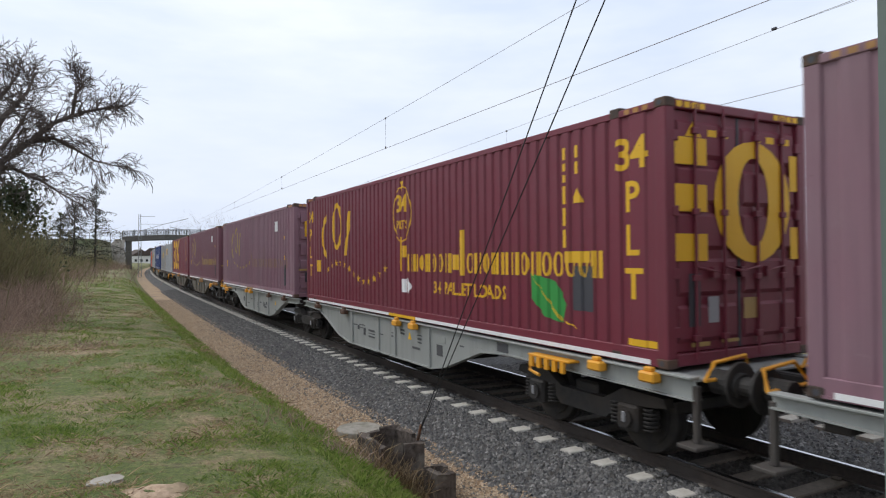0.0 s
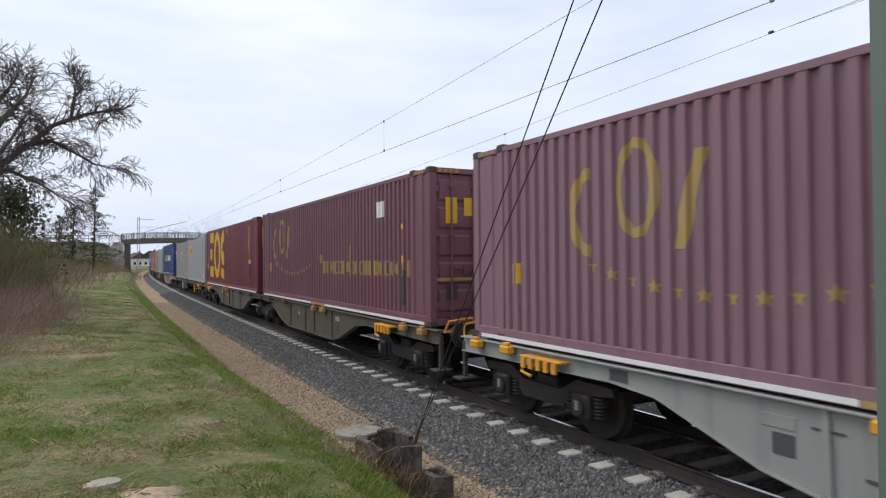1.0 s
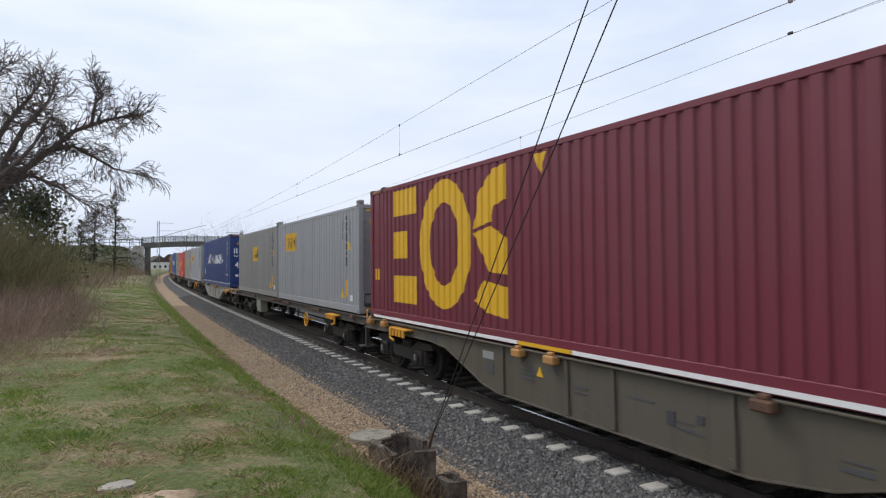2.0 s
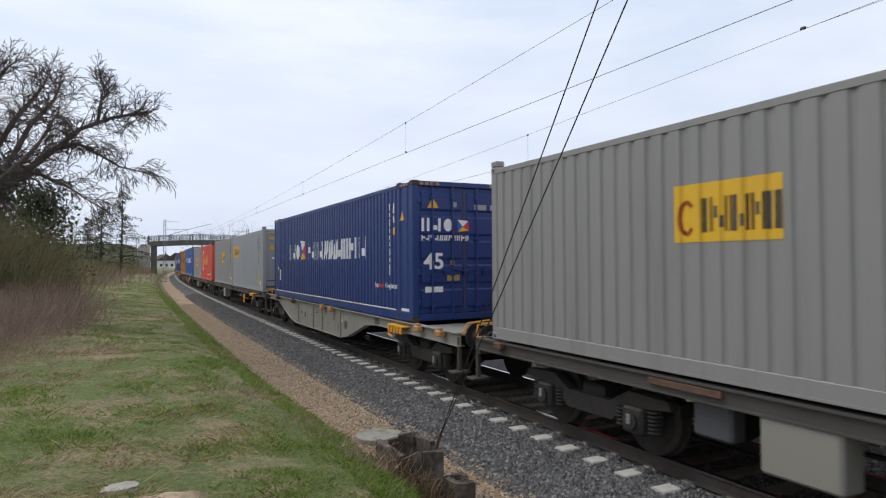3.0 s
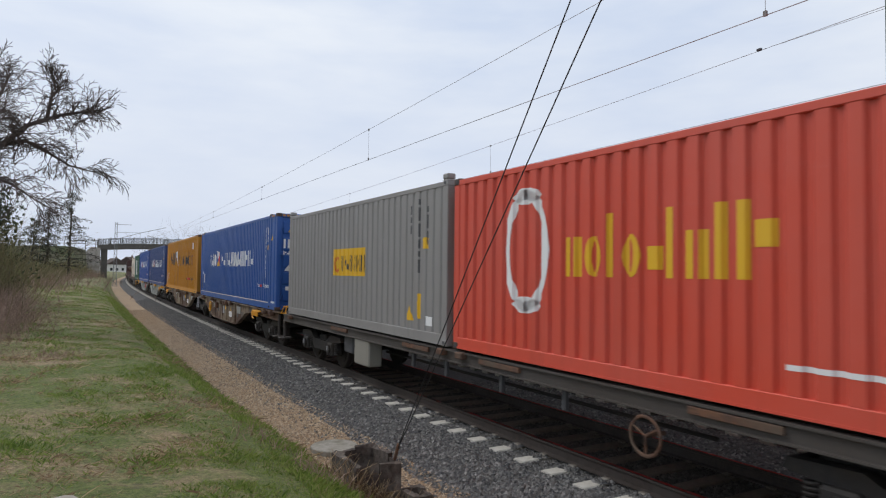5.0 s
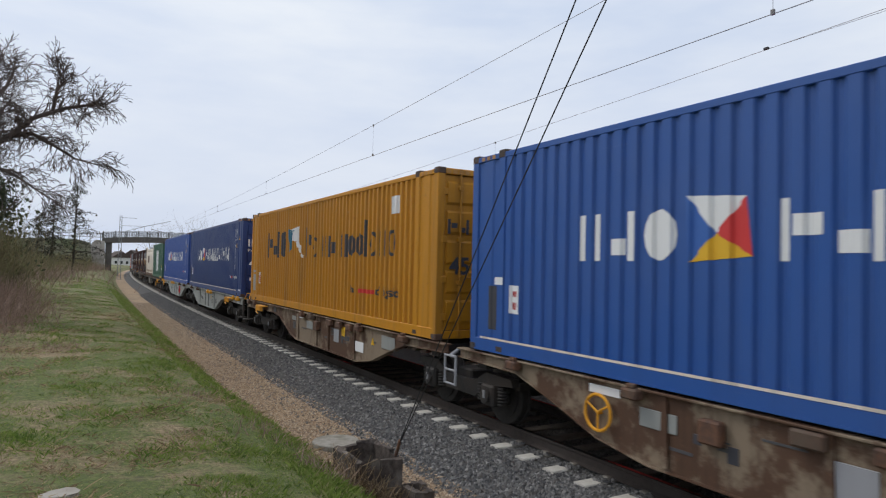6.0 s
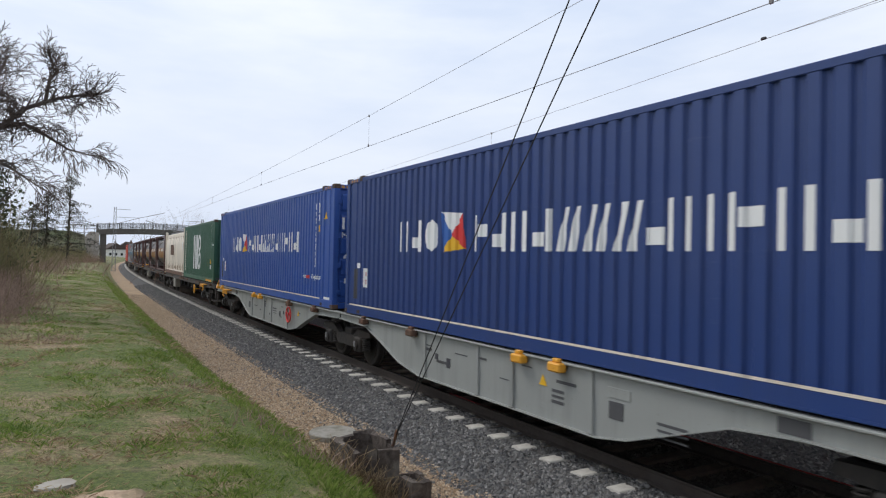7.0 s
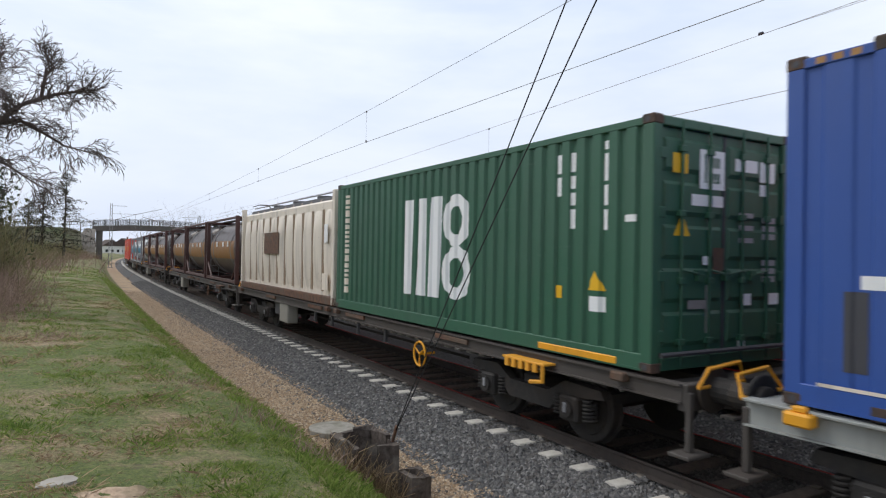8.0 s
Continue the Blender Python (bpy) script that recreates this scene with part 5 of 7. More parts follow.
def green_box(a0, a1, label):
    b = Box(a0, a1, 2.82, "green", label, 0.275, False)
    L = b.L
    k = 1.0
    x, z = 3.4, 0.52
    for k in range(3):
        b.mark([[(x + 0.48 * k, z), (x + 0.34 + 0.48 * k, z), (x + 0.40 + 0.48 * k, z + 1.72), (x + 0.06 + 0.48 * k, z + 1.72)]], "white", name="slanted_bar")
    b.mark(ring(x + 1.85, z + 1.29, 0.40, 0.43, 0.2, 0, 360, 20), "white", name="ring_emblem")
    b.mark(ring(x + 1.87, z + 0.44, 0.44, 0.44, 0.2, 0, 360, 20), "white", name="ring_emblem")
    sh = []
    rnd = random.Random(4)
    zz = 2.55
    while zz > 0.35:
        hh = rnd.choice((0.06, 0.1, 0.14))
        sh += rect(0.5, 0.74, zz - hh, zz)
        zz -= hh + 0.04
    b.mark(sh, "cream", name="code_bar")
    code_bars(b, "white", rows=((1.55, 0.10, (2.55, 2.1)), (1.3, 0.07, (2.55, 1.75)), (0.72, 0.10, (2.62, 2.4)), (0.72, 0.10, (2.25, 1.75))))
    b.mark(tri((L - 1.02, 0.85), (L - 0.72, 0.85), (L - 0.87, 1.08)) + rect(L - 1.6, L - 1.45, 0.72, 0.88), "gold", name="warning_triangle")
    b.mark(rect(L - 1.0, L - 0.72, 0.6, 0.78) + rect(L - 0.4, L - 0.25, 1.65, 1.73), "white")
    b.end_mark(rect(0.78, 1.22, 2.05, 2.5), "white")
    b.end_mark(rect(0.86, 0.92, 2.12, 2.45) + rect(0.98, 1.14, 2.3, 2.42) + rect(0.98, 1.14, 2.12, 2.24), "green", 0.0, -0.0)
    b.end_mark(rect(0.65, 1.2, 1.85, 1.98) + rect(1.42, 1.85, 2.3, 2.45) + rect(1.9, 2.2, 2.2, 2.45) + rect(1.9, 2.08, 2.03, 2.17), "white")
    b.end_mark(rect(0.33, 0.58, 2.2, 2.42), "gold")
    b.end_mark(tri((0.35, 1.5), (0.63, 1.5), (0.49, 1.75)), "gold")
    for i in range(3):
        b.end_mark(rect(1.95, 2.22, 1.50 + 0.1 * i, 1.57 + 0.1 * i) + rect(1.95, 2.22, 0.98 + 0.1 * i, 1.05 + 0.1 * i) + rect(1.5, 1.78, 1.45 + 0.15 * i, 1.51 + 0.15 * i), "grey")
    b.end_mark(rect(1.55, 1.75, 0.7, 0.84) + rect(2.1, 2.3, 0.7, 0.84) + rect(0.85, 0.96, 1.18, 1.28) + rect(1.5, 1.64, 0.12, 0.3), "white")
    b.end_mark(rect(1.03, 1.22, 1.08, 1.38), "rust")
    b.end_mark(rect(0.9, 1.0, 0.4, 0.95) + rect(0.6, 0.95, 0.68, 0.78), "grey_warm")
    bm = bmesh.new()
    tube(bm, [(-1.15, -b.h - 0.04, 0.2), (1.15, -b.h - 0.04, 0.2)], 0.03)
    part("end_bar", bm, M["dark_grey"], b.th)
    bm = bmesh.new()
    box(bm, -W2 - 0.01, -W2 + 0.05, -b.h + 0.5, -b.h + 1.9, 0.03, 0.12, 0.01)
    part("yellow_plate", bm, M["safety"], b.th)
    b.place((a0 + a1) / 2)
    return b


def bulged_box(a0, a1, label):
    """A cream bulk box with bulging panels between upright ribs and a tarpaulin bow roof."""
    L, h, H = a1 - a0, (a1 - a0) / 2, 2.66
    th = thing("bulk_container", label, "container", "containers on the goods train")
    n = 11
    for sx in (-1, 1):
        for i in range(n):
            y0, y1 = -h + 0.2 + (L - 0.4) * i / n, -h + 0.2 + (L - 0.4) * (i + 1) / n
            verts, faces = [], []
            for j in range(7):
                for k in range(7):
                    u, v = j / 6, k / 6
                    x = W2 - 0.15 + 0.15 * math.sin(math.pi * u) * max(0.0, math.sin(math.pi * v)) ** 0.6
                    if v > 0.85:
                        x -= 0.25 * (v - 0.85) / 0.15
                    verts.append((sx * x, y0 + (y1 - y0) * u, 0.2 + (H - 0.2) * v))
            for j in range(6):
                for k in range(6):
                    faces.append((j * 7 + k, (j + 1) * 7 + k, (j + 1) * 7 + k + 1, j * 7 + k + 1))
            p = mesh_part("bulged_panel", verts, faces, M["cream"], th)
            for f in p.data.polygons:
                f.use_smooth = True
            bm = bmesh.new()
            prism(bm, [(y0 - 0.05, 0.3), (y0 + 0.05, 0.3), (y0 + 0.05, H - 0.35), (y0 + 0.02, H), (y0 - 0.02, H), (y0 - 0.05, H - 0.35)], lambda p, q, d: (d - (0.26 * sx if q > H - 0.05 else 0), p, q), sx * (W2 - 0.15), sx * (W2 - 0.085))
            part("rib", bm, M["cream_stain"], th)
        part("bottom_rail", one_box(*sorted((sx * W2, sx * (W2 - 0.12))), -h, h, 0.0, 0.2, 0.012), M["rust"], th)
        for s in (-1, 1):
            part("corner_post", one_box(*sorted((sx * W2, sx * (W2 - 0.15))), *sorted((s * h, s * (h - 0.16))), 0.0, H + 0.1, 0.015), M["cream"], th)
    part("load_body", one_box(-W2 + 0.12, W2 - 0.12, -h + 0.1, h - 0.1, 0.1, H - 0.1, 0.05), M["cream"], th)
    bm = bmesh.new()
    prism(bm, [(-W2 + 0.32, H - 0.12), (W2 - 0.32, H - 0.12), (W2 - 0.35, H + 0.04), (0.0, H + 0.14), (-W2 + 0.35, H + 0.04)], lambda p, q, d: (p, d, q), -h + 0.1, h - 0.1)
    part("roof", bm, M["dark_grey"], th, "dark walkway roof")
    for y in (-h + 1.4, -h + 3.2, 0.8, 3.0):
        bm = bmesh.new()
        disc(bm, (-0.3, y, H + 0.14), "z", 0.26, 0.07, 16, 0.02)
        part("filling_hatch", bm, M["dark_grey"], th)
    bm = bmesh.new()
    tube(bm, [(-0.85, -h + 0.3, H + 0.14), (-0.85, h - 0.3, H + 0.14)], 0.02)
    part("roof_rail", bm, M["rod"], th)
    yc = 0.9
    part("sign", one_box(-W2 - 0.012, -W2 + 0.0, yc - 1.0, yc + 0.62, 1.2, 1.85, 0.003), M["rust"], th, "rust-brown sign plate")
    part("sign", one_box(-W2 - 0.012, -W2 + 0.0, -h + 0.35, -h + 0.75, 0.35, 0.75, 0.003), M["cream"], th)
    part("code_plate", one_box(-W2 - 0.012, -W2 + 0.0, -h + 0.4, -h + 0.65, 1.5, 1.95, 0.003), M["white"], th)
    put_moving(th, (a0 + a1) / 2, DECK)


def tank_box(a0, a1, label, white=False):
    """A tank container: a barrel with dished ends in a bar frame, ladder and walkway."""
    L, h, H = a1 - a0, (a1 - a0) / 2, 2.62
    th = thing("tank_container", label, "tank container", "containers on the goods train")
    fm = M["rod"] if white else M["tank_frame"]
    bm = bmesh.new()
    R, n = 1.14, 28
    prof = [(0.0, -h + 0.16), (0.55, -h + 0.20), (0.9, -h + 0.30), (R, -h + 0.52)] + [(R, y) for y in steps(-h + 0.6, h - 0.6, 1.0)] + [(R, h - 0.52), (0.9, h - 0.30), (0.55, h - 0.20), (0.0, h - 0.16)]
    rings = []
    for r, y in prof:
        rings.append([bm.verts.new((max(r, 0.01) * math.cos(2 * math.pi * k / n), y, 1.36 + max(r, 0.01) * math.sin(2 * math.pi * k / n))) for k in range(n)])
    for a, b in zip(rings, rings[1:]):
        for k in range(n):
            bm.faces.new((a[k], a[(k + 1) % n], b[(k + 1) % n], b[k])).smooth = True
    part("barrel", bm, M["white"] if white else M["tank"], th)
    for y in (-h + 1.3, h - 1.3):
        bm = bmesh.new()
        hoop(bm, (0, y, 1.36), "y", R + 0.01, 0.03, 28, 4)
        part("barrel_band", bm, M["rod"], th)
    bm = bmesh.new()
    for k in range(6):
        a0_, a1_ = radians(178 + 6 * k - 18), radians(178 + 6 * (k + 1) - 18)
        v = [bm.verts.new(((R + 0.012) * math.cos(a), y, 1.36 - (R + 0.012) * math.sin(a))) for a, y in ((a0_, -h + 0.7), (a1_, -h + 0.7), (a1_, h - 0.7), (a0_, h - 0.7))]
        bm.faces.new(v)
    part("band_sign", bm, M["teal"] if white else M["orange"], th, "coloured band with a few plain bars")
    for y in (-1.3, -0.4, 0.9):
        part("band_mark", one_box(-R - 0.03, -R - 0.012, y - 0.1, y + 0.1, 1.45, 1.65), M["white"], th)
    for sx in (-1, 1):
        for s in (-1, 1):
            bm = one_box(*sorted((sx * 1.22, sx * 1.07)), *sorted((s * h, s * (h - 0.13))), 0.0, H, 0.015)
            part("corner_post", bm, fm, th)
            bm = bmesh.new()
            tube(bm, [(sx * 1.14, s * (h - 0.1), 0.75), (sx * 1.14, s * (h - 1.0), 0.12)], 0.045, 6)
            part("brace", bm, fm, th)
        part("top_rail", one_box(*sorted((sx * 1.2, sx * 1.1)), -h + 0.1, h - 0.1, H - 0.1, H - 0.02, 0.01), fm, th)
        part("bottom_rail", one_box(*sorted((sx * 1.2, sx * 1.08)), -h + 0.1, h - 0.1, 0.03, 0.15, 0.01), fm, th)
    for s in (-1, 1):
        for z in (0.03, H - 0.13):
            part("cross_rail", one_box(-1.1, 1.1, *sorted((s * (h - 0.01), s * (h - 0.12))), z, z + 0.1, 0.01), fm, th)
    bm = bmesh.new()
    for sx in (-0.35, 0.35):
        box(bm, sx - 0.2, sx + 0.2, -h + 0.1, h - 0.1, H - 0.03, H, 0.004)
    part("walkway", bm, M["rod"], th)
    bm = bmesh.new()
    for x in (-0.95, -0.6):
        tube(bm, [(x, -h - 0.02, 0.1), (x, -h - 0.02, H)], 0.015)
    for k in range(8):
        tube(bm, [(-0.95, -h - 0.02, 0.3 + 0.29 * k), (-0.6, -h - 0.02, 0.3 + 0.29 * k)], 0.012)
    part("ladder", bm, M["rod"], th)
    bm = bmesh.new()
    disc(bm, (0.0, 0.3, H - 0.06), "z", 0.27, 0.08, 16, 0.02)
    part("manhole", bm, M["rod"], th)
    put_moving(th, (a0 + a1) / 2, DECK)


# ---- the goods train, near to far ----
C = {"c0": (-10.5, 3.35), "c1": (4.88, 18.6), "c2": (20.0, 33.65), "c3": (35.2, 49.0), "c4": (49.95, 63.9), "c6": (86.5, 100.5),
     "c10": (143.3, 157.1), "c11": (158.2, 171.8), "c12": (173.35, 187.0), "c13": (187.8, 201.45)}
maroon_faded(*C["c0"], "faded maroon ribbed container with worn yellow emblem", "faded", word=False)
maroon_new(*C["c1"], "deep maroon ribbed container with yellow lettering and emblems")
maroon_faded(*C["c2"], "sun-faded pinkish maroon ribbed container with a pale patch", "faded", word=True, sx=2.35)
maroon_faded(*C["c3"], "dull maroon ribbed container with worn gold wordmark", "faded_dark", "gold_faded")
maroon_bold(*C["c4"], "maroon ribbed container with huge yellow bars and rings")
grey_box(64.75, 74.0, "grey", "light grey bulk container with orange-yellow sign at its far end", 1.2, 1.6, 1.75)
grey_box(74.15, 83.3, "grey_warm", "warm grey bulk container with small orange-yellow sign", 3.9, 1.3, 1.45)
ferry_blue(*C["c6"], "blue", "deep blue ribbed container with large white wordmark and flag")
grey_box(103.1, 112.4, "grey", "light grey bulk container with orange-yellow sign near its far end", 0.27, 2.05, 1.6)
grey_box(112.55, 121.8, "grey_warm", "warm grey bulk container with orange-yellow sign at mid length", 4.2, 1.35, 1.35)
red_box(123.7, 132.8, "orange-red bulk container with white oval ring emblem")
grey_box(133.0, 142.0, "grey_warm", "warm grey bulk container with orange-yellow sign", 3.63, 1.92, 1.13)
ferry_blue(*C["c10"], "blue_light", "bright blue ribbed container with white wordmark and flag", False)
ferry_yellow(*C["c11"], "ochre yellow ribbed container with dark wordmark and pale flag")
ferry_blue(*C["c12"], "navy", "navy blue ribbed container with white wordmark and flag")
ferry_blue(*C["c13"], "royal", "royal blue ribbed container with white wordmark and flag", False)
green_box(202.9, 212.2, "bottle green ribbed container with white bar and ring emblem")
bulged_box(212.4, 221.8, "stained cream bulk container with bulging ribbed sides")
for k, y in enumerate((222.9, 229.4, 235.9, 245.2, 251.7, 258.2)):
    tank_box(y, y + 6.1, "brown steel tank container with orange band in red frame")
for y in (267.2, 273.7, 280.2):
    tank_box(y, y + 6.1, "white tank container with a blue band in a grey frame", True)
red_box(289.0, 298.2, "orange-red bulk container far back in the train")
red_box(298.4, 307.6, "orange-red bulk container far back in the train")

sill_wagon([C["c0"]], M["sill_pale"], "pale grey deep-sill container wagon with yellow spigots", 1, 3.4)
sill_wagon([C["c1"], C["c2"]], M["sill_pale"], "pale grey articulated deep-sill container wagon with yellow spigots", 2)
sill_wagon([C["c3"], C["c4"]], M["sill_beige"], "grimy beige articulated deep-sill container wagon", 4)
flat_wagon(64.6, 83.5, "dark grey flat container wagon with hung boxes")
sill_wagon([(C["c6"][0] - 1.6, C["c6"][1] + 0.6)], M["sill_stone"], "stone grey deep-sill container wagon with a bare end deck", 6)
flat_wagon(103.0, 121.9, "dark grey flat container wagon with a yellow brake wheel")
flat_wagon(123.5, 142.1, "dark grey flat container wagon under red and grey boxes", "rust")
sill_wagon([C["c10"], C["c11"]], M["sill_rust"], "rust-stained brown articulated container wagon with pale patches", 8)
sill_wagon([C["c12"], C["c13"]], M["sill_pale"], "pale grey articulated container wagon with yellow spigots", 10)
flat_wagon(202.8, 221.9, "dark grey flat container wagon with a yellow brake wheel")
flat_wagon(222.9, 242.0, "dark grey flat wagon under tank containers", "rust")
flat_wagon(245.2, 264.3, "dark grey flat wagon under tank containers", "rust")
flat_wagon(267.2, 286.3, "dark grey flat wagon under white tank containers", "rust")
flat_wagon(289.0, 307.6, "dark grey flat wagon under red containers", "rust")


# ---- the red passenger train on the far track ----
EMU = []
EMU_V = 27.0


def coach(y0, y1, label, panto=None, cab=0):
    """A red electric railcar section; panto: its pantograph's place along the car."""
    h = (y1 - y0) / 2
    th = thing("railcar", label, "train", "cars of the red passenger train")
    out = [(-1.36, 0.55), (1.36, 0.55), (1.42, 1.0), (1.40, 2.6), (1.32, 3.35), (1.05, 3.78), (0.5, 3.95), (-0.5, 3.95), (-1.05, 3.78), (-1.32, 3.35), (-1.40, 2.6), (-1.42, 1.0)]
    bm = bmesh.new()
    prism(bm, out, lambda p, q, d: (p, d, q), -h, h)
    part("body", bm, M["train_red"], th)
    for sx in (-1, 1):
        k = max(2, round(2 * h / 1.7))
        for i in range(k):
            a, b = -h + 0.3 + (2 * h - 0.6) * i / k, -h + 0.3 + (2 * h - 0.6) * (i + 1) / k
            part("window", one_box(sx * 1.405 - 0.025, sx * 1.405 + 0.025, a + 0.04, b - 0.04, 1.55, 2.75, 0.02), M["glass"], th, "dark tinted window")
        bm = one_box(sx * 1.36 - 0.03, sx * 1.36 + 0.03, -h + 0.02, h - 0.02, 3.08, 3.20, 0.01)
        part("stripe", bm, M["grey"], th, "pale stripe under the roof")
        bm = one_box(sx * 1.37 - 0.03, sx * 1.37 + 0.03, -h + 0.02, h - 0.02, 2.98, 3.06, 0.01)
        part("stripe", bm, M["teal"], th)
        part("skirt", one_box(sx * 1.3 - 0.04, sx * 1.3 + 0.04, -h + 0.1, h - 0.1, 0.3, 0.57, 0.01), M["dark_grey"], th)
    bm = bmesh.new()
    for a in (-h * 0.6, 0.0, h * 0.6):
        box(bm, -0.8, 0.8, a - 1.0, a + 1.0, 3.9, 4.12, 0.04)
    part("roof_unit", bm, M["dark_grey"], th)
    for a in (-h + 1.5, h - 1.5):
        bm = bmesh.new()
        for dy in (-0.7, 0.7):
            disc(bm, (-0.75, a + dy, 0.44), "x", 0.44, 0.06, 20)
            disc(bm, (0.75, a + dy, 0.44), "x", 0.44, 0.06, 20)
        box(bm, -1.0, 1.0, a - 1.2, a + 1.2, 0.35, 0.6, 0.03)
        part("bogie", bm, M["black_steel"], th)
    if panto is not None:
        bm = bmesh.new()
        p = panto
        tube(bm, [(0, p + 0.2, 4.0), (0, p - 1.1, 4.65), (0, p + 0.5, 5.28)], 0.03)
        tube(bm, [(-0.5, p + 0.2, 4.05), (0, p - 1.0, 4.6), (0.5, p + 0.2, 4.05)], 0.02)
        for q in (-0.18, 0.18):
            tube(bm, [(-0.95, p + 0.5 + q, 5.18), (-0.6, p + 0.5 + q, 5.32), (0.6, p + 0.5 + q, 5.32), (0.95, p + 0.5 + q, 5.18)], 0.022)
        tube(bm, [(-0.3, p + 0.32, 5.3), (-0.3, p + 0.68, 5.3)], 0.015)
        tube(bm, [(0.3, p + 0.32, 5.3), (0.3, p + 0.68, 5.3)], 0.015)
        part("pantograph", bm, M["ink"], th, "raised black pantograph")
    EMU.append((th, (y0 + y1) / 2))


# the cars' places at 3.8 s, from the leading end back
for ya, yb, pg in ((17.0, 34.0, None), (0.0, 16.6, 5.4), (-17.0, -0.4, None), (-34.0, -17.4, None), (-52.0, -35.0, None), (-69.0, -52.4, None), (-86.0, -69.4, 4.0), (-103.0, -86.4, None), (-120.0, -103.4, None)):
    coach(ya, yb, "bright red railcar with a dark window band and pale roof stripe", pg)


# ---- overhead line ----
def wire(name, pts, r, label, mat="wire", group="overhead wires"):
    bm = bmesh.new()
    tube(bm, pts, r, 5)
    return tagged(part(name, bm, M[mat]), label, "wire", group)


def messenger_z(y):
    """Sagging carrier height between far-apart supports."""
    t = ((y - 1.6) % 98.0) / 98.0
    return 5.58 + 1.06 * (2 * t - 1) ** 2


for cx, stag in ((0.0, 0.05), (4.0, -0.05)):
    ys = steps(-64, 262, 3.0)
    wire("contact_wire", [(xc(y) + cx + stag, y, 5.31) for y in ys], 0.0055, "thin dark contact wire above the track")
    wire("carrier_wire", [(xc(y) + cx + stag, y, messenger_z(y)) for y in ys], 0.0046, "thin sagging carrier wire above the track")
    for y in [15.65 + 11.2 * k for k in range(-5, 20)]:
        bm = bmesh.new()
        tube(bm, [(xc(y) + cx + stag, y, 5.31), (xc(y) + cx + stag, y, messenger_z(y))], 0.003, 4)
        box(bm, xc(y) + cx + stag - 0.015, xc(y) + cx + stag + 0.015, y - 0.02, y + 0.02, 5.30, 5.36)
        box(bm, xc(y) + cx + stag - 0.015, xc(y) + cx + stag + 0.015, y - 0.02, y + 0.02, messenger_z(y) - 0.03, messenger_z(y) + 0.02)
        tagged(part("dropper", bm, M["wire"]), "short vertical dropper between the overhead wires", "wire", "droppers")
wire("stay_wire", [(10.63, 7.1, 6.42), (10.6, 2.0, 6.50), (10.5, -3, 6.56)], 0.0035, "thin stay wire joining the carrier wire")
bm = bmesh.new()
box(bm, 10.60, 10.65, 7.05, 7.15, 6.41, 6.46, 0.012)
tagged(part("wire_clamp", bm, M["ink"]), "small black clamp on the carrier wire", "clamp")


def lattice_mast(x, y, z0, top, s, label, arm=True):
    """A square lattice mast that tapers, with a cantilever over the track on side s."""
    th = thing("overhead_mast", label, "mast", "overhead line masts")
    def w(z):
        return 0.24 - 0.10 * (z - z0) / (top - z0)
    for ax in (-1, 1):
        for ay in (-1, 1):
            bm = bmesh.new()
            tube(bm, [(x + ax * w(z0), y + ay * w(z0), z0), (x + ax * w(top), y + ay * w(top), top)], 0.035, 4)
            part("leg", bm, M["galv"], th)
    bm = bmesh.new()
    zs = steps(z0 + 0.3, top, 0.55)
    for i, (a, b) in enumerate(zip(zs, zs[1:])):
        q = 1 if i % 2 else -1
        for ay in (-1, 1):
            tube(bm, [(x - q * w(a), y + ay * w(a), a), (x + q * w(b), y + ay * w(b), b)], 0.018, 4)
            tube(bm, [(x + ay * w(a), y - q * w(a), a), (x + ay * w(b), y + q * w(b), b)], 0.018, 4)
    part("lacing", bm, M["galv"], th)
    part("footing", one_box(x - 0.4, x + 0.4, y - 0.4, y + 0.4, z0 - 0.5, z0 + 0.1, 0.03), M["concrete"], th)
    if arm:
        bm = bmesh.new()
        tube(bm, [(x, y, top - 0.35), (x + s * 2.2, y, top - 0.35)], 0.03)
        tube(bm, [(x, y, top - 2.7), (x + s * 3.5, y, top - 1.55), (x + s * 7.2, y, top - 0.55)], 0.04)
        tube(bm, [(x, y, top - 1.6), (x + s * 3.4, y, top - 1.55)], 0.025)
        tube(bm, [(x + s * 3.4, y, top - 1.5), (x + s * 3.4, y, 5.33)], 0.02)
        part("cantilever", bm, M["galv"], th)
    return th


lattice_mast(xc(112) - 3.2, 112, -0.4, 9.6, 1, "far lattice steel mast with a long cantilever arm", True)
lattice_mast(xc(95) + 7.6, 95, -0.4, 7.4, -1, "lattice steel mast beyond the tracks with an arm")
lattice_mast(xc(-30) + 7.6, -30, -0.4, 8.6, -1, "lattice steel mast beyond the tracks with an arm")

# the near anchor mast beside the viewer and its two guys
nm = thing("anchor_mast", "grey-green painted steel mast standing close beside the path", "mast", "overhead line masts")
MX, MY = 3.46, 1.47
for sx in (-1, 1):
    bm = bmesh.new()
    prism(bm, [(sx * 0.16, -0.15), (sx * 0.16, 0.15), (sx * 0.085, 0.15), (sx * 0.085, 0.138), (sx * 0.148, 0.138), (sx * 0.148, -0.138), (sx * 0.085, -0.138), (sx * 0.085, -0.15)], lambda p, q, d: (MX + p, MY + q, d), -0.6, 9.0)
    part("channel", bm, M["mast"], nm)
for z in steps(0.2, 8.6, 0.6):
    for s in (-1, 1):
        bm = one_box(MX - 0.15, MX + 0.15, MY + s * 0.152 - 0.005, MY + s * 0.152 + 0.005, z - 0.06, z + 0.06, 0.003)
        part("batten", bm, M["mast"], nm)
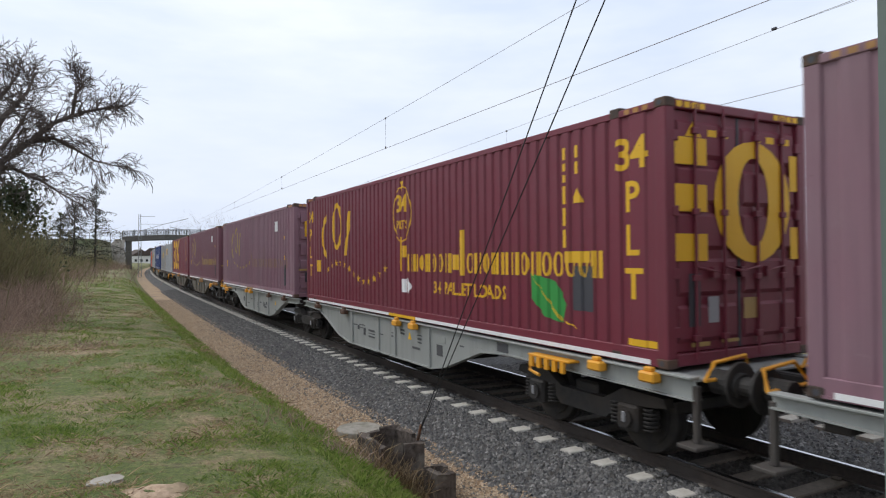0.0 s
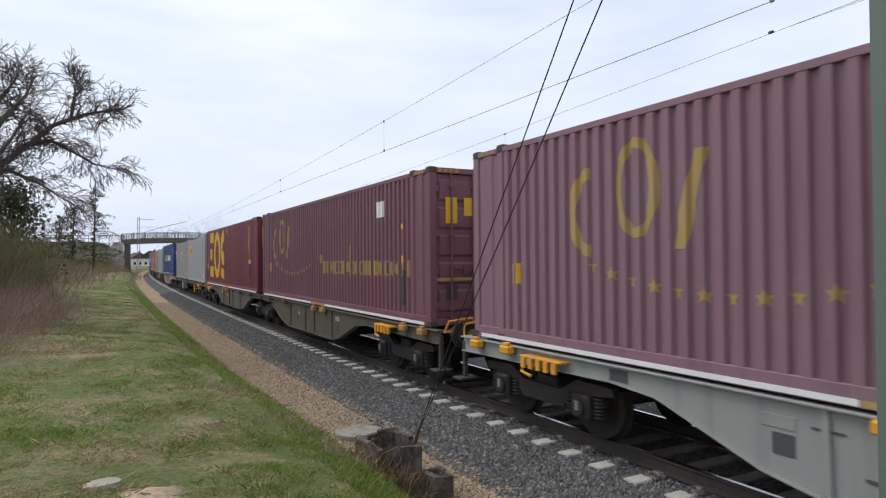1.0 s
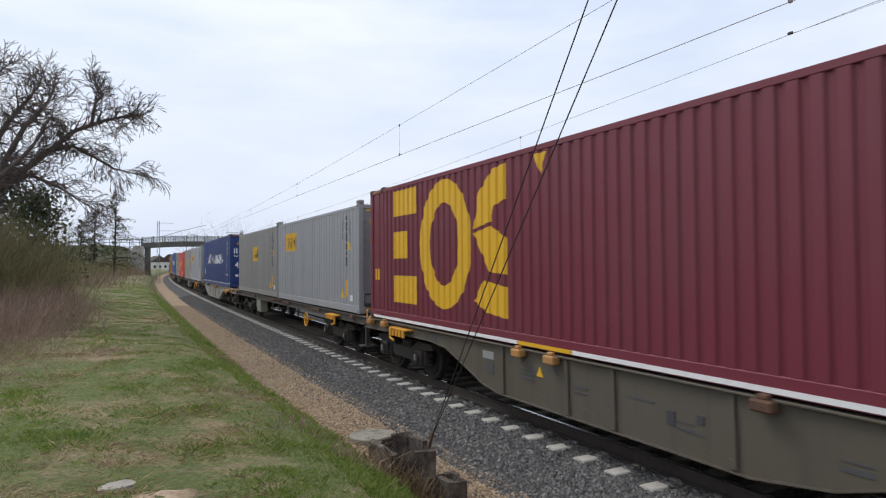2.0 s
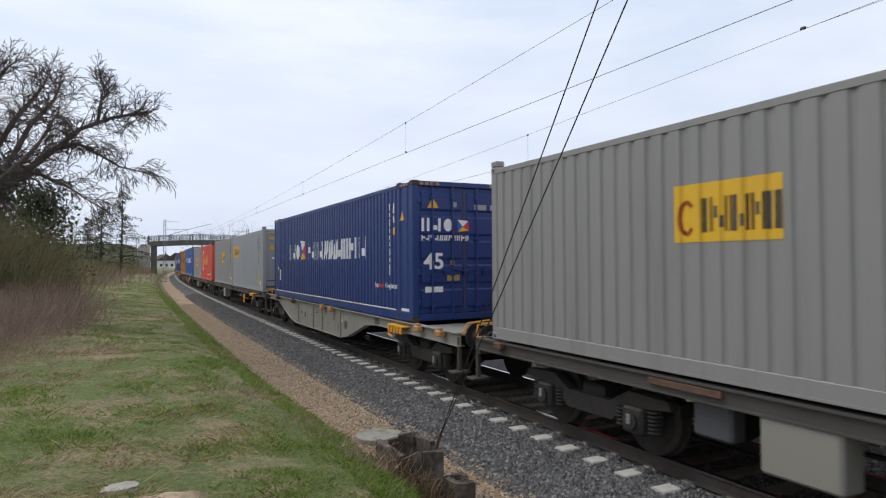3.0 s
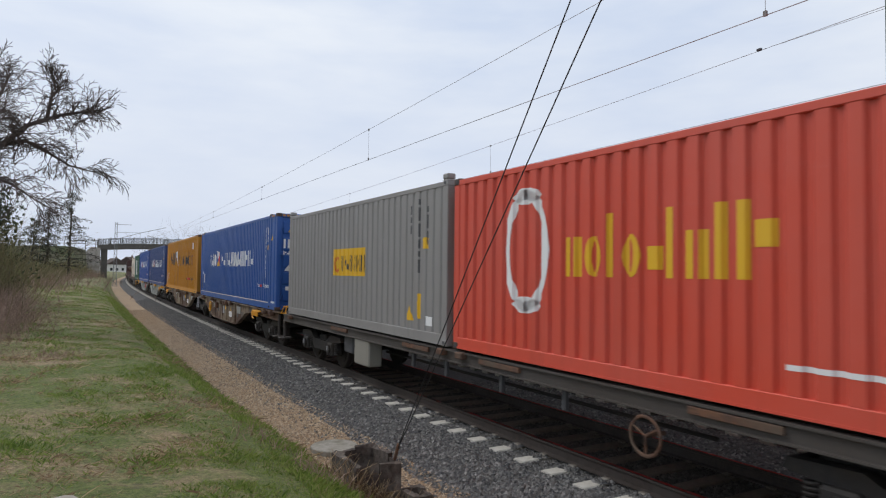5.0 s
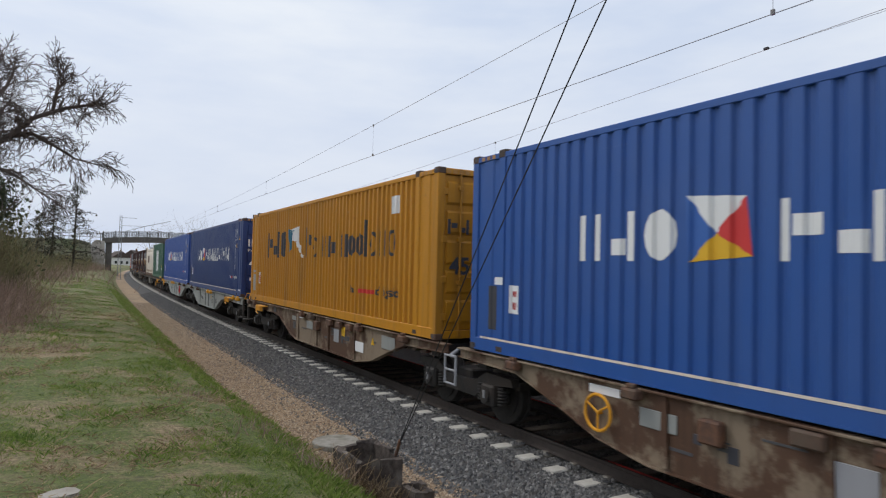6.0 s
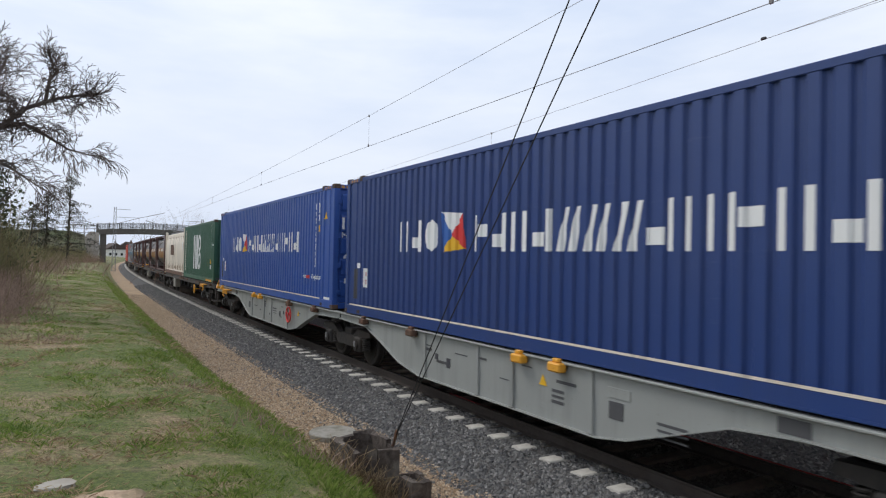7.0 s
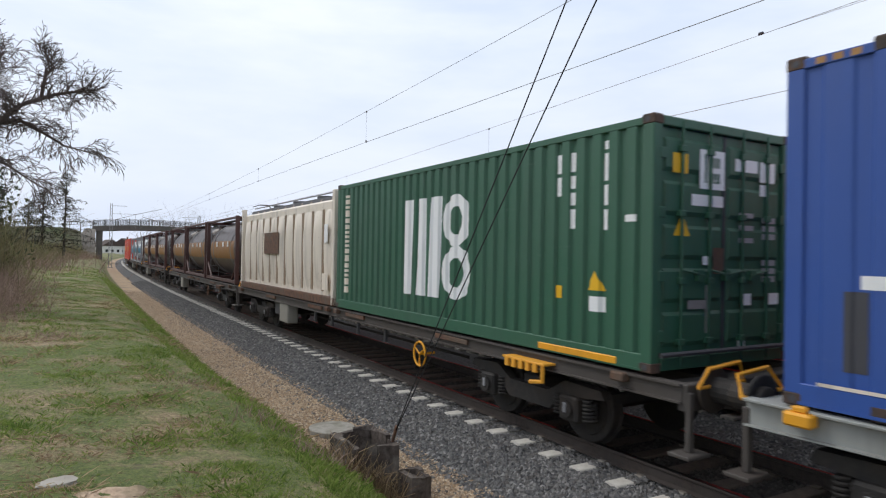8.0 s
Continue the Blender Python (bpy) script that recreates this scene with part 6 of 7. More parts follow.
part("footing", one_box(MX - 0.45, MX + 0.45, MY - 0.45, MY + 0.45, -1.0, -0.3, 0.03), M["concrete"], nm)
bm = bmesh.new()
tube(bm, [(MX, MY, 8.2), (MX + 3.3, MY, 7.3)], 0.035)
tube(bm, [(MX, MY, 6.2), (MX + 3.2, MY, 6.9)], 0.035)
part("cantilever", bm, M["galv"], nm)
gw = thing("guy_wires", "two dark guy cables running from the mast to a ground anchor", "cable")
for top_z, r in ((7.72, 0.006), (6.78, 0.006)):
    bm = bmesh.new()
    tube(bm, [(3.42, 7.02, 0.18), (3.355, 1.62, top_z)], r, 6)
    part("cable", bm, M["cable"], gw)
bm = bmesh.new()
tube(bm, [(3.42, 7.08, 0.02), (3.42, 6.92, 0.34)], 0.02, 6)
part("anchor_rod", bm, M["rust"], gw)


# ---- the road bridge ----
BY = 145.0
br = thing("road_bridge", "grey concrete road bridge with steel railings across the railway", "bridge", "", "structure")
BX0, BX1 = 4.6, 26.0


def deck_z(x):
    return 6.35 + 0.75 * (1 - ((x - 16.0) / 14.0) ** 2)


for y0, y1 in ((BY, BY + 6.0),):
    verts, faces = [], []
    xs = steps(BX0, BX1, 1.2)
    for x in xs:
        zt, zb = deck_z(x) + 0.45, deck_z(x) - 0.55
        verts += [(x, y0, zb), (x, y0, zt), (x, y1, zt), (x, y1, zb)]
    for i in range(len(xs) - 1):
        for k in range(4):
            faces.append((4 * i + k, 4 * i + (k + 1) % 4, 4 * i + 4 + (k + 1) % 4, 4 * i + 4 + k))
    faces += [(0, 1, 2, 3), (4 * len(xs) - 1, 4 * len(xs) - 2, 4 * len(xs) - 3, 4 * len(xs) - 4)]
    mesh_part("deck", verts, faces, M["bridge"], br)
for x in (5.8, 24.0):
    part("pier", one_box(x - 0.5, x + 0.5, BY + 0.3, BY + 5.7, -1.0, deck_z(x) - 0.5, 0.05), M["bridge"], br)
bm = bmesh.new()
prism(bm, [(-2.2, 0.4), (5.0, 0.4), (5.0, 6.4), (3.4, 6.6)], lambda p, q, d: (p, d, q), BY - 0.2, BY + 0.3)
part("wing_wall", bm, M["concrete"], br, "pale concrete wing wall")
for y in (BY + 0.1, BY + 5.9):
    for x in steps(BX0 + 0.1, BX1 - 0.1, 2.1):
        z = deck_z(x) + 0.45
        part("railing_post", one_box(x - 0.06, x + 0.06, y - 0.06, y + 0.06, z, z + 1.35, 0.01), M["railing"], br)
    for dz in (0.18, 0.6, 1.05, 1.15):
        bm = bmesh.new()
        tube(bm, [(x, y, deck_z(x) + 0.45 + dz) for x in steps(BX0, BX1, 2.1)], 0.035, 5)
        part("rail_bar", bm, M["railing"], br)
    verts, faces = [], []
    for x in steps(BX0, BX1, 0.30):
        z = deck_z(x) + 0.5
        i = len(verts)
        for q in (0.03, ):
            verts += [(x - 0.03, y, z), (x + 0.03, y, z), (x + 0.03, y, z + 1.0), (x - 0.03, y, z + 1.0), (x - 0.03, y + 0.03, z), (x + 0.03, y + 0.03, z), (x + 0.03, y + 0.03, z + 1.0), (x - 0.03, y + 0.03, z + 1.0)]
        faces += [(i, i + 1, i + 2, i + 3), (i + 7, i + 6, i + 5, i + 4), (i, i + 3, i + 7, i + 4), (i + 1, i + 5, i + 6, i + 2), (i + 3, i + 2, i + 6, i + 7)]
    mesh_part("balusters", verts, faces, M["railing"], br)
rf = thing("road_railing", "thin steel railing along the bridge approach", "railing", "", "structure")
for x in steps(-14, 4.2, 1.9):
    part("railing_post", one_box(x - 0.06, x + 0.06, BY + 0.6, BY + 0.72, 6.0, 7.85), M["railing"], rf)
for z in (7.1, 7.7):
    bm = bmesh.new()
    tube(bm, [(-14, BY + 0.64, z + 0.1), (4.4, BY + 0.64, z + 0.1)], 0.05, 5)
    part("rail_bar", bm, M["railing"], rf)


def embankment(name, x0, x1, flip):
    verts, faces = [], []
    xs = steps(x0, x1, 2.5)
    prof = [(-13.0, 0.2), (-6.0, 3.6), (0.2, 6.6), (6.5, 6.6), (22.0, 0.2)]
    for x in xs:
        fall = max(0.0, (x - 0.5) / 4.5) if not flip else 0.0
        for dy, z in prof:
            verts.append((x + 0.4 * noise.noise((x * 0.3, dy, 1)), BY + dy + 0.6 * noise.noise((x * 0.2, dy * 0.3, 5)), z * (1 - min(0.2, fall * 0.2)) + 0.4 * noise.noise((x * 0.25, dy * 0.4, 9)) - (0.6 if z < 1 else 0.1)))
    k = len(prof)
    for i in range(len(xs) - 1):
        for j in range(k - 1):
            faces.append((i * k + j, (i + 1) * k + j, (i + 1) * k + j + 1, i * k + j + 1))
    ob = mesh_part(name, verts, faces, M["brush_soil"])
    return tagged(ob, "dark scrubby road embankment leading up to the bridge", "embankment", "", "structure")


embankment("embankment_west", -160, 2.5, False)
embankment("embankment_east", 26, 180, True)


# ---- houses beyond the bridge ----
def house(x, y, w, d, wall_h, roof_h, turn, label):
    th = thing("house", label, "house", "houses beyond the bridge")
    part("wall", one_box(-w / 2, w / 2, -d / 2, d / 2, -1.0, wall_h), M["render_white"], th)
    bm = bmesh.new()
    prism(bm, [(-w / 2 - 0.4, wall_h - 0.2), (w / 2 + 0.4, wall_h - 0.2), (0, wall_h + roof_h)], lambda p, q, e: (p, e, q), -d / 2 - 0.4, d / 2 + 0.4)
    part("roof", bm, M["roof"], th, "brown tiled gable roof")
    part("chimney", one_box(0.8, 1.4, -0.4, 0.4, wall_h + roof_h * 0.5, wall_h + roof_h + 0.8, 0.02), M["rust"], th)
    for i in (-1, 0, 1):
        for z in (1.0, 3.8):
            if z + 1.3 < wall_h:
                win = part("window", one_box(i * w / 3.4 - 0.55, i * w / 3.4 + 0.55, -d / 2 - 0.03, -d / 2 + 0.05, z, z + 1.3), M["dark_grey"], th)
                part("pane", one_box(i * w / 3.4 - 0.47, i * w / 3.4 + 0.47, -d / 2 - 0.045, -d / 2 - 0.02, z + 0.08, z + 1.22), M["glass"], win)
    th.matrix_world = pose(x, y, 0.3, 0, 0, turn)


house(18.5, 360, 9, 10, 4.2, 3.0, 15, "white gabled house with brown roof beyond the bridge")
house(26.5, 372, 10, 11, 4.4, 3.8, -20, "white gabled house with dark roof behind the bridge")
house(-6.0, 310, 10, 10, 4.6, 4.0, 5, "white gabled house half hidden by the embankment")
house(8.2, 330, 7, 8, 3.4, 2.4, 75, "small white house beside the line")


# ---- trees and scrub ----
class Wood:
    """Collects tapered twigs as one mesh."""

    def __init__(self):
        self.v, self.f = [], []

    def seg(self, a, b, ra, rb, n=4):
        d = (b - a)
        if d.length < 1e-4:
            return
        d.normalize()
        s = d.cross(Vector((0.31, 0.17, 0.93))).normalized()
        u = d.cross(s)
        i0 = len(self.v)
        for p, r in ((a, ra), (b, rb)):
            for k in range(n):
                an = 2 * math.pi * k / n
                self.v.append(tuple(p + r * (math.cos(an) * s + math.sin(an) * u)))
        for k in range(n):
            self.f.append((i0 + k, i0 + (k + 1) % n, i0 + n + (k + 1) % n, i0 + n + k))

    def make(self, name, mat, parent=None, label=""):
        return mesh_part(name, self.v, self.f, mat, parent, label)


def grow(wd, p, d, length, r, depth, rnd, droop=0.0, spread=0.75, kids=3, twist=0.28):
    """A crooked limb with side shoots."""
    n = 5 if depth > 1 else 3
    step = length / n
    for i in range(n):
        d = (d + Vector((rnd.uniform(-1, 1), rnd.uniform(-1, 1), rnd.uniform(-1, 1))) * twist + Vector((0, 0, -droop if depth < 2 else 0.02))).normalized()
        q = p + d * step
        r2 = max(0.0075, r * (1 - 0.13 * (i + 1)))
        wd.seg(p, q, r, r2, 5 if r > 0.05 else (4 if r > 0.015 else 3))
        p, r = q, r2
        if depth > 0:
            for _ in range(kids if i else 1):
                if rnd.random() < 0.56:
                    side = Vector((rnd.uniform(-1, 1), rnd.uniform(-1, 1), rnd.uniform(-0.7, 1)))
                    grow(wd, p.copy(), (d + side * spread).normalized(), length * rnd.uniform(0.42, 0.68), r * 0.55, depth - 1, rnd, droop, spread, kids, twist)


def limb(wd, pts, r0, r1, rnd, depth, shoot, droop=0.05, per=3):
    """A main limb through given places, with shoots along it."""
    pts = [Vector(p) for p in pts]
    m = len(pts) - 1
    for i in range(m):
        for k in range(4):
            a, b = pts[i].lerp(pts[i + 1], k / 4), pts[i].lerp(pts[i + 1], (k + 1) / 4)
            ta, tb = (i + k / 4) / m, (i + (k + 1) / 4) / m
            wd.seg(a, b, r0 + (r1 - r0) * ta, r0 + (r1 - r0) * tb, 7)
            d = (pts[i + 1] - pts[i]).normalized()
            for _ in range(per):
                if rnd.random() < 0.8:
                    side = Vector((rnd.uniform(-1, 1), rnd.uniform(-1, 1), rnd.uniform(-0.8, 1.0)))
                    grow(wd, b.copy(), (d * 0.6 + side).normalized(), shoot * rnd.uniform(0.6, 1.2), max(0.012, (r0 + (r1 - r0) * tb) * 0.45), depth, rnd, droop, 0.8, 2)


rnd = random.Random(11)
tree = thing("bare_tree", "large bare crooked tree with dense dark twigs on the bank", "tree")
wt = Wood()
limb(wt, [(-5.0, 22.3, 0.5), (-4.8, 22.2, 2.2), (-4.3, 22.1, 3.6)], 0.34, 0.27, rnd, 1, 1.2, 0.1, 1)
part_tr = wt.make("trunk", M["bark"], tree)
wt = Wood()
limb(wt, [(-4.3, 22.1, 3.6), (-3.1, 22.0, 4.7), (-2.4, 22.0, 5.26), (-1.75, 22.0, 5.85), (-1.15, 21.9, 6.45), (-0.35, 21.9, 6.85), (0.25, 22.0, 7.05), (0.6, 22.0, 7.15)], 0.12, 0.022, rnd, 2, 0.6, 0.10, 5)
limb(wt, [(-1.75, 22.0, 5.85), (-1.2, 22.3, 6.05), (-0.7, 22.3, 5.8), (-0.1, 22.4, 5.45), (0.6, 22.4, 5.3)], 0.07, 0.016, rnd, 2, 0.62, 0.25, 4)
limb(wt, [(-4.3, 22.1, 3.6), (-3.6, 22.8, 5.4), (-2.9, 22.9, 6.8), (-2.4, 22.8, 7.5), (-2.1, 22.7, 8.0)], 0.12, 0.02, rnd, 2, 0.62, 0.08, 5)
limb(wt, [(-3.6, 22.8, 5.4), (-3.6, 21.5, 6.6), (-3.2, 21.2, 7.4), (-2.8, 21.0, 7.9)], 0.09, 0.02, rnd, 2, 0.62, 0.08, 6)
limb(wt, [(-3.0, 22.0, 5.2), (-2.4, 21.7, 6.4), (-1.8, 21.6, 7.2), (-1.6, 21.6, 7.8)], 0.09, 0.02, rnd, 2, 0.62, 0.12, 5)
limb(wt, [(-0.7, 21.9, 6.7), (-0.6, 21.7, 7.3), (-0.4, 21.7, 7.6), (-0.6, 21.6, 7.9)], 0.055, 0.014, rnd, 2, 0.5, 0.0, 4)
limb(wt, [(-3.1, 22.0, 4.6), (-2.2, 21.2, 5.0), (-1.4, 21.0, 4.6), (-0.7, 20.9, 4.1)], 0.08, 0.015, rnd, 2, 0.7, 0.2, 4)
limb(wt, [(-4.3, 22.1, 3.6), (-3.0, 20.6, 4.6), (-2.1, 20.4, 5.6), (-1.6, 20.4, 6.6)], 0.09, 0.02, rnd, 2, 0.75, 0.1, 4)
limb(wt, [(-4.3, 22.1, 3.6), (-5.6, 22.2, 5.5), (-6.4, 22.1, 7.2), (-6.8, 22.0, 8.2)], 0.2, 0.04, rnd, 2, 0.8, 0.05)
wt.make("crown", M["twig"], tree)


def leaf_cloud(name, centres, n, size, mat, rnd, parent=None, flat=0.6):
    """Many small leaf clumps scattered in uneven masses."""
    v, f = [], []
    for _ in range(n):
        c, r = rnd.choice(centres)
        p = Vector((rnd.gauss(0, 0.5), rnd.gauss(0, 0.5), rnd.gauss(0, 0.5) * flat))
        p = Vector(c) + Vector((p.x * r, p.y * r, p.z * r))
        a = Vector((rnd.uniform(-1, 1), rnd.uniform(-1, 1), rnd.uniform(-1, 1))).normalized() * size * rnd.uniform(0.5, 1.3)
        b = a.cross(Vector((rnd.uniform(-1, 1), rnd.uniform(-1, 1), rnd.uniform(-1, 1)))).normalized() * size * rnd.uniform(0.3, 0.7)
        i = len(v)
        v += [tuple(p - a), tuple(p + b), tuple(p + a), tuple(p - b)]
        f.append((i, i + 1, i + 2, i + 3))
    return mesh_part(name, v, f, mat, parent)


def thicket(name, label, spots, n, height, mat, rnd, spread=0.35, thick=0.012, sub=2, kind="stuff", category="shrub"):
    """A mass of thin upright or arching stems from the ground."""
    wd = Wood()
    for _ in range(n):
        (x, y, rx, ry), hk = rnd.choice(spots)
        px, py = x + rnd.gauss(0, 0.5) * rx, y + rnd.gauss(0, 0.5) * ry
        u = px - bend(py)
        p = Vector((px, py, ground_z(u) - 0.05))
        d = Vector((rnd.gauss(0, spread), rnd.gauss(0, spread), 1)).normalized()
        hh = height * hk * rnd.uniform(0.5, 1.15)
        r = thick * rnd.uniform(0.6, 1.4)
        k = 4
        for i in range(k):
            q = p + d * hh / k
            wd.seg(p, q, r, r * 0.72, 3)
            r *= 0.72
            for _ in range(sub):
                if i and rnd.random() < 0.7:
                    e = (d + Vector((rnd.gauss(0, 0.6), rnd.gauss(0, 0.6), rnd.gauss(0.1, 0.4)))).normalized()
                    wd.seg(q, q + e * hh * rnd.uniform(0.12, 0.3), r * 0.8, r * 0.4, 3)
            p = q
            d = (d + Vector((rnd.gauss(0, 0.22), rnd.gauss(0, 0.22), -0.03))).normalized()
    return tagged(wd.make(name, mat), label, category, "", kind)


rnd = random.Random(5)
for bx, by, hh, cl in ((-4.6, 32.0, 5.6, ((3.0, 1.6), (4.6, 1.4), (6.0, 1.1))), (-6.2, 30.5, 5.2, ((2.6, 1.9), (4.0, 1.7), (5.4, 1.3))), (-3.3, 34.5, 5.4, ((2.6, 1.5), (4.0, 1.2), (5.2, 0.9)))):
    ivy = thing("ivy_tree", "ivy-clad tree behind the scrub with bare upper twigs", "tree", "ivy-clad trees")
    wt = Wood()
    grow(wt, Vector((bx, by, 0.7)), Vector((0.05, 0, 1)), hh, 0.12, 2, rnd, 0.0, 0.55, 2, 0.12)
    wt.make("trunk", M["bark"], ivy)
    leaf_cloud("ivy_leaves", [((bx, by, z), r) for z, r in cl], 3600, 0.11, M["ivy"], rnd, ivy, 1.1)
thicket("willow_scrub", "olive brown leafless willow scrub on the bank", [((-5.2, 25, 2.6, 5), 1.0), ((-4.7, 29, 2.0, 5), 0.95), ((-7.0, 22, 3.5, 5), 1.1), ((-4.2, 33, 1.8, 5), 0.8)], 6500, 2.9, M["shrub"], rnd, 0.25, 0.014, 4)
thicket("dead_brambles", "tangle of dry reddish brown bramble stems and weeds", [((-3.4, 19, 2.2, 3.5), 0.95), ((-2.9, 23, 1.8, 5), 1.0), ((-4.8, 16, 2.6, 3), 0.8), ((-2.9, 29, 1.5, 7), 0.9)], 7500, 1.05, M["bramble"], rnd, 0.5, 0.007, 3)
thicket("dry_weeds", "low mat of dry reddish brown weeds on the turf", [((-2.6, 13.5, 1.6, 2.5), 1.0), ((-2.0, 17, 1.3, 4), 1.0), ((-1.6, 22, 1.0, 6), 1.0), ((-3.8, 11.5, 2.0, 2), 0.9)], 5200, 0.26, M["bramble"], rnd, 0.9, 0.006, 3, "stuff", "weeds")
thicket("far_scrub", "grey brown scrub below the embankment", [((-6, 62, 7, 22), 1.0), ((-9, 90, 9, 30), 1.3), ((-2, 118, 5, 16), 1.0), ((-12, 130, 12, 10), 1.4), ((1.5, 138, 3, 6), 1.0)], 6000, 1.25, M["bramble"], rnd, 0.45, 0.024, 3)
thicket("far_brush_green", "olive brush in front of the embankment", [((-4.5, 70, 4, 18), 1.0), ((-7, 100, 6, 25), 1.2), ((-1, 128, 4, 10), 1.2)], 2600, 1.9, M["shrub"], rnd, 0.4, 0.03, 4)


def conifer(x, y, z, hgt, rnd, label, wide=1.0):
    th = thing("conifer", label, "tree", "sparse conifers by the embankment")
    wd = Wood()
    wd.seg(Vector((x, y, z)), Vector((x + 0.2, y, z + hgt)), 0.17, 0.03, 6)
    wd.make("trunk", M["bark"], th)
    wd, v, f = Wood(), [], []
    for k in range(52):
        t = 0.16 + 0.82 * k / 52
        a = rnd.uniform(0, 2 * math.pi)
        ln = wide * (1.0 - t) ** 0.8 * 4.6 * rnd.uniform(0.4, 1.15) + 0.3
        p = Vector((x + 0.2 * t, y, z + hgt * t))
        d = Vector((math.cos(a), math.sin(a), rnd.uniform(-0.1, 0.5))).normalized()
        prev = p
        for i in range(5):
            q = prev + d * ln / 5
            d = (d + Vector((0, 0, -0.12))).normalized()
            wd.seg(prev, q, 0.035, 0.028, 3)
            for _ in range(9):
                c = q + Vector((rnd.gauss(0, 0.16), rnd.gauss(0, 0.16), rnd.gauss(-0.14, 0.15)))
                aa = Vector((rnd.uniform(-1, 1), rnd.uniform(-1, 1), rnd.uniform(-1, 0.3))).normalized() * 0.17
                bb = aa.cross(Vector((0, 0.3, 1))).normalized() * 0.045
                j = len(v)
                v += [tuple(c - aa), tuple(c + bb), tuple(c + aa), tuple(c - bb)]
                f.append((j, j + 1, j + 2, j + 3))
            prev = q
    wd.make("branches", M["bark"], th)
    mesh_part("needles", v, f, M["needle"], th)


rnd = random.Random(21)
conifer(-0.25, 92, 0.6, 11.6, rnd, "tall sparse conifer by the road embankment")
conifer(-2.6, 92, 0.6, 9.2, rnd, "shorter sparse conifer by the road embankment", 1.1)
conifer(-4.4, 98, 0.6, 8.0, rnd, "thin sparse conifer by the road embankment")
conifer(29.0, 12.0, -0.6, 7.6, rnd, "dark conifer beyond the far track", 1.3)
conifer(31.0, 16.0, -0.6, 7.2, rnd, "dark conifer beyond the far track", 1.3)
for x, y, hh in ((20.5, 160, 10.5), (24.0, 165, 12), (28, 168, 11), (33, 150, 10), (38, 155, 11), (46, 150, 11), (16.5, 175, 10)):
    th = thing("bare_tree", "small bare tree beyond the bridge", "tree", "bare trees beyond the bridge")
    wd = Wood()
    wd.seg(Vector((x, y, 0)), Vector((x, y, hh * 0.35)), 0.16, 0.12, 6)
    wd.make("trunk", M["bark"], th)
    wd = Wood()
    for _ in range(5):
        grow(wd, Vector((x, y, hh * 0.35)), Vector((rnd.uniform(-0.6, 0.6), rnd.uniform(-0.6, 0.6), 1)).normalized(), hh * 0.55, 0.07, 2, rnd, 0.0, 0.5, 2, 0.15)
    wd.make("crown", M["twig"], th)


# ---- ground details beside the viewer ----
lid = thing("manhole_cover", "round pale concrete chamber cover lying in the gravel", "cover")
bm = bmesh.new()
disc(bm, (3.62, 9.55, -0.37), "z", 0.36, 0.05, 28, 0.012)
part("slab", bm, M["old_concrete"], lid)
bm = bmesh.new()
disc(bm, (3.62, 9.55, -0.52), "z", 0.31, 0.10, 24)
part("chamber_ring", bm, M["concrete"], lid)

rnd = random.Random(8)


def ragged_block(name, x0, x1, y0, y1, z0, z1, jag, material, label, category, hollow=0.05):
    """A split timber block of upright splinters round a broken core."""
    th = thing(name, label, category)
    part("core", one_box(x0 + 0.05, x1 - 0.05, y0 + 0.05, y1 - 0.05, z0, z1 - hollow, 0.03), material, th)
    def plank(a, b, c, d, top):
        bm = bmesh.new()
        box(bm, a, b, c, d, z0, top)
        for v in bm.verts:
            if v.co.z > z0 + 0.01:
                v.co.z += rnd.uniform(-jag, jag)
                v.co.x += rnd.uniform(-0.012, 0.012)
                v.co.y += rnd.uniform(-0.012, 0.012)
        part("plank", bm, material, th)
    k = max(2, round((y1 - y0) / 0.26))
    for i in range(k):
        a, b = y0 + (y1 - y0) * i / k, y0 + (y1 - y0) * (i + 1) / k
        plank(x0, x0 + 0.06, a + 0.002, b - 0.002, z1)
        plank(x1 - 0.06, x1, a + 0.002, b - 0.002, z1)
    k = max(2, round((x1 - x0) / 0.26))
    for i in range(k):
        a, b = x0 + (x1 - x0) * i / k, x0 + (x1 - x0) * (i + 1) / k
        plank(a + 0.002, b - 0.002, y0, y0 + 0.06, z1)
        plank(a + 0.002, b - 0.002, y1 - 0.06, y1, z1)
    return th


ragged_block("timber_anchor_box", 2.88, 3.45, 6.88, 7.66, -0.75, 0.15, 0.035, M["wood"], "rotten square timber box round the guy anchor", "timber box", 0.28)
ragged_block("timber_post_stub", 3.32, 3.56, 6.32, 6.66, -0.7, -0.08, 0.02, M["wood"], "short rotten timber post stub in the gravel", "timber post")


def pebble(cx, cy, cz, r, rnd, v, f):
    i = len(v)
    h = rnd.uniform(0.55, 0.9)
    a = rnd.uniform(0, 6.28)
    for k in range(4):
        t = a + k * 1.571 + rnd.uniform(-0.35, 0.35)
        v.append((cx + r * math.cos(t), cy + r * math.sin(t), cz + r * rnd.uniform(-0.2, 0.25)))
    v.append((cx + r * rnd.uniform(-0.4, 0.4), cy + r * rnd.uniform(-0.4, 0.4), cz + r * h))
    v.append((cx + r * rnd.uniform(-0.4, 0.4), cy + r * rnd.uniform(-0.4, 0.4), cz + r * h * 0.85))
    f += [(i, i + 1, i + 4), (i + 1, i + 2, i + 5), (i + 1, i + 5, i + 4), (i + 2, i + 3, i + 5), (i + 3, i, i + 4), (i + 3, i + 4, i + 5)]


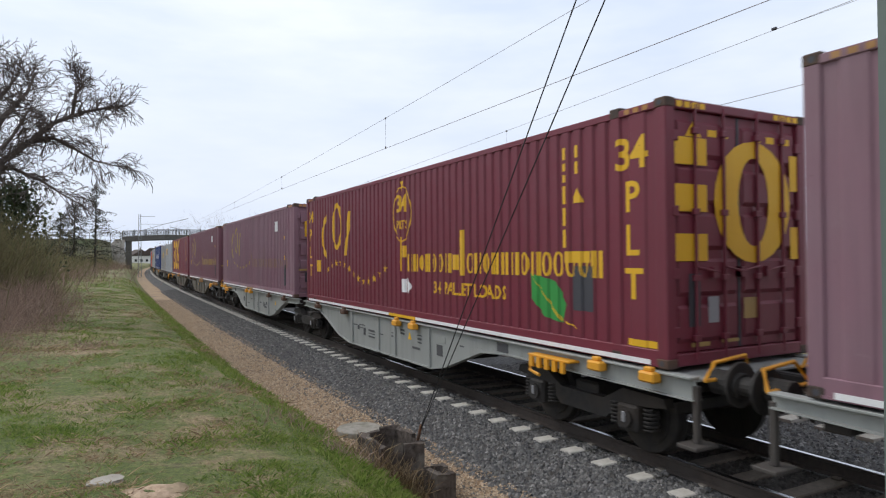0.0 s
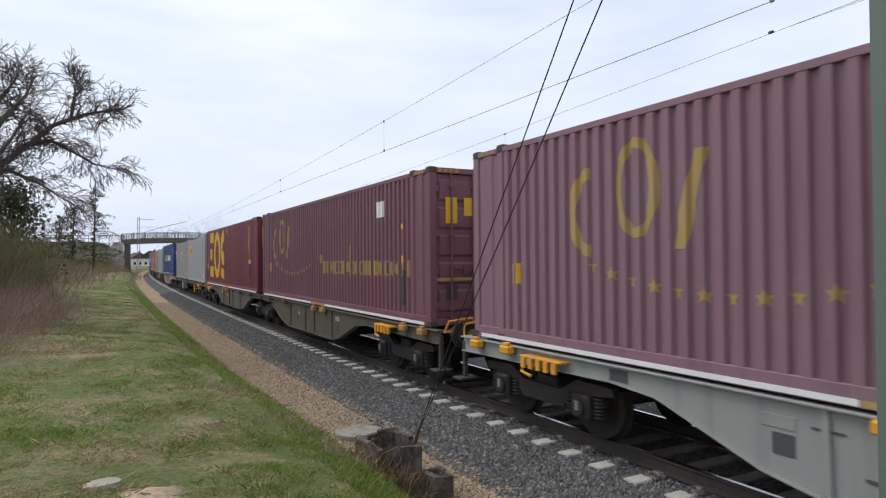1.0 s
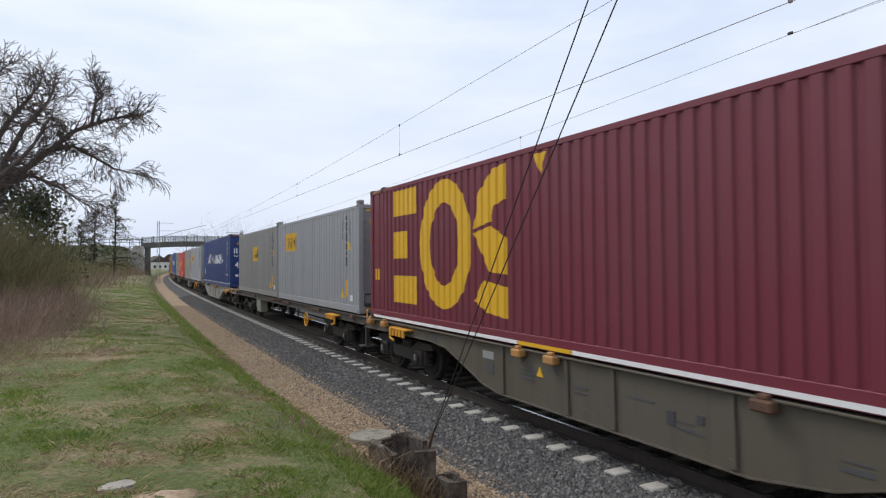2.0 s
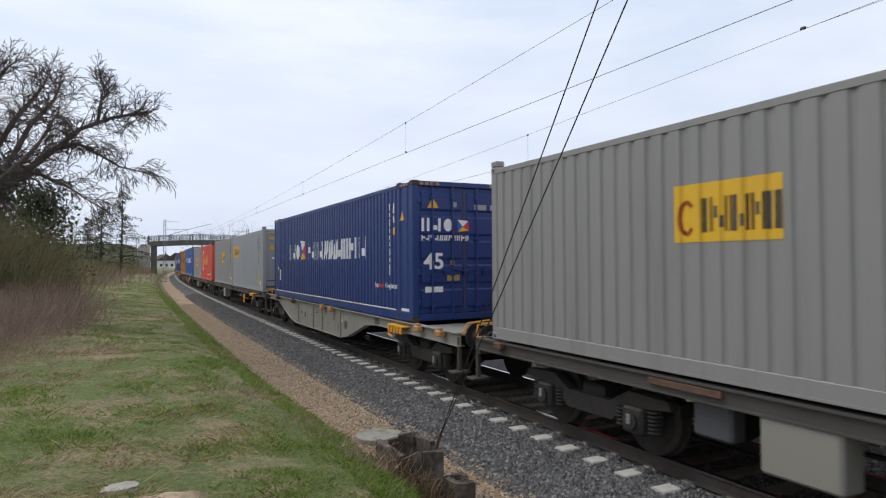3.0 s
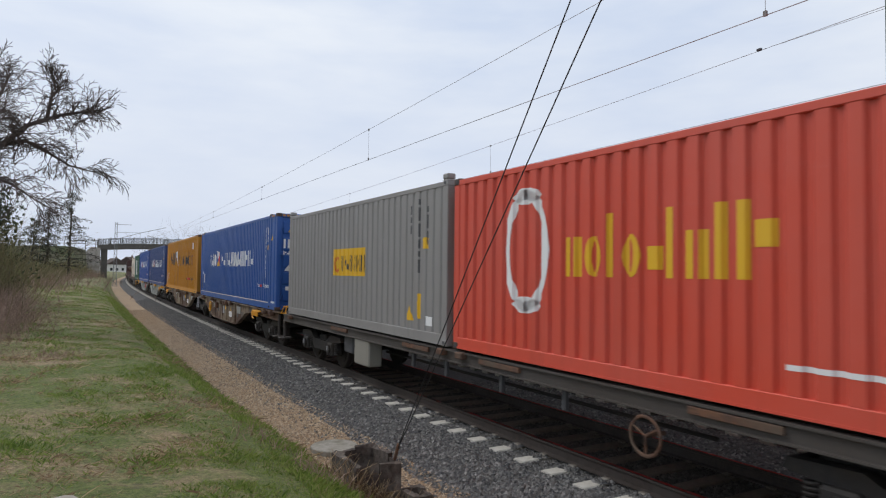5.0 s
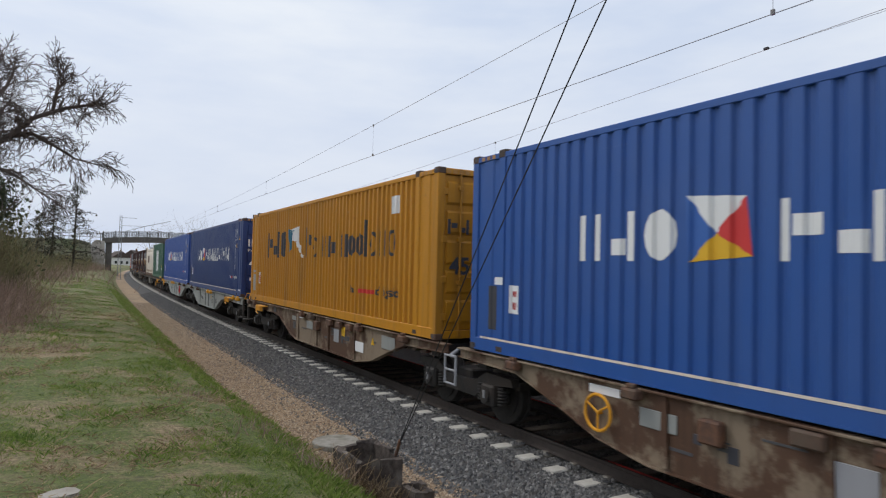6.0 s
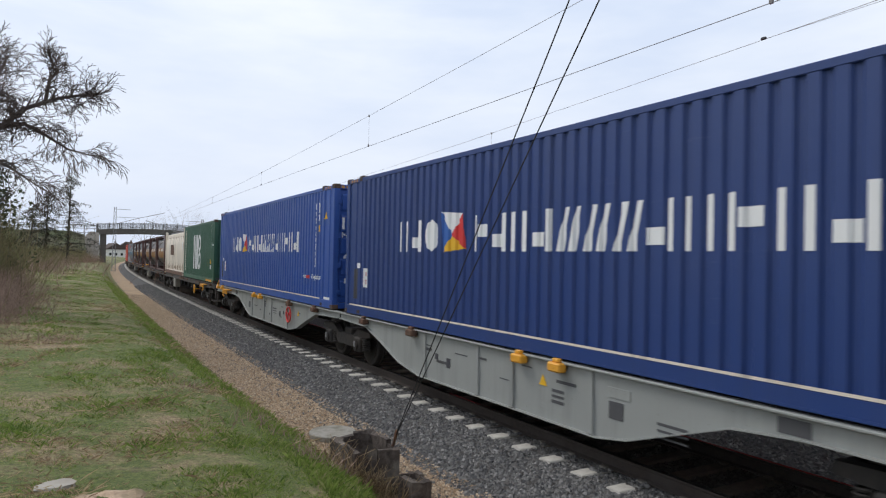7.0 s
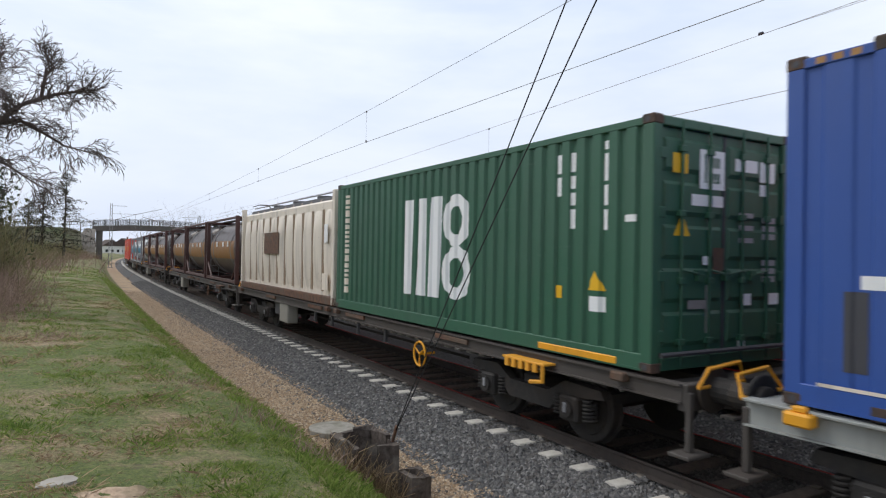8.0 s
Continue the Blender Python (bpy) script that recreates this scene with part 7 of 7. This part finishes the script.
def stones(name, u0, u1, y0, y1, per_m2, r, mat, label, seed, falloff=0.0):
    rnd = random.Random(seed)
    v, f = [], []
    n = int((u1 - u0) * (y1 - y0) * per_m2)
    for _ in range(n):
        t = rnd.random()
        y = y0 + (y1 - y0) * (t ** (1 + falloff))
        u = rnd.uniform(u0, u1)
        lift = 0.0
        if 5.37 < u < 7.98 and ((y + 0.11) % 0.6) < 0.22:
            if not 5.64 < u < 5.9:
                continue
            lift = 0.035
        pebble(ground_x(u, y), y, ground_z(u) - 0.003 + lift, r * rnd.uniform(0.55, 1.35), rnd, v, f)
    return tagged(mesh_part(name, v, f, mat), label, "stones", "", "stuff")


stones("ballast_stones", 4.15, 5.95, 3.5, 60, 620, 0.034, M["ballast_stone"], "loose broken grey ballast stones on the shoulder", 1, 1.0)
stones("ballast_stones_between", 5.95, 7.45, 1.0, 14, 420, 0.034, M["oily_shaded_stone"], "oily ballast stones between the rails, shade under train painted in", 2)
stones("ballast_stones_far", 7.6, 10.0, 1.0, 13, 380, 0.034, M["ballast_stone"], "loose grey ballast stones beyond the near track", 7)
stones("gravel_stones", 2.9, 4.35, 4.5, 48, 1300, 0.021, M["gravel_stone"], "loose tan gravel stones beside the ballast", 3, 1.0)
stones("stray_stones", 3.6, 4.5, 4.5, 30, 70, 0.028, M["ballast_stone"], "stray grey stones on the tan gravel", 6, 0.5)


def blades(name, n, zone, height, mat, label, seed, width=0.006, want=None, lean=0.45):
    """Single grass blades; want(u, y) says how likely a blade stands there."""
    rnd = random.Random(seed)
    v, f = [], []
    u0, u1, y0, y1 = zone
    made = 0
    while made < n:
        made += 1
        y = y0 + (y1 - y0) * rnd.random() ** 2.0
        u = rnd.uniform(u0, u1)
        if want and rnd.random() > want(u, y):
            continue
        x, z = ground_x(u, y), ground_z(u) + rough_z(u, y) - 0.01
        hh = height * rnd.uniform(0.4, 1.3) * max(0.4, 1.0 + 1.3 * noise.noise((u * 2.1, y * 2.1, 4.0)))
        wd = width * (1 + y * 0.05)
        a = rnd.uniform(0, 6.28)
        dx, dy = wd * math.cos(a), wd * math.sin(a)
        lx, ly = rnd.gauss(0, lean) * hh, rnd.gauss(0, lean) * hh
        i = len(v)
        v += [(x - dx, y - dy, z), (x + dx, y + dy, z), (x + lx * 0.4 + dx * 0.7, y + ly * 0.4 + dy * 0.7, z + hh * 0.6), (x + lx, y + ly, z + hh * 0.95)]
        f += [(i, i + 1, i + 2), (i, i + 2, i + 3)]
    return tagged(mesh_part(name, v, f, mat), label, "grass", "", "stuff")


def lush(u, y):
    return 0.15 + 0.85 * max(0.0, min(1.0, 0.55 - 1.6 * noise.noise((u * 0.5, y * 0.28, 2.0))))


def dry(u, y):
    return max(0.0, min(1.0, 0.34 + 1.6 * noise.noise((u * 0.5, y * 0.28, 2.0)) + max(0.0, -u * 0.16 - 0.05)))


def clumps(name, n, zone, per, height, width, mat, label, seed, want, lean=0.5, radius=0.05):
    """Tussocks: blades leaning out from many small centres, closer together near the viewer."""
    rnd = random.Random(seed)
    v, f = [], []
    u0, u1, y0, y1 = zone
    for _ in range(n):
        y = y0 * (y1 / y0) ** (rnd.random() ** 1.15)
        u = rnd.uniform(u0, u1)
        if rnd.random() > want(u, y):
            continue
        far = 1 + max(0.0, y - 6.0) * 0.05
        ch = height * rnd.uniform(0.55, 1.25) * max(0.45, 1.0 + 1.2 * noise.noise((u * 1.3, y * 1.3, 4.0)))
        for _ in range(per):
            a, rr = rnd.uniform(0, 6.283), radius * far * abs(rnd.gauss(0, 0.8))
            uu, yy = u + rr * math.cos(a), y + rr * math.sin(a)
            x, z = ground_x(uu, yy), ground_z(uu) + rough_z(uu, yy) - 0.012
            hh = ch * rnd.uniform(0.5, 1.2)
            t = a + rnd.uniform(-0.9, 0.9)
            ln = abs(rnd.gauss(0, lean)) * hh
            lx, ly = ln * math.cos(t), ln * math.sin(t)
            w = width * far * rnd.uniform(0.6, 1.3)
            b = rnd.uniform(0, 6.283)
            dx, dy = w * math.cos(b), w * math.sin(b)
            i = len(v)
            v += [(x - dx, yy - dy, z), (x + dx, yy + dy, z), (x + lx * 0.4 + dx * 0.7, yy + ly * 0.4 + dy * 0.7, z + hh * 0.6), (x + lx, yy + ly, z + hh * 0.9)]
            f += [(i, i + 1, i + 2), (i, i + 2, i + 3)]
    return tagged(mesh_part(name, v, f, mat), label, "grass", "", "stuff")


clumps("short_grass", 60000, (-9, 2.75, 3.3, 70), 9, 0.040, 0.0030, M["blade"], "short green spring grass in small tussocks on the bank", 31, lush, 0.8, 0.055)
clumps("dark_grass", 13000, (-9, 2.75, 3.3, 70), 9, 0.048, 0.0030, M["blade_dark"], "darker green tussocks on the bank", 35, lush, 0.7)
clumps("dry_grass", 25000, (-9, 2.7, 3.3, 70), 8, 0.045, 0.0026, M["straw"], "flattened straw-coloured dry grass on the bank", 32, dry, 1.8, 0.08)
blades("edge_grass", 24000, (1.7, 2.98, 3.6, 50), 0.055, M["blade"], "longer grass along the gravel edge", 33, 0.005, None, 0.5)


def tuft(name, x, y, n, spread, height, mat, label, seed):
    rnd = random.Random(seed)
    wd = Wood()
    for _ in range(n):
        px, py = x + rnd.gauss(0, spread), y + rnd.gauss(0, spread)
        p = Vector((px, py, ground_z(ground_u(px, py)) - 0.02))
        d = Vector((rnd.gauss(0, 0.5), rnd.gauss(0, 0.5), 1)).normalized()
        hh = height * rnd.uniform(0.4, 1.2)
        q = p + d * hh * 0.6
        wd.seg(p, q, 0.005, 0.004, 3)
        wd.seg(q, q + (d + Vector((rnd.gauss(0, 0.5), rnd.gauss(0, 0.5), -0.2))).normalized() * hh * 0.4, 0.004, 0.002, 3)
    return tagged(wd.make(name, mat), label, "weeds", "dry tufts", "stuff")


tuft("dry_tuft", 2.82, 6.8, 200, 0.13, 0.40, M["straw"], "dry weed stalks against the timber box", 1)
tuft("dry_tuft", 3.1, 6.6, 180, 0.13, 0.40, M["straw"], "dry weed stalks in front of the timber box", 2)
tuft("dry_tuft", 2.3, 6.3, 80, 0.16, 0.20, M["bramble"], "brown dead weed stalks on the bank edge", 3)
tuft("dry_tuft", 1.9, 7.6, 60, 0.25, 0.15, M["bramble"], "brown dead weed stalks on the slope", 4)
tuft("dry_tuft", 1.5, 9.4, 50, 0.3, 0.14, M["bramble"], "brown dead weed stalks on the slope", 5)
tuft("dry_tuft", -0.2, 13.8, 90, 0.25, 0.18, M["bramble"], "small dark tangle of twigs on the turf", 6)

bs = thing("bare_stone", "flat pale stone lying in the turf", "stone")
bm = bmesh.new()
disc(bm, (0.0, 5.28, 0.735), "z", 0.10, 0.025, 9, 0.01)
for vv in bm.verts:
    vv.co.x += rnd.uniform(-0.02, 0.02) + 0.25 * (vv.co.x - 0.0)
    vv.co.y += rnd.uniform(-0.02, 0.02)
part("slab", bm, M["concrete"], bs)
verts, faces = [], []
for j in range(9):
    for i in range(13):
        u, y = 0.06 + 0.55 * i / 12, 4.72 + 0.46 * j / 8
        edge = min(i, 12 - i, 3) / 3 * min(j, 8 - j, 2) / 2
        verts.append((ground_x(u, y), y, ground_z(u) + rough_z(u, y) - 0.03 + 0.045 * edge + 0.045 * noise.noise((u * 7, y * 7, 0))))
for j in range(8):
    for i in range(12):
        faces.append((j * 13 + i, j * 13 + i + 1, (j + 1) * 13 + i + 1, (j + 1) * 13 + i))
M["sand"] = speckled("bare_sandy_soil", (0.52, 0.38, 0.27), (0.34, 0.24, 0.16), 20, 0.95, (0.22, 0.17, 0.10), 3.0, 0.6)
tagged(mesh_part("bare_soil", verts, faces, M["sand"]), "bare sandy molehill patch in the turf", "soil", "", "stuff")

# ---- sleepers ----
bm = bmesh.new()
prism(bm, [(-0.15, -0.40), (0.15, -0.40), (0.105, -0.19), (0.09, -0.178), (-0.09, -0.178), (-0.105, -0.19)], lambda p, q, d: (d, p, q), -1.3, 1.3)
for sx in (-1, 1):
    for k in (-0.13, 0.13):
        box(bm, sx * 0.7535 + k * 0.75 - 0.04, sx * 0.7535 + k * 0.75 + 0.04, -0.05, 0.05, -0.178, -0.15, 0.008)
SLEEPER = bpy.data.meshes.new("sleeper")
bm.to_mesh(SLEEPER)
bm.free()
SLEEPER.materials.append(M["sleeper"])
tb = thing("track_bed", "row of pale concrete sleepers half sunk in the ballast", "sleepers", "", "structure")
for k in range(-14, 286):
    y = 0.6 * k
    shared("sleeper", SLEEPER, tb, on_track(y) @ pose(0, 0.0, 0.0))
bm = bmesh.new()
for k in range(-30, 300):
    y = 0.6 * k + 0.2
    x = xc(y) + 4.0
    box(bm, x - 1.3, x + 1.3, y - 0.12, y + 0.12, -0.40, -0.18)
tagged(part("far_sleepers", bm, M["concrete"]), "concrete sleepers of the far track", "sleepers", "", "structure")


# ---- what moves ----
SPEED = 24.75


def motions():
    times = [0.5 * k for k in range(17)]
    for th, y0, z in MOVING:
        walk(th, [(t, on_track(y0 - SPEED * t, z)) for t in times])
    for th, y0 in EMU:
        walk(th, [(t, on_track(y0 + EMU_V * (t - 3.8), 0.0, 4.0)) for t in times])
    turn = math.degrees(SPEED / 0.46 / FPS)
    for ws in ROLLING:
        x, y, z = ws.location
        walk(ws, [(k / FPS, pose(x, y, z, turn * k, 0, 0)) for k in range(0, 241)])


motions()
